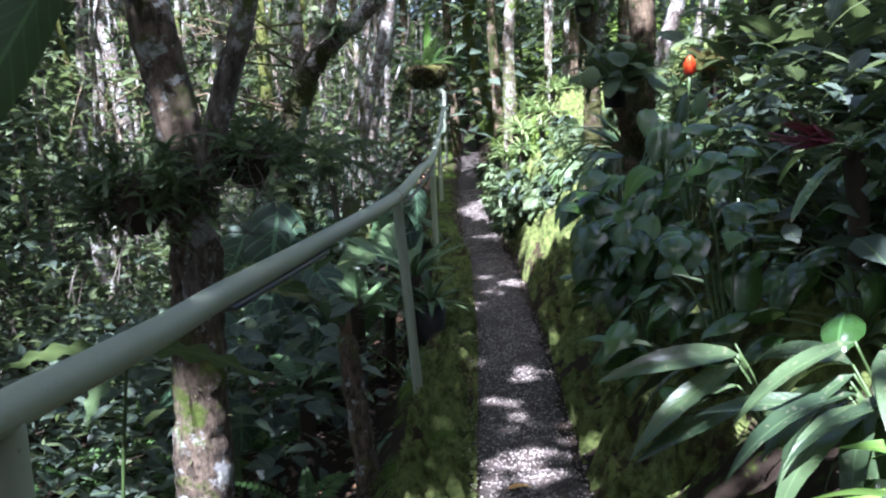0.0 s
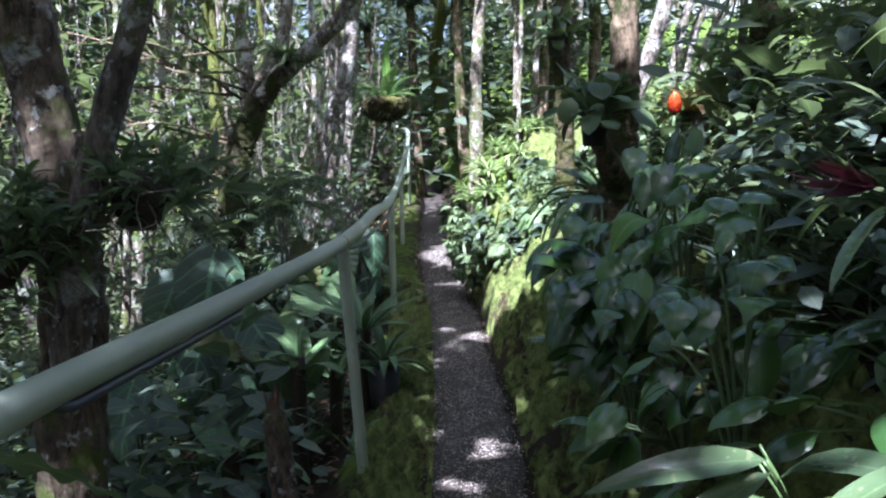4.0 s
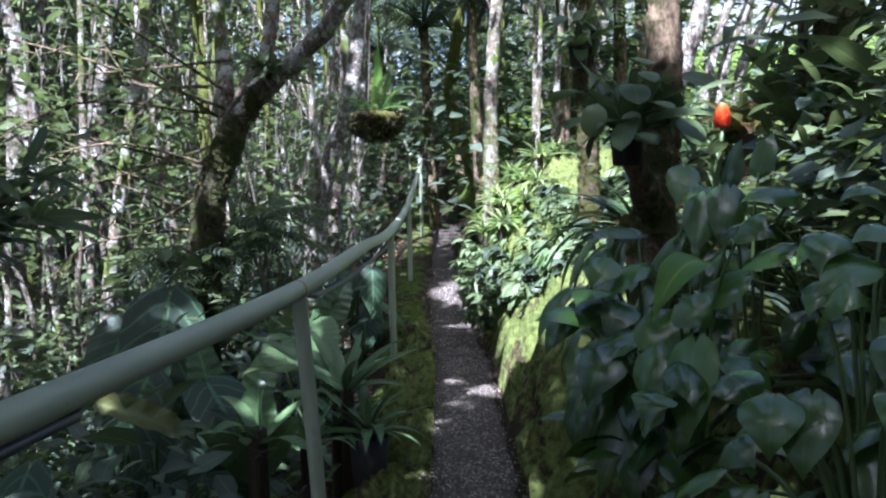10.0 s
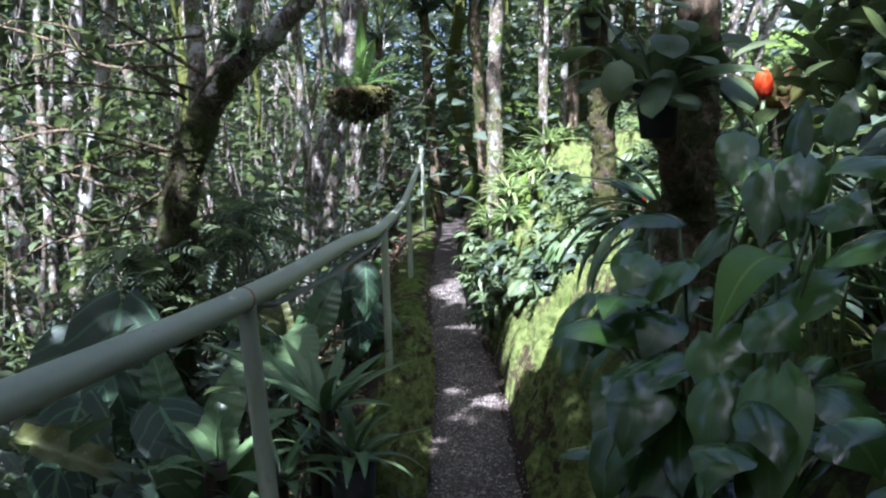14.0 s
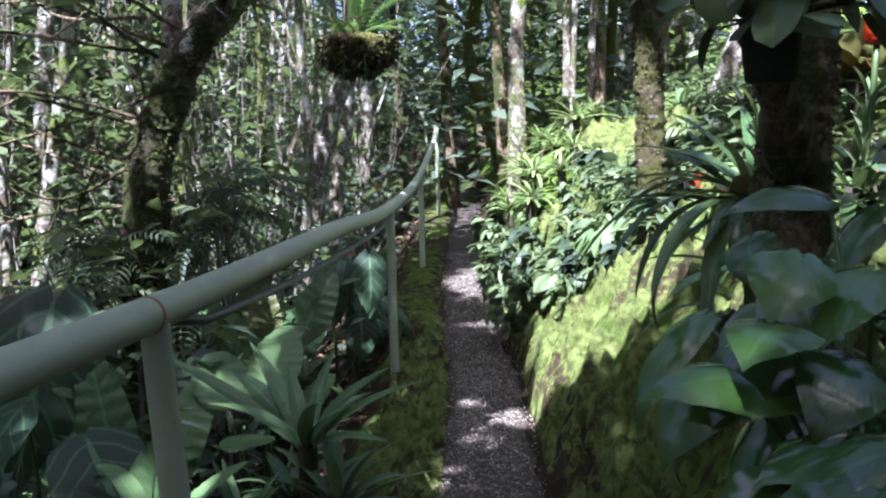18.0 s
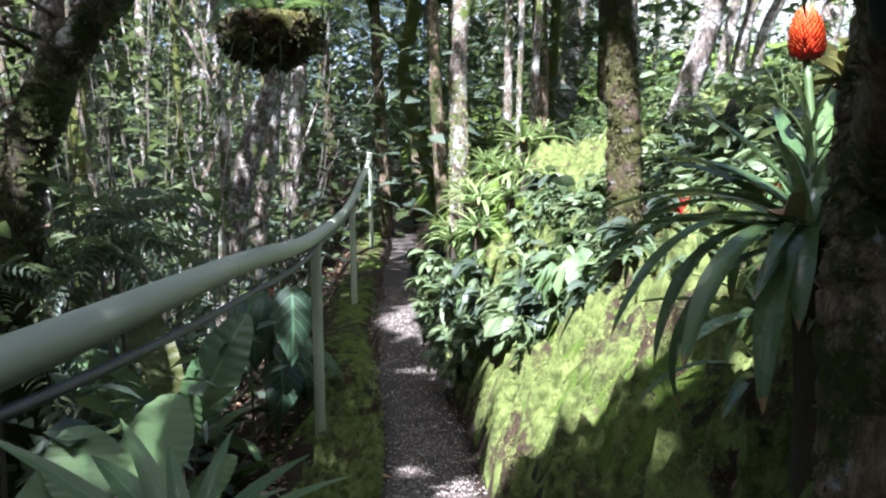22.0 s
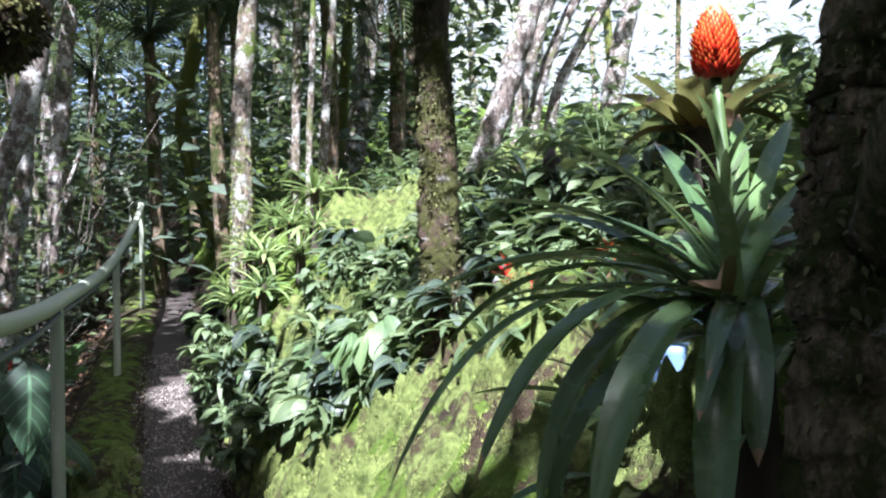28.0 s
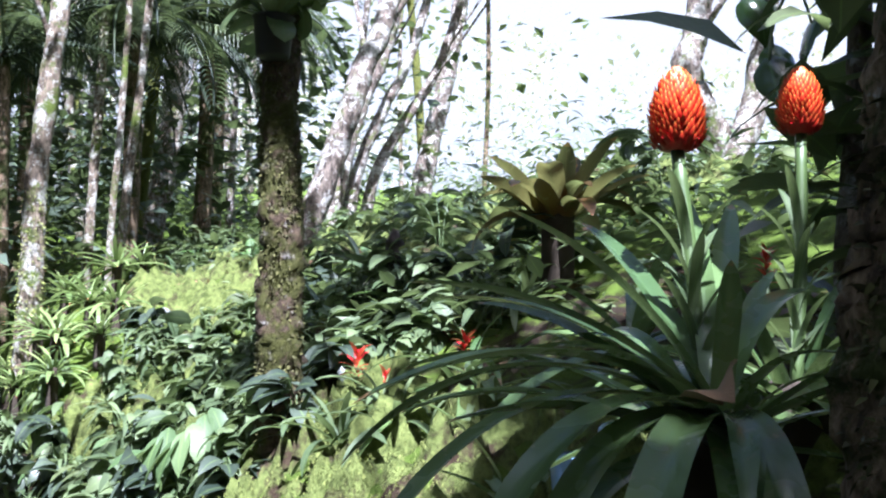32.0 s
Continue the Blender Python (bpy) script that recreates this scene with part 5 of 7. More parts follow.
# the large glossy blades that stand out, leaf by leaf: base, tip, width
BLADES = [((0.96, 4.55, 0.85), (0.93, 4.49, 0.65), 0.12), ((0.96, 4.02, 0.85), (0.94, 3.97, 0.76), 0.10), ((1.02, 4.02, 0.85), (0.99, 3.97, 0.73), 0.10), ((1.15, 3.96, 0.95), (1.10, 3.91, 0.86), 0.10), ((1.14, 3.93, 0.87), (1.08, 3.87, 0.81), 0.09), ((1.02, 4.85, 0.99), (1.07, 4.80, 0.92), 0.07), ((0.92, 5.00, 0.98), (0.84, 4.94, 0.90), 0.10), ((0.83, 5.00, 0.90), (0.71, 4.95, 0.84), 0.10), ((0.89, 4.92, 0.81), (0.75, 4.86, 0.78), 0.10), ((0.76, 5.02, 0.87), (0.68, 4.98, 0.76), 0.09)]
BLADES += [((0.79, 4.88, 0.78), (0.72, 4.83, 0.70), 0.10), ((0.83, 4.80, 0.75), (0.73, 4.75, 0.63), 0.11), ((0.90, 4.65, 0.83), (0.87, 4.60, 0.70), 0.10), ((1.05, 4.62, 0.81), (1.12, 4.57, 0.71), 0.11), ((1.10, 4.80, 1.08), (1.19, 4.74, 1.05), 0.08), ((1.09, 5.00, 1.15), (1.05, 4.95, 1.01), 0.10), ((1.28, 4.90, 1.16), (1.14, 4.86, 1.14), 0.09), ((1.18, 4.30, 1.08), (1.07, 4.25, 1.03), 0.09), ((1.20, 4.25, 1.04), (1.09, 4.20, 0.98), 0.09)]
BLADES += [((1.28, 4.30, 1.09), (1.17, 4.26, 1.07), 0.08), ((1.07, 4.10, 0.98), (1.13, 4.06, 0.98), 0.07), ((1.34, 4.50, 1.15), (1.22, 4.45, 1.14), 0.08), ((1.08, 5.20, 1.23), (1.05, 5.15, 1.12), 0.09), ((1.22, 5.30, 1.18), (1.27, 5.33, 1.31), 0.08), ((1.28, 5.20, 1.21), (1.33, 5.23, 1.32), 0.07), ((0.86, 4.78, 0.67), (0.78, 4.75, 0.47), 0.10), ((0.88, 4.75, 0.61), (0.85, 4.71, 0.45), 0.10), ((0.94, 4.20, 0.73), (0.97, 4.15, 0.70), 0.08), ((0.77, 4.90, 0.68), (0.74, 4.87, 0.54), 0.10)]
BLADES += [((1.09, 5.10, 1.17), (1.12, 5.05, 1.04), 0.10), ((1.15, 5.00, 1.17), (1.11, 4.95, 1.02), 0.10), ((0.90, 4.70, 0.89), (0.95, 4.65, 0.79), 0.13), ((0.81, 4.75, 0.81), (0.75, 4.70, 0.69), 0.12), ((0.88, 4.50, 0.76), (0.83, 4.45, 0.71), 0.10), ((1.10, 4.70, 1.09), (1.14, 4.65, 1.06), 0.09), ((0.89, 5.10, 0.97), (0.81, 5.05, 0.88), 0.10), ((0.88, 4.95, 0.89), (0.82, 4.90, 0.81), 0.10), ((0.94, 4.60, 0.93), (1.00, 4.56, 0.88), 0.10), ((0.99, 4.40, 0.81), (1.03, 4.35, 0.75), 0.11)]
BLADES += [((0.82, 4.98, 0.86), (0.65, 4.95, 0.85), 0.10), ((0.85, 5.10, 0.93), (0.76, 5.05, 0.84), 0.10), ((0.84, 5.00, 1.00), (0.79, 4.95, 0.93), 0.10), ((0.86, 5.30, 1.00), (0.87, 5.25, 0.92), 0.08), ((0.97, 5.30, 1.05), (0.81, 5.27, 1.03), 0.06), ((0.76, 5.15, 0.91), (0.67, 5.10, 0.77), 0.06), ((0.79, 5.00, 0.88), (0.73, 4.95, 0.82), 0.10), ((0.81, 4.95, 0.93), (0.75, 4.90, 0.89), 0.11)]
FEET = [(0.98, 4.68), (1.22, 4.3), (0.95, 5.05), (1.25, 5.15), (1.12, 4.02)]
aroids = [thing("aroid", "aroid with large dark glossy blades over the path's edge", "plant", (x, y, on_land(x, y)), "aroids on the bank") for x, y in FEET]
bl = np.random.default_rng(58)
for b0, t0, w0 in BLADES:
    k = min(range(5), key=lambda i: (FEET[i][0] - b0[0]) ** 2 + (FEET[i][1] - b0[1]) ** 2)
    o_ = np.array(aroids[k].location)
    q = np.array(b0) - o_
    stalk(aroids[k], [(0, 0, -0.02), (q[0] * 0.45, q[1] * 0.4 + 0.03, q[2] * 0.7 + 0.02), tuple(q)], 0.006, 0.0035)
    arc_leaf(aroids[k], b0, t0, bl.uniform(0.008, 0.03), w0, "heart", M_LEAF_GLOSS, 14, 6, bl.uniform(0.0, 0.18), 0.012, 3, bl.uniform(0.4, 1.0), bl.normal(0, 0.2), facing=(-0.25, -0.6, 0.75))
b0 = (1.031, 4.780, 1.004)
q = np.array(b0) - np.array(aroids[0].location)
stalk(aroids[0], [(0, 0, -0.02), (q[0] * 0.5, q[1] * 0.3, q[2] * 0.7), tuple(q)], 0.006, 0.004)
arc_leaf(aroids[0], b0, (0.892, 4.660, 0.883), 0.055, 0.095, "heart", M_LEAF_YOUNG, 14, 6, 0.3, 0.02, 3, 0.3, 0.0, "leaf", "pale young yellow-green blade", (-0.2, -0.6, 0.75))

# long-leaved plants in front
for i, (x, y, z, n, k) in enumerate([(1.25, 3.15, 0.72, 16, (2.2, 4.4)), (1.4, 3.0, 0.62, 12, (2.0, 4.6)), (1.1, 3.55, 0.62, 8, (2.4, 4.2)), (1.3, 2.6, 0.62, 9, (2.0, 4.4))]):
    g = np.random.default_rng(60 + i)
    ob = thing("long_leaf_plant", "plant with long dark leathery drooping leaves on the bank", "plant", (x, y, on_land(x, y)), "long-leaved plants")
    zz = z - on_land(x, y)
    for _ in range(n):
        az = g.uniform(*k)
        p = (0.08 * math.cos(az), 0.1 * math.sin(az), zz * g.uniform(0.45, 1.0))
        stalk(ob, [(0, 0, 0), (p[0] * 0.3, p[1] * 0.3, p[2] * 0.6), p], 0.004, 0.003)
        leaf_part(ob, LONGS[g.integers(3)], p, az, g.uniform(-0.6, 0.15), g.normal(0, 0.35), g.uniform(0.75, 1.15))
for i, (x, y, z) in enumerate([(1.22, 2.75, 0.5), (1.38, 2.85, 0.55)]):
    g = np.random.default_rng(70 + i)
    ob = thing("long_leaf_plant", "young plant with yellow-green lance leaves", "plant", (x, y, on_land(x, y)), "long-leaved plants")
    zz = z - on_land(x, y)
    for _ in range(11):
        az = g.uniform(1.8, 5.0)
        p = (0.06 * math.cos(az), 0.06 * math.sin(az), zz * g.uniform(0.6, 1.05))
        stalk(ob, [(0, 0, 0), (p[0] * 0.3, p[1] * 0.3, p[2] * 0.6), p], 0.004, 0.003)
        leaf_part(ob, LONGS_YOUNG[g.integers(2)], p, az, g.uniform(-0.5, 0.3), g.normal(0, 0.4), g.uniform(0.7, 1.1))

# purple bromeliad and its neighbours high on the bank
purple = rosette("bromeliad", "bromeliad with purple-red flower bracts and green leaves", "bromeliad", (1.46, 3.95, 1.10), STRAPS, 14, (0.6, 0.85), (-0.2, 0.9), 80)
for i in range(16):
    leaf_part(purple, PURPLES[i % 2], (-0.06, 0, 0.03), 3.14 + 0.3 * math.sin(i * 2.4) + 0.2, 0.1 + 0.35 * math.cos(i * 1.7), 0.2 * i, 0.7 + 0.03 * i, "bract", "purple-red flower bract")
stalk(purple, [(0, 0, -0.5), (0.02, 0, -0.25), (0, 0, 0)], 0.03, 0.035, M_ROOT, "root_stock")

# the large flowering bromeliad
def flower_cone(parent, foot, top, height, width, seed):
    """A stalk with leafy bracts and a cone of many pointed red and orange scales."""
    foot, top = np.array(foot), np.array(top)
    stem = stalk(parent, [tuple(foot), tuple((foot + top) / 2 + np.array([0.006, 0, 0])), tuple(top)], 0.010, 0.009, M_STEM, "flower_stalk")
    g = np.random.default_rng(seed)
    for i in range(13):
        s = i / 13
        leaf_part(stem, GREENS[0], foot + (top - foot) * 0.62 * s, i * 2.4, 1.3, 0, 0.55, "stalk_leaf")
    cg = Geo()
    scale = blade(1.0, 0.42, "lance", 0.5, -0.7, 0.6, 4)
    for i in range(380):
        s = (i + 0.5) / 380
        r = width / 2 * math.sqrt(max(0.02, 1 - ((s - 0.36) / 0.66) ** 2)) * 0.8
        th = i * 2.39996
        p = top + np.array([r * math.cos(th), r * math.sin(th), height * s * 0.92])
        put(cg, scale, p, th + g.normal(0, 0.1), 0.15 + 0.9 * s ** 2 + g.normal(0, 0.1), 0, 0.021 - 0.004 * s)
    core = [(0, 0, 0), (0, 0, height * 0.3), (0, 0, height * 0.6), (0, 0, height * 0.92)]
    v, f, caps = tube(np.array(core) + top, [width * 0.26, width * 0.4, width * 0.38, width * 0.16], 10)
    n0 = cg.n
    cg.add(v, f, np.tile([0.5, 0.3], (len(v), 1)))
    cg.f.append(caps + n0)
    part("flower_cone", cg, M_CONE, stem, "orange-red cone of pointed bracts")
    for i in range(9):
        leaf_part(stem, REDS[i % 2], top + np.array([0, 0, 0.005]), i * 0.7, 0.6, 0, 0.65, "bract", "dark red bract")


big = rosette("bromeliad", "large dark green bromeliad with an orange flower cone", "bromeliad", (1.175, 6.46, 1.0), STRAPS, 26, (0.5, 0.85), (0.05, 1.25), 90, "flowering bromeliads", 0.03)
for t0, rise, w0 in [((0.96, 6.57, 1.25), 0.03, 0.042), ((0.86, 6.62, 1.16), 0.04, 0.040), ((0.74, 6.47, 1.03), 0.06, 0.042), ((1.3, 6.66, 1.3), 0.02, 0.032), ((1.42, 6.7, 1.3), 0.03, 0.034), ((1.22, 6.8, 1.27), 0.03, 0.032), ((1.4, 6.5, 1.16), 0.05, 0.044), ((0.98, 6.8, 1.15), 0.04, 0.040), ((0.68, 6.4, 0.8), 0.12, 0.032), ((0.86, 6.2, 0.79), 0.09, 0.050), ((0.98, 6.17, 0.72), 0.1, 0.050), ((0.84, 6.78, 0.93), 0.09, 0.040), ((0.84, 6.32, 0.78), 0.1, 0.044), ((0.76, 6.3, 0.83), 0.1, 0.040), ((1.05, 6.2, 0.85), 0.07, 0.048)]:
    arc_leaf(big, (1.165, 6.44, 1.01), t0, rise, w0, "strap", M_LEAF_STRAP, 16, 4, 0.35, 0.0, 3, 0.0)
flower_cone(big, (0.01, 0.03, 0.0), (0.025, 0.09, 0.335), 0.102, 0.07, 1)
stalk(big, [(0, 0, -0.62), (0.02, 0.01, -0.3), (0, 0, 0.02)], 0.06, 0.05, M_ROOT, "root_stock")
leaf_part(big, leaf_mesh("leaf", blade(0.14, 0.07, "lance", 0.3, 0.9, 0.5, 8, 0.06), M_LEAF_DEAD), (-0.04, -0.06, 0.03), 4.0, 0.2, 0.6, 1.0, "leaf", "withered pinkish leaf")
big2 = rosette("bromeliad", "large dark green bromeliad with an orange flower cone", "bromeliad", (1.5, 6.66, 1.02), STRAPS, 34, (0.6, 0.85), (-0.3, 1.2), 91, "flowering bromeliads", 0.03)
flower_cone(big2, (0.0, 0.0, 0.0), (0.06, 0.04, 0.4), 0.102, 0.07, 2)
stalk(big2, [(0, 0, -0.6), (0.02, 0.01, -0.3), (0, 0, 0.02)], 0.06, 0.05, M_ROOT, "root_stock")
for i, (x, y, z, n, s) in enumerate([(1.32, 7.15, 0.78, 16, 0.8), (1.5, 7.75, 0.98, 14, 0.75), (1.75, 7.4, 1.1, 14, 0.85), (1.25, 6.95, 0.66, 10, 0.85), (1.8, 6.4, 1.0, 16, 0.8), (1.55, 5.95, 1.0, 16, 0.75)]):
    ob = rosette("bromeliad", "dark strap-leaved bromeliad on the bank", "bromeliad", (x, y, z), STRAPS, n, (0.7 * s, 1.1 * s), (-0.2, 1.2), 95 + i, "strap-leaved bromeliads")
    stalk(ob, [(0, 0, min(-0.05, on_land(x, y) - z - 0.03)), (0, 0, -0.02), (0, 0, 0.02)], 0.035, 0.04, M_ROOT, "root_stock")

for i in range(11):
    gg = np.random.default_rng(700 + i)
    y = gg.uniform(7.6, 8.9)
    x = float(path_centre(y)) + gg.uniform(0.72, 1.5)
    rosette("bromeliad", "mid-green strap-leaved bromeliad in the bed", "bromeliad", (x, y, on_land(x, y) + 0.05), GREENS, 15, (0.7, 1.1), (0.1, 1.25), 720 + i, "green bromeliads")

# bronze bromeliad behind
bronze = rosette("bromeliad", "large bronze and olive bromeliad on the mossy slope", "bromeliad", (2.08, 8.25, 1.48), BRONZES, 28, (0.75, 1.05), (0.6, 1.4), 110, "", 0.03)
stalk(bronze, [(0, 0, min(-0.06, on_land(2.08, 8.25) - 1.53)), (0, 0, -0.02), (0, 0, 0.04)], 0.06, 0.06, M_ROOT, "root_stock")

# bright bromeliads at the foot of the white tree
for i, (x, y, s) in enumerate([(0.75, 10.4, 0.9), (1.05, 10.7, 0.9), (0.62, 10.9, 0.8), (0.78, 10.7, 1.0), (0.95, 10.95, 1.1), (0.72, 11.1, 0.9), (1.12, 11.3, 1.0), (0.88, 11.55, 1.0), (0.6, 11.6, 0.9), (1.3, 11.6, 0.9), (0.95, 10.45, 0.8), (0.55, 12.1, 0.9)]):
    ob = rosette("bromeliad", "yellow-green bromeliad with reddish heart", "bromeliad", (x, y, on_land(x, y) + 0.17), BROMS, 28, (0.75 * s, 1.1 * s), (0.0, 1.3), 120 + i, "yellow-green bromeliads")
    stalk(ob, [(0, 0, -0.19), (0, 0, -0.05), (0, 0, 0.02)], 0.025, 0.03, M_ROOT, "root_stock")


def red_flower(x, y, z, size, seed, label="red bromeliad flower on a short stalk"):
    ob = thing("flower", label, "flower", (x, y, z), "red flowers")
    for i in range(14):
        leaf_part(ob, REDS[i % 2], (0, 0, 0.004 * i), i * 2.4, 0.2 + 0.07 * i, 0, 0.7 * size, "bract")
    stalk(ob, [(0, 0, on_land(x, y) - z - 0.02), (0.01, 0, (on_land(x, y) - z) / 2), (0, 0, 0)], 0.006, 0.006)


for i, (x, y, z, s) in enumerate([(1.24, 11.75, 1.2, 1.5), (1.25, 11.7, 1.12, 1.2), (1.36, 8.12, 0.99, 1.5), (1.42, 8.06, 0.94, 1.2), (1.68, 8.1, 1.04, 1.2), (1.0, 13.2, 1.35, 1.3), (1.35, 13.4, 1.5, 1.1), (-0.42, 10.2, 0.55, 1.0), (-0.6, 13.3, 0.95, 1.2), (1.72, 6.95, 1.2, 0.9)]):
    red_flower(x, y, z, s, i)


# leafy plants of the bed: each a small bush of stems and leaves
def bed_plant(x, y, height, leaves, seed, meshes, label, material=None, lean=(0.0, 0.0), size=(0.5, 1.05)):
    g = np.random.default_rng(seed)
    z = on_land(x, y)
    ob = thing("bed_plant", label, "plant", (x, y, z), "leafy plants of the bed")
    sg, lg = Geo(), Geo()
    for _ in range(max(3, leaves // 9)):
        a = g.uniform(0, 6.28)
        end = np.array([0.35 * height * math.cos(a) + lean[0], 0.35 * height * math.sin(a) + lean[1], height * g.uniform(0.6, 1.05)])
        line = smooth_line([(0, 0, -0.02), tuple(end * np.array([0.4, 0.4, 0.65])), tuple(end)], 4)
        add_tube(sg, line, np.linspace(0.004, 0.002, len(line)), 5)
        for k in range(12):
            p = line[2 + g.integers(len(line) - 2)] + g.normal(0, 0.008, 3)
            put(lg, meshes[g.integers(len(meshes))], p, math.atan2(p[1], p[0]) + g.normal(0, 0.9), g.uniform(-0.7, 0.5), g.normal(0, 0.4), g.uniform(*size))
    tagged(part("stem", sg, M_STEM, ob), kind="stuff")
    tagged(part("foliage", lg, material or M_LEAF_BED, ob), kind="stuff")
    return ob


BED_LEAF = [blade(0.11, 0.038, "lance", 0.2, 0.9, 0.2, 5, 0.02), blade(0.1, 0.045, "oval", 0.1, 1.1, 0.2, 5, 0.02), blade(0.13, 0.034, "lance", 0.2, 1.3, 0.25, 5)]
BED_NARROW = [blade(0.15, 0.024, "lance", 0.2, 0.9, 0.25, 5), blade(0.17, 0.02, "sword", 0.2, 1.3, 0.25, 5)]
BED_BROAD = [blade(0.12, 0.058, "lance", 0.15, 0.9, 0.2, 6, 0.02), blade(0.14, 0.06, "lance", 0.1, 1.2, 0.2, 6, 0.02)]
BED_KINDS = [(BED_LEAF, M_LEAF_BED, "low leafy mid-green plant in the sunlit bed", (0.5, 1.0)), (BED_BROAD, M_LEAF_BED, "low plant with broad pointed leaves in the sunlit bed", (0.6, 1.1)), (BED_LEAF, M_LEAF, "low dark green leafy plant in the sunlit bed", (0.6, 1.15)),
             (BED_NARROW, M_LEAF_BED, "low plant with narrow arching leaves in the bed", (0.6, 1.1)), (BED_BROAD, M_LEAF_BLUE, "low plant with broad dark leaves in the bed", (0.6, 1.2))]
bed = np.random.default_rng(130)
for i in range(150):
    y = bed.uniform(9.0, 13.2)
    d = bed.uniform(0.2, 1.3) if bed.random() < 0.75 else bed.uniform(0.2, 0.45)
    x = float(path_centre(y)) + d
    if y > 10.3 and d > 0.3 or y > 9.9 and d > 0.9:
        continue
    leaves_, mat, words, sz = BED_KINDS[bed.choice(5, p=[0.36, 0.3, 0.1, 0.14, 0.1])]
    bed_plant(x, y, bed.uniform(0.09, 0.23) * (0.6 if y > 10.3 and d > 0.35 else 1), 30, 200 + i, leaves_, words, mat, lean=(-0.06 if d < 0.5 else 0, -0.02), size=sz)
for i in range(75):
    y = bed.uniform(8.2, 9.2)
    x = float(path_centre(y)) + bed.uniform(0.4 if y > 8.45 else 0.62, 1.5)
    leaves_, mat, words, sz = BED_KINDS[bed.choice(5, p=[0.28, 0.4, 0.1, 0.12, 0.1])]
    bed_plant(x, y, bed.uniform(0.08, 0.2), 26, 400 + i, leaves_, words, mat, size=sz)
for x, y, z, az in ((0.98, 8.52, 0.78, 3.9), (0.93, 8.62, 0.76, 3.6), (1.05, 8.6, 0.82, 4.2)):
    ob = thing("bed_plant", "plant with pale lance leaves hanging over the moss", "plant", (x, y, on_land(x, y)), "leafy plants of the bed")
    for k in range(4):
        p = (0.02 * k - 0.03, 0.01 * k, z - on_land(x, y) + 0.02 * k)
        stalk(ob, [(0, 0, 0), (p[0] / 2, 0, p[2] * 0.7), p], 0.003, 0.002)
        leaf_part(ob, PALES[0], p, az + 0.5 * k - 0.7, -0.7, 0.2, 1.2)

for i in range(16):
    gg = np.random.default_rng(760 + i)
    y = gg.uniform(8.6, 10.6)
    x = float(path_centre(y)) + gg.uniform(0.27, 0.55)
    ob = thing("bed_plant", "plant with pale lance leaves hanging over the bank", "plant", (x, y, on_land(x, y)), "leafy plants of the bed")
    for k in range(6):
        az = gg.uniform(2.6, 5.0)
        p = (0.03 * math.cos(az), 0.03 * math.sin(az), gg.uniform(0.03, 0.16))
        stalk(ob, [(0, 0, -0.01), (p[0] / 2, p[1] / 2, p[2] * 0.8), p], 0.003, 0.002)
        leaf_part(ob, PALES[0] if k % 2 else BEDS[k % 2], p, az, gg.uniform(-0.9, -0.1), gg.normal(0, 0.3), gg.uniform(0.7, 1.1))

# bluish-leaved plants and seedlings on the slope behind the mossy tree
slope = np.random.default_rng(140)
BLUE_LEAF = [blade(0.2, 0.045, "lance", 0.2, 0.9, 0.25, 6), blade(0.16, 0.05, "oval", 0.2, 1.0, 0.2, 6)]
for i in range(52):
    y = slope.uniform(8.4, 15.5)
    x = float(path_centre(y)) + slope.uniform(1.25, 3.6)
    bed_plant(x, y, slope.uniform(0.12, 0.36), 24, 500 + i, BLUE_LEAF, "dark shade plant with lance leaves on the slope", (M_LEAF_BLUE, M_LEAF, M_LEAF_BED)[i % 3], size=(0.6, 1.1))
for x, y, z, n in ((1.55, 8.95, 0.3, 1), (2.9, 10.2, 0.3, 2), (3.0, 10.4, 0.3, 3), (1.75, 12.9, 0.3, 4), (1.5, 13.0, 0.3, 5), (2.0, 13.4, 0.35, 6), (1.3, 14.0, 0.3, 7), (1.0, 13.8, 0.3, 8), (2.5, 9.4, 0.25, 9)):
    rosette("broad_leaf_plant", "dark broad-leaved plant on the slope", "plant", (x, y, on_land(x, y) + 0.03), LONGS, 9, (0.7, 1.1), (0.4, 1.3), 600 + n, "broad-leaved plants")
stone = Geo()
add_tube(stone, smooth_line([(0, 0, -0.1), (0.01, 0, 0.08), (-0.01, 0.01, 0.18), (0.0, 0, 0.27)], 4), [0.055, 0.05, 0.045, 0.045, 0.03, 0.045, 0.03, 0.035, 0.04, 0.02, 0.03, 0.02, 0.01], 11, 0.3, 5)
so = tagged(part("tree_stump", stone, M_STONE), "small grey-pink weathered stump on the slope", "stump")
so.location = (1.77, 8.85, on_land(1.77, 8.85))
tile = Geo()
add_tube(tile, [(0, 0, 0), (0, 0, 0.012), (0, 0, 0.11), (0, 0, 0.125)], [0.04, 0.045, 0.055, 0.055], 16)
pot_blue = tagged(part("flower_pot", tile, M_BLUE), "small pale blue plant pot under the bromeliad", "pot")
pot_blue.location = (1.34, 6.98, 0.78)

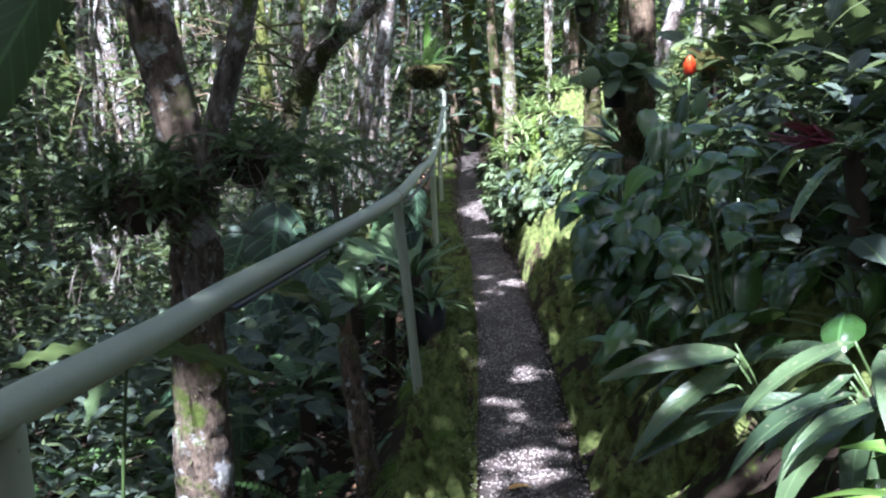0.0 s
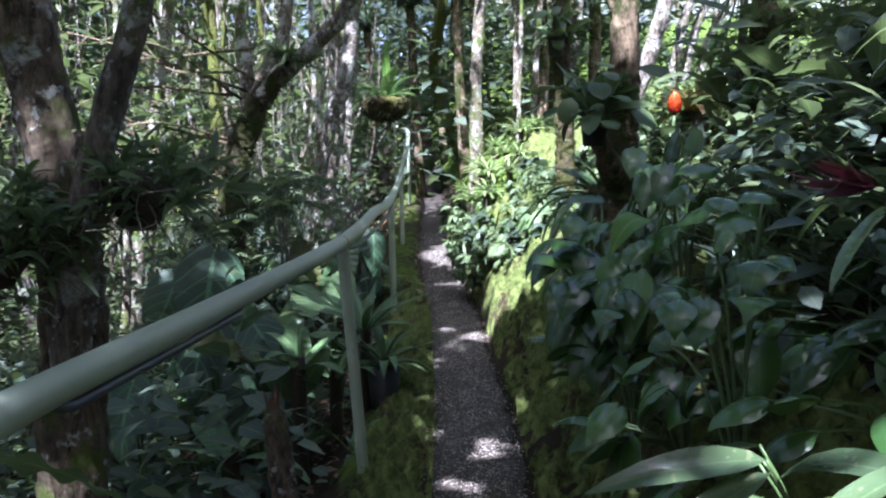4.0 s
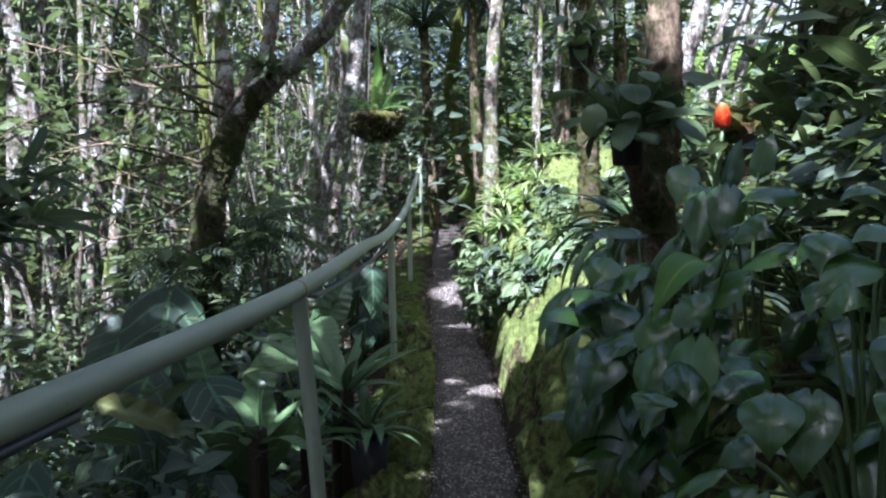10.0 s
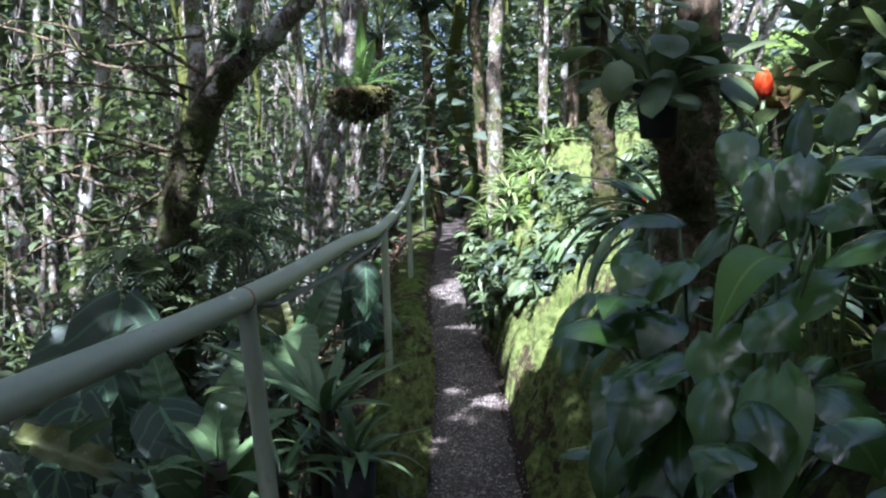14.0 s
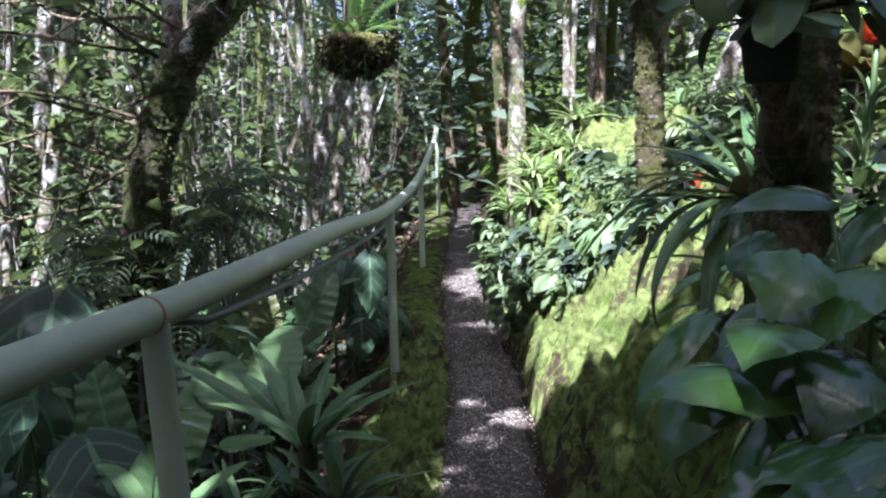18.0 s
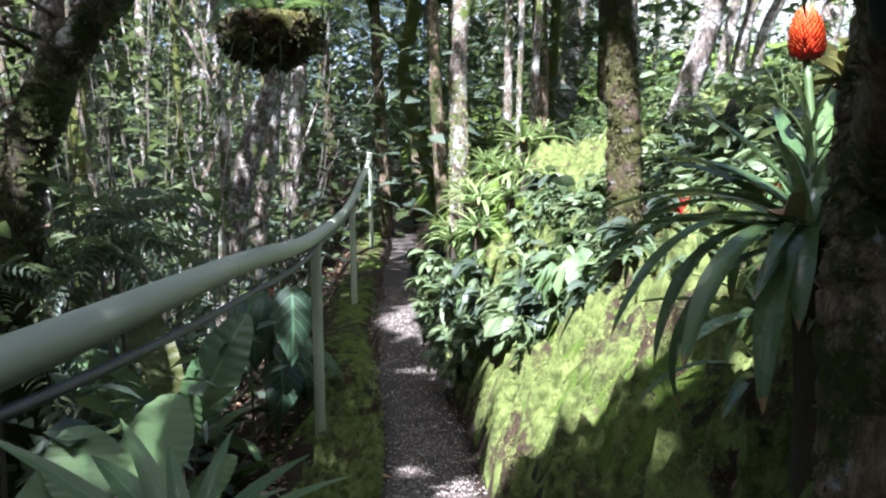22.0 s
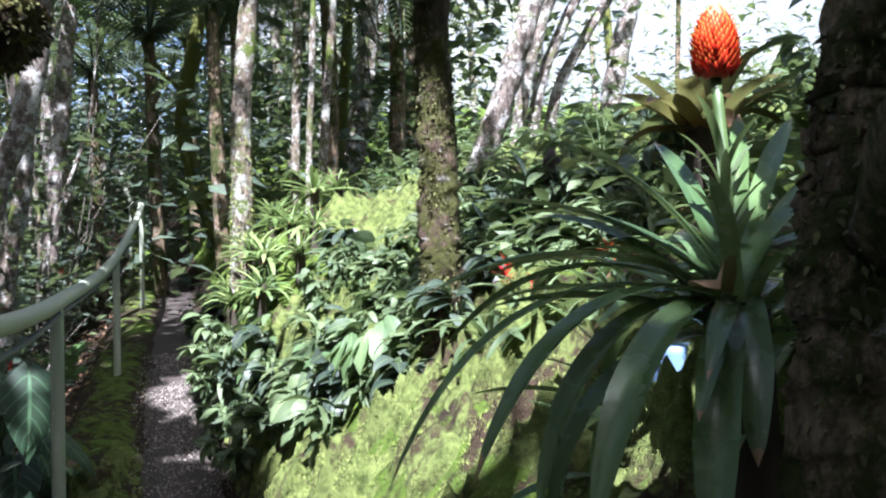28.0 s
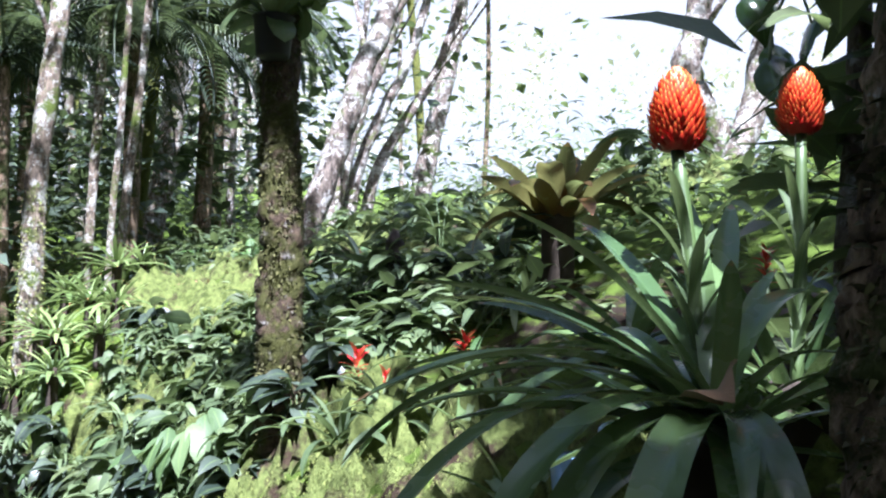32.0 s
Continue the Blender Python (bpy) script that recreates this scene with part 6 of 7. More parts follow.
# potted epiphyte on the dark limb, and one on the mossy tree
def potted(place, leaves, seed, label, spread=0.13):
    g = np.random.default_rng(seed)
    ob = thing("potted_plant", label, "potted plant", place)
    pg = Geo()
    add_tube(pg, [(0, 0, -0.06), (0, 0, -0.055), (0, 0, 0.05), (0, 0, 0.055), (0, 0, 0.056), (0, 0, 0.045)], [0.042, 0.047, 0.057, 0.062, 0.057, 0.053], 18)
    part("pot", pg, M_PLASTIC, ob, "black plastic pot")
    for i in range(leaves // 2):
        az = i * 2.4
        leaf_part(ob, EPIPHYTES[i % 3], (0.03 * math.cos(az), 0.03 * math.sin(az), 0.05), az, g.uniform(0.25, 1.3), g.normal(0, 0.3), g.uniform(0.75, 1.2))
    for i in range(leaves):
        az = i * 2.4
        p = (spread * g.random() * math.cos(az), spread * g.random() * math.sin(az), 0.06 + g.uniform(-0.03, 0.2))
        stalk(ob, [(0, 0, 0.04), (p[0] * 0.5, p[1] * 0.5, p[2] * 0.7 + 0.02), p], 0.003, 0.002)
        leaf_part(ob, OVALS[g.integers(2)], p, az + g.normal(0, 0.3), g.uniform(-0.9, 0.3), g.normal(0, 0.3), g.uniform(0.8, 1.45))
    return ob


potted((1.01, 5.74, 1.31), 40, 150, "black pot with round-leaved epiphyte on a dark limb", 0.2)
potted((1.13, 8.22, 1.93), 22, 151, "black pot with leafy epiphyte on the mossy tree")

# climbing aroid on the dark trunk
climber = thing("climbing_aroid", "climbing aroid with dark hanging heart leaves on a trunk", "plant", (2.0, 6.6, 1.2))
for i in range(10):
    p = (-0.16 + 0.035 * (i % 5), -0.15 + 0.02 * (i % 3), -0.1 + 0.075 * i)
    stalk(climber, [(0, 0.08, p[2] - 0.08), (p[0] * 0.6, p[1] * 0.5, p[2]), p], 0.005, 0.003)
    leaf_part(climber, HEARTS[i % 4], p, 3.6 + 0.8 * math.sin(i * 2.1), -0.9, 0.2 * math.sin(i), 0.85)
near_climber = thing("climbing_aroid", "climbing aroid with broad dark leaves hanging from above", "plant", (1.86, 7.1, 1.62))
for i in range(4):
    p = (0.02 + 0.06 * (i % 3), 0.05 * (i % 2), 0.05 * i + 0.06)
    stalk(near_climber, [(0.1, -0.2, 0.5), (p[0] * 0.6 + 0.04, p[1], p[2] + 0.12), p], 0.005, 0.003)
    leaf_part(near_climber, HEARTS[i % 4], p, 4.2 + 0.9 * math.sin(i * 2.3), -1.0, 0.5, 0.62)

# a climber that leans in high over the front of the bank
lean_in = thing("climbing_aroid", "climbing aroid with long leaves leaning over the bank", "plant", (1.62, 3.7, on_land(1.62, 3.7)))
hz = on_land(1.62, 3.7)
stalk(lean_in, [(0, 0, -0.03), (0.03, 0, 0.5), (-0.05, -0.05, 0.9), (-0.1, -0.1, 1.46 - hz)], 0.014, 0.008)
for k, (dx, dz, az, el, s) in enumerate(((-0.1, 1.44 - hz, 3.2, 0.05, 0.95), (-0.06, 1.36 - hz, 3.9, -0.5, 0.8), (-0.08, 1.3 - hz, 2.3, -0.3, 0.8), (0.0, 1.2 - hz, 4.6, -0.7, 0.9), (0.0, 1.1 - hz, 3.4, -0.6, 0.85), (0.02, 1.0 - hz, 5.2, -0.6, 0.8))):
    leaf_part(lean_in, LONGS[k % 3] if k < 3 else HEARTS[k % 4], (dx, -0.08, dz), az, el, 0.3, s)

# ---- the lower side of the path ----
def clump(place, count, radius, meshes, size, seed, label, owner=None):
    """Epiphytic orchid clump: a mossy root ball with many strap leaves."""
    g = np.random.default_rng(seed)
    ob = thing("orchid_clump", label, "plant", place, "orchid clumps on the forked tree")
    rg = Geo()
    add_tube(rg, [(0, 0, -radius * 0.6), (0, 0, -radius * 0.3), (0, 0, 0.0), (0, 0, radius * 0.25)], [radius * 0.15, radius * 0.36, radius * 0.36, radius * 0.15], 10, 0.15, seed)
    part("root_ball", rg, M_ROOT, ob, "brown mossy root ball")
    lg = Geo()
    for _ in range(count // 12):
        c = g.normal(0, 0.42, 3) * radius * np.array([1.15, 0.8, 0.6])
        out = math.atan2(c[1], c[0])
        for _ in range(12):
            put(lg, meshes[g.integers(len(meshes))], c + g.normal(0, 0.008, 3), out + g.normal(0, 1.1), g.uniform(-0.5, 1.0), g.normal(0, 0.5), g.uniform(*size))
    tagged(part("foliage", lg, M_LEAF_BED, ob), kind="stuff")
    for _ in range(26):
        az = g.uniform(0, 6.28)
        e = np.array([math.cos(az), math.sin(az), g.uniform(-1.0, 0.0)]) * radius * g.uniform(0.9, 1.6)
        rg = Geo()
        line = smooth_line([(0, 0, 0), tuple(e * 0.6 + g.normal(0, 0.03, 3)), tuple(e + g.normal(0, 0.03, 3))], 4)
        add_tube(rg, line, 0.0018, 4)
        part("aerial_root", rg, M_TWIG, ob)
    return ob


ORCHID = [blade(1.0, 0.16, "strap", 0.2, 0.8, 0.3, 5), blade(1.0, 0.2, "lance", 0.2, 1.2, 0.3, 5), blade(1.0, 0.13, "strap", 0.1, 0.4, 0.3, 4)]
clump((-0.57, 3.72, 1.08), 900, 0.21, ORCHID, (0.05, 0.1), 160, "large clump of epiphytic orchids on the forked tree")
clump((-0.29, 3.84, 1.16), 560, 0.16, ORCHID, (0.05, 0.1), 161, "clump of epiphytic orchids on the forked tree")
clump((-0.62, 8.1, 1.9), 160, 0.12, ORCHID, (0.07, 0.16), 162, "clump of epiphytes in the mossy fork")

LILIES = leaf_set("leaf", M_LEAF_CRINKLE, 0.42, 0.066, "lance", [(0.1, 0.8, 0.3, 0.01, 0), (0.1, 1.3, 0.3, 0.01, 0), (0.1, 0.4, 0.35, 0.01, 0)], 12, 2)

# broken stump beside the rail
stump = Geo()
add_tube(stump, smooth_line([(-0.09, 4.6, -0.4), (-0.1, 4.6, -0.1), (-0.125, 4.6, 0.2), (-0.145, 4.6, 0.4), (-0.15, 4.6, 0.46)], 6), np.interp(np.linspace(0, 1, 25), [0, 0.4, 0.8, 1], [0.052, 0.044, 0.036, 0.026]), 14, 0.1, 3)
st = thing("tree_stump", "broken rotten wooden stump with a jagged top", "stump", (0, 0, 0))
part("trunk", stump, M_BARK_BROWN, st)
for i in range(9):
    a = i * 0.7
    sp = Geo()
    put(sp, blade(0.06 + 0.02 * (i % 3), 0.02, "sword", 1.4, 0.1, 0.3, 3), (-0.15 + 0.02 * math.cos(a), 4.6 + 0.02 * math.sin(a), 0.44), a, 0.1)
    part("splinter", sp, M_WOOD, st)

# big crinkled ferns, strap-leaved lilies, dark veined leaves
for i, (x, y, z, n, s) in enumerate([(-0.3, 6.05, 0.3, 6, 0.7), (-0.62, 9.3, -0.05, 8, 1.0), (-0.45, 5.3, 0.1, 7, 0.8), (-0.75, 7.0, -0.05, 7, 1.0)]):
    z = max(z, on_land(x, y) + 0.03)
    ob = rosette("birds_nest_fern", "bird's-nest fern with broad crinkled leaves", "fern", (x, y, z), CRINKLES, n, (0.75 * s, 1.1 * s), (0.35, 1.35), 170 + i, "crinkled ferns", 0.02)
    stalk(ob, [(0, 0, on_land(x, y) - z - 0.05), (0, 0, -0.03), (0, 0, 0.02)], 0.04, 0.035, M_ROOT, "root_stock")
for i, (x, y, n, s) in enumerate([(0.0, 6.75, 15, 0.75), (0.03, 7.0, 12, 0.7), (-0.12, 6.9, 10, 0.8), (-0.02, 5.65, 9, 0.6), (-0.1, 9.7, 10, 0.6), (-0.12, 4.95, 9, 0.5)]):
    ob = rosette("lily", "tuft of arching strap leaves beside the path", "plant", (x, y, on_land(x, y) + 0.02), STRAPS if i != 1 else LONGS, n, (0.6 * s, 1.0 * s), (0.2, 1.3), 180 + i, "strap-leaved tufts")
for i, (x, y, z) in enumerate([(-0.66, 6.05, 0.55), (-0.55, 6.4, 0.45), (-0.8, 6.6, 0.5), (-0.32, 9.55, 0.62), (-0.42, 9.9, 0.6), (-0.95, 8.9, 0.5), (-0.8, 5.4, 0.4), (-1.0, 9.6, 0.55), (-0.5, 10.6, 0.6)]):
    ob = thing("veined_aroid", "aroid with large dark leaves and pale veins", "plant", (x, y, on_land(x, y)), "veined aroids")
    g = np.random.default_rng(190 + i)
    zz = z - on_land(x, y)
    for k in range(4):
        az = 4.7 + g.normal(0, 1.0)
        p = (0.14 * math.cos(az) * k * 0.5, 0.12 * math.sin(az), zz * (1 - 0.14 * k))
        stalk(ob, [(0, 0, -0.02), (p[0] * 0.4, p[1] * 0.4, p[2] * 0.75), p], 0.008, 0.005)
        leaf_part(ob, VEINS[k % 2], p, az, g.uniform(-1.1, -0.5), g.normal(0, 0.25), g.uniform(0.6, 0.95) * (1.35 if i < 3 else 1.0))

# single broad leaves that stand out beside the path
front = thing("birds_nest_fern", "bird's-nest fern with tall broad crinkled leaves", "fern", (-0.48, 8.34, on_land(-0.48, 8.34)), "crinkled ferns")
for b0, t0, w0, mat in (((-0.453, 8.300, 0.237), (-0.250, 8.450, 0.660), 0.2, M_LEAF_CRINKLE), ((-0.53, 8.32, 0.26), (-0.638, 8.400, 0.711), 0.19, M_LEAF_MOTTLED), ((-0.55, 8.28, 0.22), (-0.86, 8.2, 0.58), 0.19, M_LEAF_CRINKLE), ((-0.46, 8.3, 0.2), (-0.36, 8.05, 0.42), 0.15, M_LEAF_CRINKLE), ((-0.5, 8.3, 0.2), (-0.62, 7.95, 0.36), 0.17, M_LEAF_CRINKLE)):
    arc_leaf(front, b0, t0, 0.04, w0, "oval", mat, 66, 6, 0.1, 0.016, 11, 0.0, facing=(0.1, -0.9, 0.4))
stalk(front, [(0, 0, -0.04), (0.0, 0, 0.1), (-0.02, 0, 0.26 - on_land(-0.48, 8.34))], 0.03, 0.03, M_ROOT, "root_stock")
mid_fern = thing("birds_nest_fern", "bird's-nest fern with long wavy dark leaves", "fern", (-0.55, 6.72, on_land(-0.55, 6.72)), "crinkled ferns")
for b0, t0, w0 in (((-0.592, 6.700, 0.087), (-0.741, 6.800, 0.608), 0.165), ((-0.56, 6.75, 0.08), (-0.42, 7.0, 0.5), 0.15), ((-0.6, 6.7, 0.08), (-1.0, 6.9, 0.4), 0.16)):
    arc_leaf(mid_fern, b0, t0, 0.05, w0, "oval", M_LEAF_CRINKLE, 66, 6, 0.1, 0.024, 11, 0.0, facing=(0.3, -0.9, 0.4))
stalk(mid_fern, [(0, 0, -0.04), (0.0, 0, 0.05), (-0.02, 0, 0.12 - on_land(-0.55, 6.72))], 0.03, 0.03, M_ROOT, "root_stock")
near_fern = thing("birds_nest_fern", "small bird's-nest fern with yellow-green leaves", "fern", (-0.34, 6.16, on_land(-0.34, 6.16)), "crinkled ferns")
for b0, t0, w0, mat in (((-0.337, 6.150, 0.200), (-0.318, 6.200, 0.484), 0.15, M_LEAF_CRINKLE), ((-0.34, 6.16, 0.12), (-0.5, 6.05, 0.34), 0.11, M_LEAF_CRINKLE), ((-0.33, 6.18, 0.12), (-0.16, 6.1, 0.36), 0.1, M_LEAF_PALE)):
    arc_leaf(near_fern, b0, t0, 0.03, w0, "oval", mat, 40, 6, 0.1, 0.02, 8, 0.0, facing=(0.2, -0.9, 0.4))
stalk(near_fern, [(0, 0, -0.04), (0.0, 0, 0.05), (0, 0, 0.2 - on_land(-0.34, 6.16))], 0.02, 0.02, M_ROOT, "root_stock")
for b0, t0, w0, x, y in (((-0.836, 6.800, 0.741), (-0.899, 6.600, 0.199), 0.36, -0.84, 6.95), ((-1.05, 6.9, 0.62), (-1.2, 6.75, 0.25), 0.26, -1.05, 7.1), ((-0.19, 9.3, 0.66), (-0.19, 9.22, 0.32), 0.2, -0.22, 9.5), ((-0.33, 9.32, 0.63), (-0.36, 9.25, 0.46), 0.09, -0.3, 9.5), ((-0.46, 9.4, 0.62), (-0.49, 9.3, 0.44), 0.09, -0.44, 9.6)):
    ob = thing("veined_aroid", "aroid with a hanging dark leaf and pale veins", "plant", (x, y, on_land(x, y)), "veined aroids")
    q = np.array(b0) - np.array(ob.location)
    stalk(ob, [(0, 0, -0.03), (q[0] * 0.3, q[1] * 0.2, q[2] * 0.7), tuple(q)], 0.008, 0.005)
    arc_leaf(ob, b0, t0, 0.03, w0, "heart", M_LEAF_VEIN, 16, 6, 0.06, 0.01, 3, 0.4, facing=(0.3, -0.9, 0.4))
withered = thing("fallen_leaf", "large curled yellow-brown dead leaf on the slope", "leaf", (-0.6, 5.75, on_land(-0.6, 5.75)), "fallen leaves")
arc_leaf(withered, (-0.803, 5.800, 0.485), (-0.421, 5.700, 0.376), 0.03, 0.1, "oval", M_LEAF_MOTTLED, 30, 6, 0.7, 0.12, 5, 0.0, facing=(0.3, -0.8, 0.6))
wide = leaf_mesh("leaf", blade(0.24, 0.2, "oval", 0.1, 0.4, 0.08, 48, 0.012, 9, 0.2, 6), M_LEAF_CRINKLE)
broad = thing("broad_leaf_plant", "plant with wide ribbed leaves beside the path", "plant", (-0.22, 6.9, on_land(-0.22, 6.9)), "broad-leaved plants")
zb0 = on_land(-0.22, 6.9)
for dx, dz, az, el, s in ((0.0, 0.42 - zb0, 1.2, 1.1, 1.0), (-0.13, 0.38 - zb0, 2.0, 0.9, 0.95), (0.09, 0.34 - zb0, 0.6, 0.9, 0.8), (-0.02, 0.3 - zb0, 4.4, 0.1, 0.8)):
    stalk(broad, [(0, 0, -0.02), (dx / 2, 0, dz * 0.6), (dx, 0, dz)], 0.008, 0.006)
    leaf_part(broad, wide, (dx, 0, dz), az, el, 0.0, s)
# lilies that grow in and beside the black pot
for i, (x, y, z, n, sz) in enumerate([(0.06, 6.5, 0.22, 20, 0.8), (-0.08, 6.6, 0.2, 14, 0.75), (-0.16, 6.3, 0.2, 12, 0.8)]):
    ob = rosette("lily", "tuft of broad arching strap leaves at the path's edge", "plant", (x, y, z), LILIES, n, (0.7 * sz, 1.05 * sz), (0.25, 1.3), 186 + i, "strap-leaved tufts")
    stalk(ob, [(0, 0, min(on_land(x, y) - z - 0.02, -0.06)), (0, 0, -0.05), (0, 0, 0.02)], 0.03, 0.03, M_ROOT, "root_stock")

lily = thing("lily", "large tuft of long arching strap leaves at the path's edge", "plant", (-0.03, 6.55, 0.34), "strap-leaved tufts")
for t0, w0 in [((-0.52, 6.70, 0.61), 0.045), ((0.30, 6.50, 0.55), 0.035), ((0.21, 6.55, 0.58), 0.050), ((-0.29, 6.75, 0.54), 0.070), ((0.14, 6.40, 0.51), 0.045), ((0.23, 6.35, 0.42), 0.040), ((-0.12, 6.75, 0.56), 0.045), ((0.02, 6.75, 0.59), 0.040), ((-0.24, 6.80, 0.61), 0.050), ((0.06, 6.30, 0.54), 0.050), ((-0.26, 6.40, 0.52), 0.045), ((0.15, 6.60, 0.50), 0.040)]:
    arc_leaf(lily, tuple(lily.location), t0, 0.04, w0, "lance", M_LEAF_CRINKLE, 14, 4, 0.25, 0.01, 4, 0.0, facing=(0, -0.45, 0.9))
stalk(lily, [(0, 0, min(-0.05, on_land(lily.location[0], lily.location[1]) - lily.location[2] - 0.02)), (0, 0, -0.03), (0, 0, 0.03)], 0.03, 0.025, M_ROOT, "root_stock")

# black pot among the lilies
bp = Geo()
add_tube(bp, [(0, 0, -0.02), (0, 0, 0.0), (0, 0, 0.2), (0, 0, 0.215), (0, 0, 0.2)], [0.06, 0.066, 0.084, 0.09, 0.08], 18)
pb = tagged(part("flower_pot", bp, M_PLASTIC), "black plastic plant pot at the path's edge", "pot")
pb.location = (0.06, 6.5, on_land(0.06, 6.5))

# leaf that hangs in from above near the start, and a pale lobed leaf under the rail
hang = thing("hanging_plant", "long broad leaf hanging from an epiphyte", "plant", (-0.1, 2.2, 1.46))
leaf_part(hang, leaf_mesh("leaf", blade(0.42, 0.075, "lance", 0.0, 0.2, 0.3, 12, 0.02), M_LEAF_CRINKLE), (0, 0, 0), 3.14, -0.95, 1.35)
leaf_part(hang, leaf_mesh("leaf", blade(0.36, 0.06, "lance", -0.5, 0.7, 0.3, 12, 0.02), M_LEAF_STRAP), (0, 0, 0), 3.0, 0.9, 0.8)
stalk(hang, [(0, 0, 0), (-0.1, 0.3, 0.5), (-0.4, 0.9, 1.2)], 0.004, 0.006, M_TWIG)
zl = on_land(-0.42, 3.12)
lob = thing("lobed_leaf_plant", "climbing plant with pale lobed leaves under the rail", "plant", (-0.42, 3.12, zl))
stalk(lob, [(0, 0, -0.03), (-0.06, 0.03, (0.77 - zl) * 0.5), (0.0, 0, 0.76 - zl)], 0.006, 0.004)
LOBED = leaf_mesh("leaf", blade(0.3, 0.1, "lance", 0.15, 0.7, 0.15, 36, 0.07, 5, 0.3, 4), M_LEAF_PALE)
for az, el, roll, s in ((3.2, 0.05, 0.5, 0.95), (0.1, -0.1, -0.6, 1.1), (4.4, -0.5, 0.2, 0.7)):
    leaf_part(lob, LOBED, (0.0, 0, 0.76 - zl), az, el, roll, s)



# ferns
def frond(length, width, pairs, el, droop, taper=1.0, leaflet=0.85, hang=0.7):
    """A pinnate frond from the origin along +x."""
    s = np.linspace(0, 1, pairs + 2)
    a = el - droop * s
    cx, cz = np.r_[0, np.cumsum(np.cos(a[1:]) * length / (pairs + 1))], np.r_[0, np.cumsum(np.sin(a[1:]) * length / (pairs + 1))]
    geo = Geo()
    add_tube(geo, np.stack([cx, 0 * cx, cz], -1), np.linspace(0.012, 0.004, pairs + 2) * length, 4)
    for i in range(1, pairs + 2):
        w = width / 2 * math.sin(math.pi * (0.12 + 0.88 * s[i]) ** 0.8) ** taper
        for side in (-1, 1):
            put(geo, blade(max(w, 0.01 * length), length / pairs * leaflet, "lance", 0.1, hang, 0.2, 3), (cx[i], 0, cz[i]), side * 1.25, 0.05 + 0.3 * a[i] * 0, 0)
    return geo


def fern(name, label, place, fronds, meshes, size, el, seed, material, category="fern", group="ferns"):
    g = np.random.default_rng(seed)
    ob = thing(name, label, category, place, group)
    for i in range(fronds):
        leaf_part(ob, meshes[i % len(meshes)], (0, 0, 0), i * 2.4 + g.normal(0, 0.2), g.uniform(*el), g.normal(0, 0.15), g.uniform(*size), "frond")
    return ob


FRONDS = [frond(0.4, 0.14, 16, 0.2, 1.0).mesh("frond", M_FERN), frond(0.4, 0.16, 15, 0.1, 1.4).mesh("frond", M_FERN)]
FEATHERS = [frond(0.38, 0.2, 13, 0.2, 1.2, 0.7, 0.7, 1.2).mesh("frond", M_LEAF), frond(0.42, 0.22, 14, 0.1, 1.6, 0.7, 0.6, 1.4).mesh("frond", M_LEAF_BLUE)]
fg = np.random.default_rng(210)
for i in range(34):
    y = fg.uniform(4.5, 14)
    x = float(path_centre(y)) - fg.uniform(0.7, 2.6)
    fern("fern", "green fern on the shaded slope", (x, y, on_land(x, y) + 0.05), 8, FRONDS, (0.6, 1.3), (0.3, 1.1), 220 + i, M_FERN)
for i, (x, y) in enumerate([(-1.75, 8.5), (-1.45, 8.75), (-2.1, 8.8), (-1.8, 9.3), (-1.3, 9.2)]):
    fern("fern", "large sunlit fern on the lower slope", (x, y, on_land(x, y) + 0.12), 10, FRONDS, (1.1, 1.6), (0.1, 0.9), 250 + i, M_FERN)
for i in range(16):
    y = fg.uniform(8.6, 14)
    x = float(path_centre(y)) + fg.uniform(1.2, 3.5)
    fern("fern", "small green fern on the mossy slope", (x, y, on_land(x, y) + 0.02), 7, FRONDS, (0.35, 0.7), (0.2, 1.0), 260 + i, M_FERN)

# shrubs with drooping feathery leaves between the trunks below the rail
for i in range(14):
    y = fg.uniform(7.4, 10.5)
    x = float(path_centre(y)) - fg.uniform(1.15, 2.3)
    h = fg.uniform(0.75, 1.5)
    shrub = fern("feathery_shrub", "shrub with drooping feathery leaves on the lower slope", (x, y, on_land(x, y) + h), 11, FEATHERS, (0.8, 1.35), (-0.35, 0.6), 270 + i, M_LEAF, "shrub", "feathery shrubs")
    stalk(shrub, [(0, 0, 0.02), (0.04, 0.02, -h / 2), (0, 0, -h - 0.05)], 0.008, 0.014, M_TWIG, "stem")

# the palm and the tree ferns over the path
PALM = [frond(2.0, 0.9, 42, 0.5, 1.6, 0.5, 0.55, 1.5).mesh("frond", M_LEAF), frond(2.0, 1.0, 40, 0.3, 2.0, 0.5, 0.55, 1.7).mesh("frond", M_LEAF_BLUE)]
for k, (x, y, h) in enumerate([(1.7, 15.4, 2.45), (3.3, 19.0, 3.4), (0.9, 19.5, 3.4), (2.5, 15.9, 2.6)]):
    palm = fern("palm", "dark palm with long drooping fronds", (x, y, on_land(x, y) + h), 24, PALM, (0.75, 1.1), (-0.15, 0.8), 280 + k, M_LEAF_BLUE, "palm", "palms")
    stalk(palm, [(0, 0, 0.1), (0.03, 0, -h / 2), (0.0, 0, -h - 0.1)], 0.07, 0.1, M_BARK_DARK, "trunk")
TREE_FERN = [frond(1.7, 0.7, 34, 0.5, 1.3, 0.6, 0.6, 1.0).mesh("frond", M_LEAF_BLUE)]
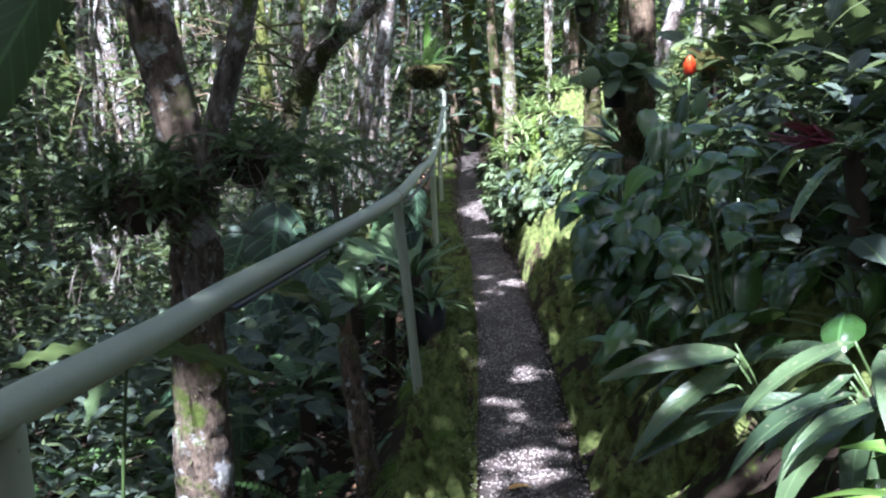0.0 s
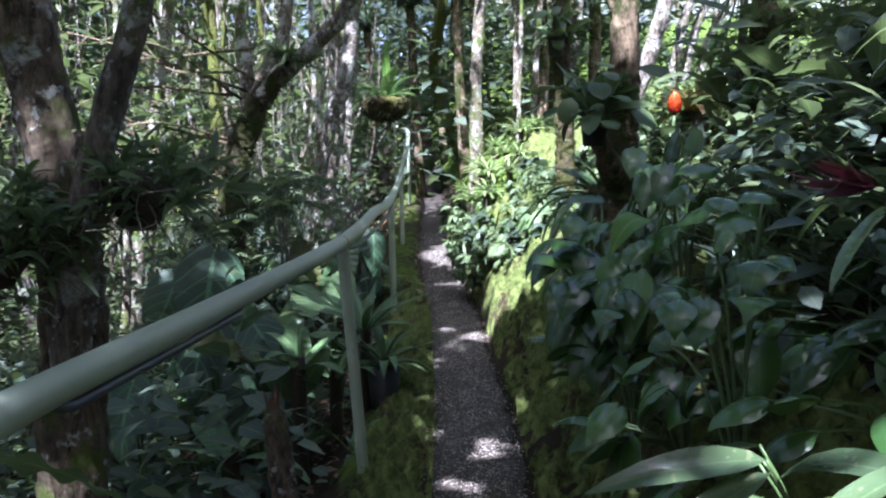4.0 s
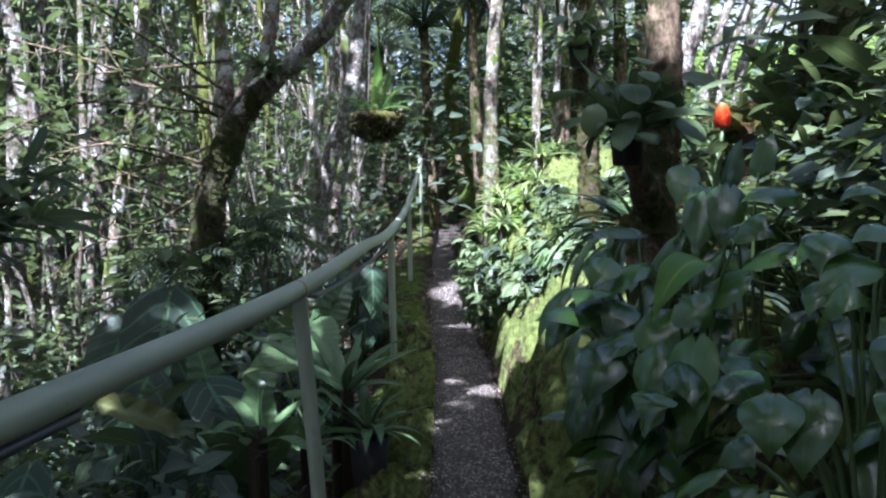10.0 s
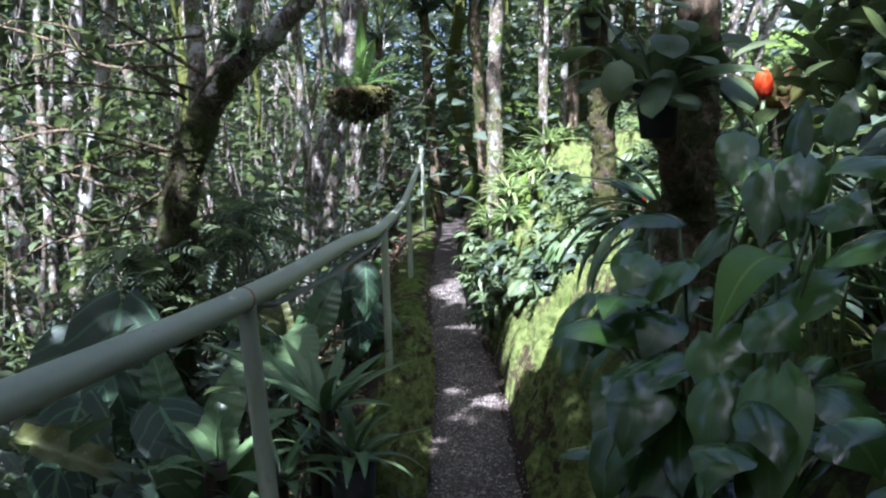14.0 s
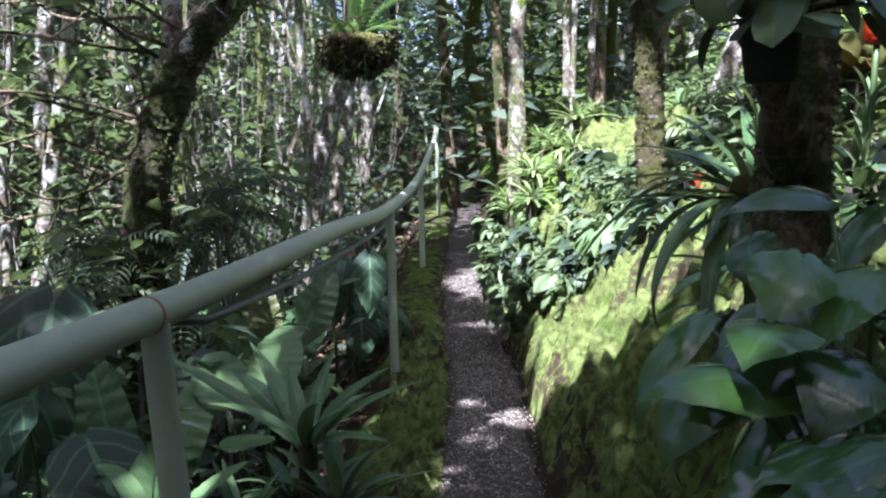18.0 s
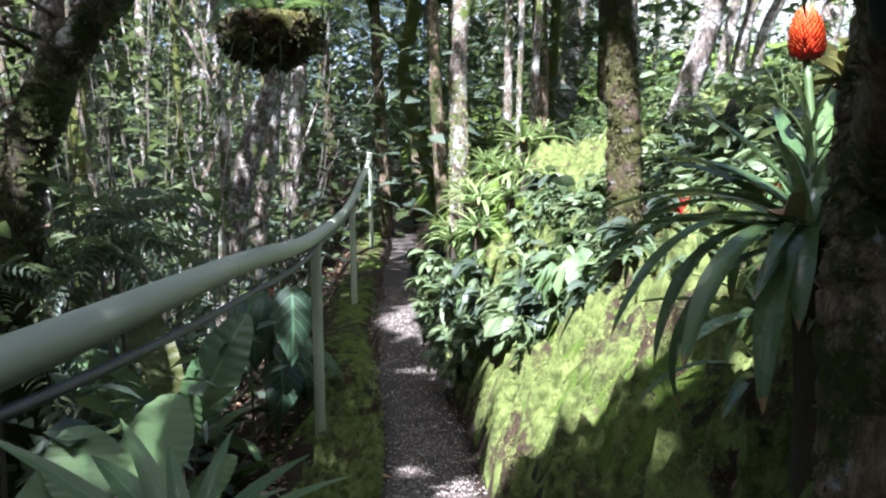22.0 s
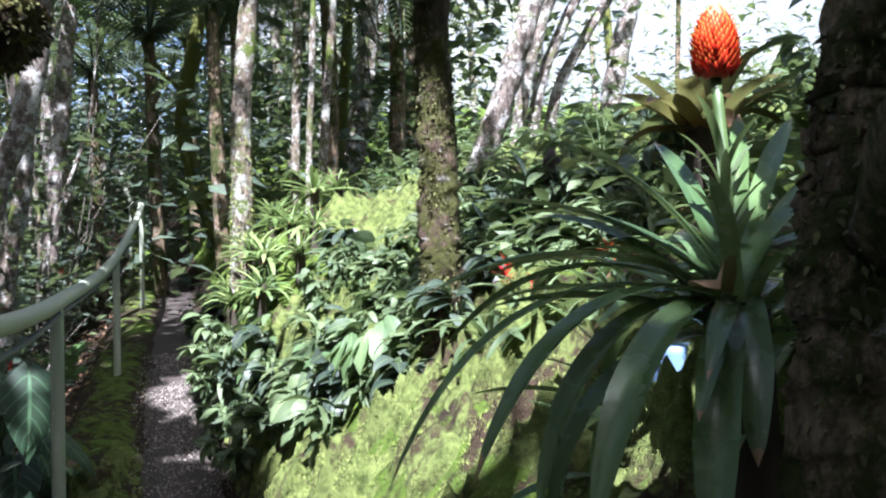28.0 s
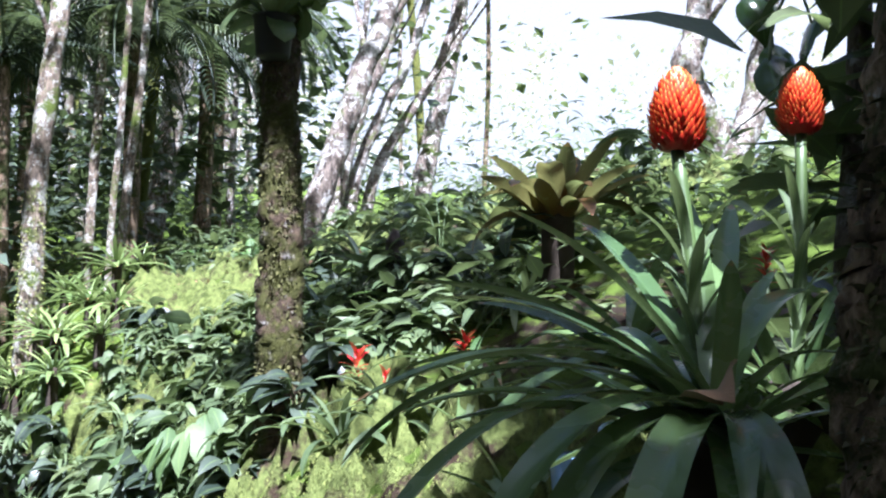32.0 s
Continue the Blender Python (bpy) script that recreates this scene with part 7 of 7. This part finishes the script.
for k, (x, y, h) in enumerate([(0.25, 20.0, 3.4), (-0.9, 18.5, 3.0), (0.55, 15.2, 2.7), (-0.1, 16.4, 2.8)]):
    tf = fern("tree_fern", "dark tree fern arching over the path", (x, y, on_land(x, y) + h), 14, TREE_FERN, (0.8, 1.1), (0.0, 0.7), 290 + k, M_LEAF_BLUE, "tree fern", "tree ferns")
    stalk(tf, [(0, 0, 0.05), (0.04, 0, -h / 2), (0.1, 0, -h - 0.1)], 0.06, 0.08, M_BARK_DARK, "trunk")

# the hanging basket
basket = thing("hanging_basket", "mossy hanging basket with ferns over the path", "hanging basket", (0.06, 7.2, 1.515))
bg = Geo()
zb = np.array([-0.075, -0.07, -0.05, -0.02, 0.015, 0.04, 0.05])
add_tube(bg, np.stack([0 * zb, 0 * zb, zb], -1), [0.04, 0.07, 0.1, 0.122, 0.126, 0.118, 0.08], 22, 0.1, 2)
part("bowl", bg, M_BASKET, basket, "fibre bowl overgrown with yellow moss")
pg = Geo()
add_tube(pg, [(0, 0, -0.086), (0, 0, -0.082), (0, 0, -0.07), (0, 0, -0.05), (0, 0, -0.03), (0, 0, -0.012)], [0.03, 0.055, 0.08, 0.105, 0.12, 0.128], 22, 0.08, 9)
part("root_mat", pg, M_BASKET, basket, "dark matted roots under the bowl")
g = np.random.default_rng(300)
mg = Geo()
for _ in range(1500):
    a, zz = g.uniform(0, 6.28), g.uniform(-0.09, 0.05)
    r = np.interp(zz, zb, [0.04, 0.07, 0.1, 0.122, 0.126, 0.118, 0.08])
    put(mg, LEAF_SMALL, (r * math.cos(a), r * math.sin(a), zz), a + g.normal(0, 0.6), g.uniform(-1.2, 0.3), g.uniform(-1, 1), g.uniform(0.009, 0.026))
tagged(part("moss_growth", mg, M_MOSS_OLIVE, basket, "brown and yellow moss"), kind="stuff")
for a in (0.3, 2.4, 4.5):
    stalk(basket, [(0.125 * math.cos(a), 0.125 * math.sin(a), 0.03), (0.06 * math.cos(a), 0.06 * math.sin(a), 0.45), (0, 0, 0.9)], 0.0015, 0.0015, M_TWIG, "wire")
stalk(basket, [(0, 0, 0.9), (0, 0.02, 1.6), (0, 0.05, 3.0)], 0.002, 0.002, M_TWIG, "wire")
for i in range(17):
    leaf_part(basket, FRONDS[i % 2], (0.03 * math.cos(i * 2.4), 0.03 * math.sin(i * 2.4), 0.05), i * 2.4, g.uniform(0.3, 1.2), 0, g.uniform(0.4, 0.66), "frond")
leaf_part(basket, leaf_mesh("leaf", blade(0.26, 0.045, "lance", 1.45, -0.1, 0.3, 10, 0.02), M_LEAF_YOUNG), (0.01, 0, 0.1), 1.35, 0.0, 0.0, 1.05, "leaf", "upright bright green leaf")
for i in range(5):
    a = 3.0 + 0.5 * i
    p0 = np.array([0.11 * math.cos(a), 0.11 * math.sin(a), 0.0])
    st_ = stalk(basket, [tuple(p0), tuple(p0 * 1.3 + np.array([0, 0, -0.1])), tuple(p0 * 1.35 + np.array([-0.01 * i, 0, -0.22 - 0.03 * i]))], 0.0018, 0.001, M_STEM, "trailing_stem")
    for k in range(9):
        q = p0 * 1.3 + np.array([-0.001 * i, 0, -0.03 - 0.022 * k])
        leaf_part(st_, BEDS[k % 2], q, a + (-1) ** k * 1.1, -0.3, 0, 0.28, "leaflet")

# ---- loose things on the ground ----
lit = np.random.default_rng(320)
YELLOW = leaf_mesh("fallen_leaf", blade(0.085, 0.032, "lance", 0.15, 0.4, 0.25, 5, 0.05), plain("yellowed leaf", (0.5, 0.26, 0.06), (0.65, 0.4, 0.12), 20.0, 0.6, 0.1))
for x, y, az in ((0.22, 8.29, 0.1), (0.42, 4.12, 0.3), (0.2, 9.2, 1.1)):
    o = tagged(new("fallen_leaf", YELLOW), "yellow-brown fallen leaf on the path's edge", "leaf", "fallen leaves")
    o.matrix_basis = pose(x, y, float(max(path_height(y) + 0.018, on_land(x, y) + 0.012)), 0, 0, math.degrees(az))
litter = Geo()
dl = blade(1.0, 0.45, "lance", 0.3, 0.7, 0.3, 3, 0.06)
ly = lit.uniform(2, 16, 3600)
lx = path_centre(ly) + np.where(lit.random(3600) < 0.7, -0.55 - np.abs(lit.normal(0, 0.9, 3600)), 1.1 + np.abs(lit.normal(0, 0.9, 3600)))
put_many(litter, dl, np.column_stack([lx, ly, land_at(lx, ly) + 0.02]), lit.uniform(0, 6.28, 3600), lit.uniform(-0.4, 0.4, 3600), lit.uniform(-0.6, 0.6, 3600), lit.uniform(0.03, 0.08, 3600))
tagged(part("leaf_litter", litter, M_LEAF_DEAD), "brown fallen leaves on the soil", "leaf litter", kind="stuff")

# gravel
peb = Geo()
octa = np.array([(1, 0, 0), (-1, 0, 0), (0, 1, 0), (0, -1, 0), (0, 0, 1), (0, 0, -1)], float)
octf = np.array([(0, 2, 4), (2, 1, 4), (1, 3, 4), (3, 0, 4), (2, 0, 5), (1, 2, 5), (3, 1, 5), (0, 3, 5)])
for _ in range(15000):
    y = 2.5 + 10.0 * lit.random() ** 1.2
    d = lit.normal(0, 0.12)
    if abs(d) > 0.27:
        continue
    x = float(path_centre(y)) + d
    s = lit.uniform(0.0025, 0.0065)
    peb.add((octa * lit.uniform(0.6, 1.2, (6, 1)) * np.array([1, 0.8, 0.6]) * s) @ rot(lit.uniform(0, 6.28), lit.uniform(-0.5, 0.5)).T + (x, y, float(path_height(y)) + 0.014), octf)
tagged(part("gravel", peb, M_PEBBLE, None, smooth=False), "loose grey and pale gravel stones on the path", "gravel", kind="stuff")

# moss cushions on the banks: a lumpy sheet with tufts on it
mossg = Geo()
tuft = blade(1.0, 0.26, "sword", 1.2, 0.6, 0.3, 2)


def moss_lift(x, y):
    """How far the cushions stand over the soil; below nought there are none."""
    lift = np.array([0.16 * abs(noise.noise((a * 6.5, b * 6.5, 1.0))) + 0.13 * abs(noise.noise((a * 14, b * 14, 4.0))) + 0.065 * noise.noise((a * 30, b * 30, 6.0)) + 0.05 * noise.noise((a * 2.6, b * 2.6, 8.0)) for a, b in zip(np.ravel(x), np.ravel(y))]).reshape(np.shape(x))
    d = np.abs(x - path_centre(y))
    base = np.interp(x - path_centre(y), [0.3, 0.5, 2.0, 3.0], [0.03, 0.04, 0.04, 0.03]) * np.array([noise.noise((a * 5, b * 5, 0.0)) + 0.6 * noise.noise((a * 13, b * 13, 3.0)) for a, b in zip(np.ravel(x), np.ravel(y))]).reshape(np.shape(x)) * np.clip((d - 0.2) / 0.25, 0, 1)
    return base, lift - 0.04


def moss_sheet(y_range, d_range, label, step=0.017):
    yv, dv = np.arange(*y_range, step), np.arange(*d_range, step)
    dd, yg = np.meshgrid(dv, yv)
    xg = path_centre(yg) + dd
    base, lift = moss_lift(xg, yg)
    edge = np.minimum(np.minimum(dd - d_range[0], d_range[1] - dd) / 0.06, np.minimum(yg - y_range[0], y_range[1] - yg) / 0.1)
    edge = edge + np.array([0.9 * noise.noise((a * 9, b * 9, 2.0)) for a, b in zip(xg.ravel(), yg.ravel())]).reshape(xg.shape) * (np.abs(dd) < 0.26)
    zg = land_at(xg.ravel(), yg.ravel()).reshape(xg.shape) + base + lift - 0.03 * np.clip(1 - edge, 0, 1)
    w, h = len(dv), len(yv)
    i = (np.arange(h - 1)[:, None] * w + np.arange(w - 1)[None]).ravel()
    g = Geo()
    g.add(np.stack([xg, yg, zg], -1).reshape(-1, 3), np.stack([i, i + 1, i + w + 1, i + w], 1))
    tagged(part("moss", g, M_MOSS_SHEET), label, "moss", kind="stuff")


def moss_patch(count, y_range, d_of):
    y = lit.uniform(*y_range, count)
    x = path_centre(y) + d_of(count)
    base, lift = moss_lift(x, y)
    bald = np.array([noise.noise((a * 3.1, b * 3.1, 11.0)) + 0.6 * noise.noise((a * 9.0, b * 9.0, 12.0)) for a, b in zip(x, y)])
    ok = (lift > -0.03) & (bald > -0.12)
    x, y, base, lift = x[ok], y[ok], base[ok], lift[ok]
    n = len(x)
    put_many(mossg, tuft, np.column_stack([x, y, land_at(x, y) + base + lift - 0.003]), lit.uniform(0, 6.28, n), lit.uniform(-0.7, 0.3, n), np.zeros(n), lit.uniform(0.006, 0.013, n))


moss_sheet((3.6, 10.3), (0.2, 1.05), "bright green moss cushions on the steep bank")
moss_sheet((3.4, 10.0), (-0.46, -0.16), "green moss cushions along the path's edge")
moss_sheet((10.1, 12.0), (0.75, 1.7), "yellow-green moss mound behind the bed", 0.03)
moss_sheet((9.5, 14.5), (1.8, 4.6), "green moss over the slope behind the trees", 0.06)
moss_patch(20000, (3.7, 6.1), lambda n: 0.25 + 0.4 * lit.random(n))
moss_patch(130000, (6.1, 10.2), lambda n: 0.24 + 0.7 * lit.random(n) ** 1.2)
moss_patch(60000, (3.5, 10), lambda n: -0.17 - 0.28 * lit.random(n) ** 1.4)
moss_patch(3000, (10, 13.5), lambda n: -lit.uniform(0.17, 0.52, n))
moss_patch(30000, (10, 14), lambda n: lit.uniform(0.7, 4.2, n))
tagged(part("moss", mossg, M_MOSS), "bright green moss cushions on the banks", "moss", kind="stuff")

# bare twigs and lianas in the woods
tw = Geo()
for i in range(300):
    y = lit.uniform(8.0, 18)
    x = float(path_centre(y)) - 1.0 - abs(lit.normal(0, 2.2))
    z = on_land(x, y)
    h = lit.uniform(0.8, 3.5)
    e = np.array([lit.normal(0, 0.5), lit.normal(0, 0.4), h])
    m = e * 0.5 + np.array([lit.normal(0, 0.15), lit.normal(0, 0.15), 0])
    line = smooth_line([(0, 0, 0), tuple(m), tuple(e)], 4) + (x, y, z)
    add_tube(tw, line, np.linspace(lit.uniform(0.003, 0.009), 0.0015, len(line)), 5)
tagged(part("twigs", tw, M_TWIG), "thin bare grey stems in the undergrowth", "twigs", kind="stuff")
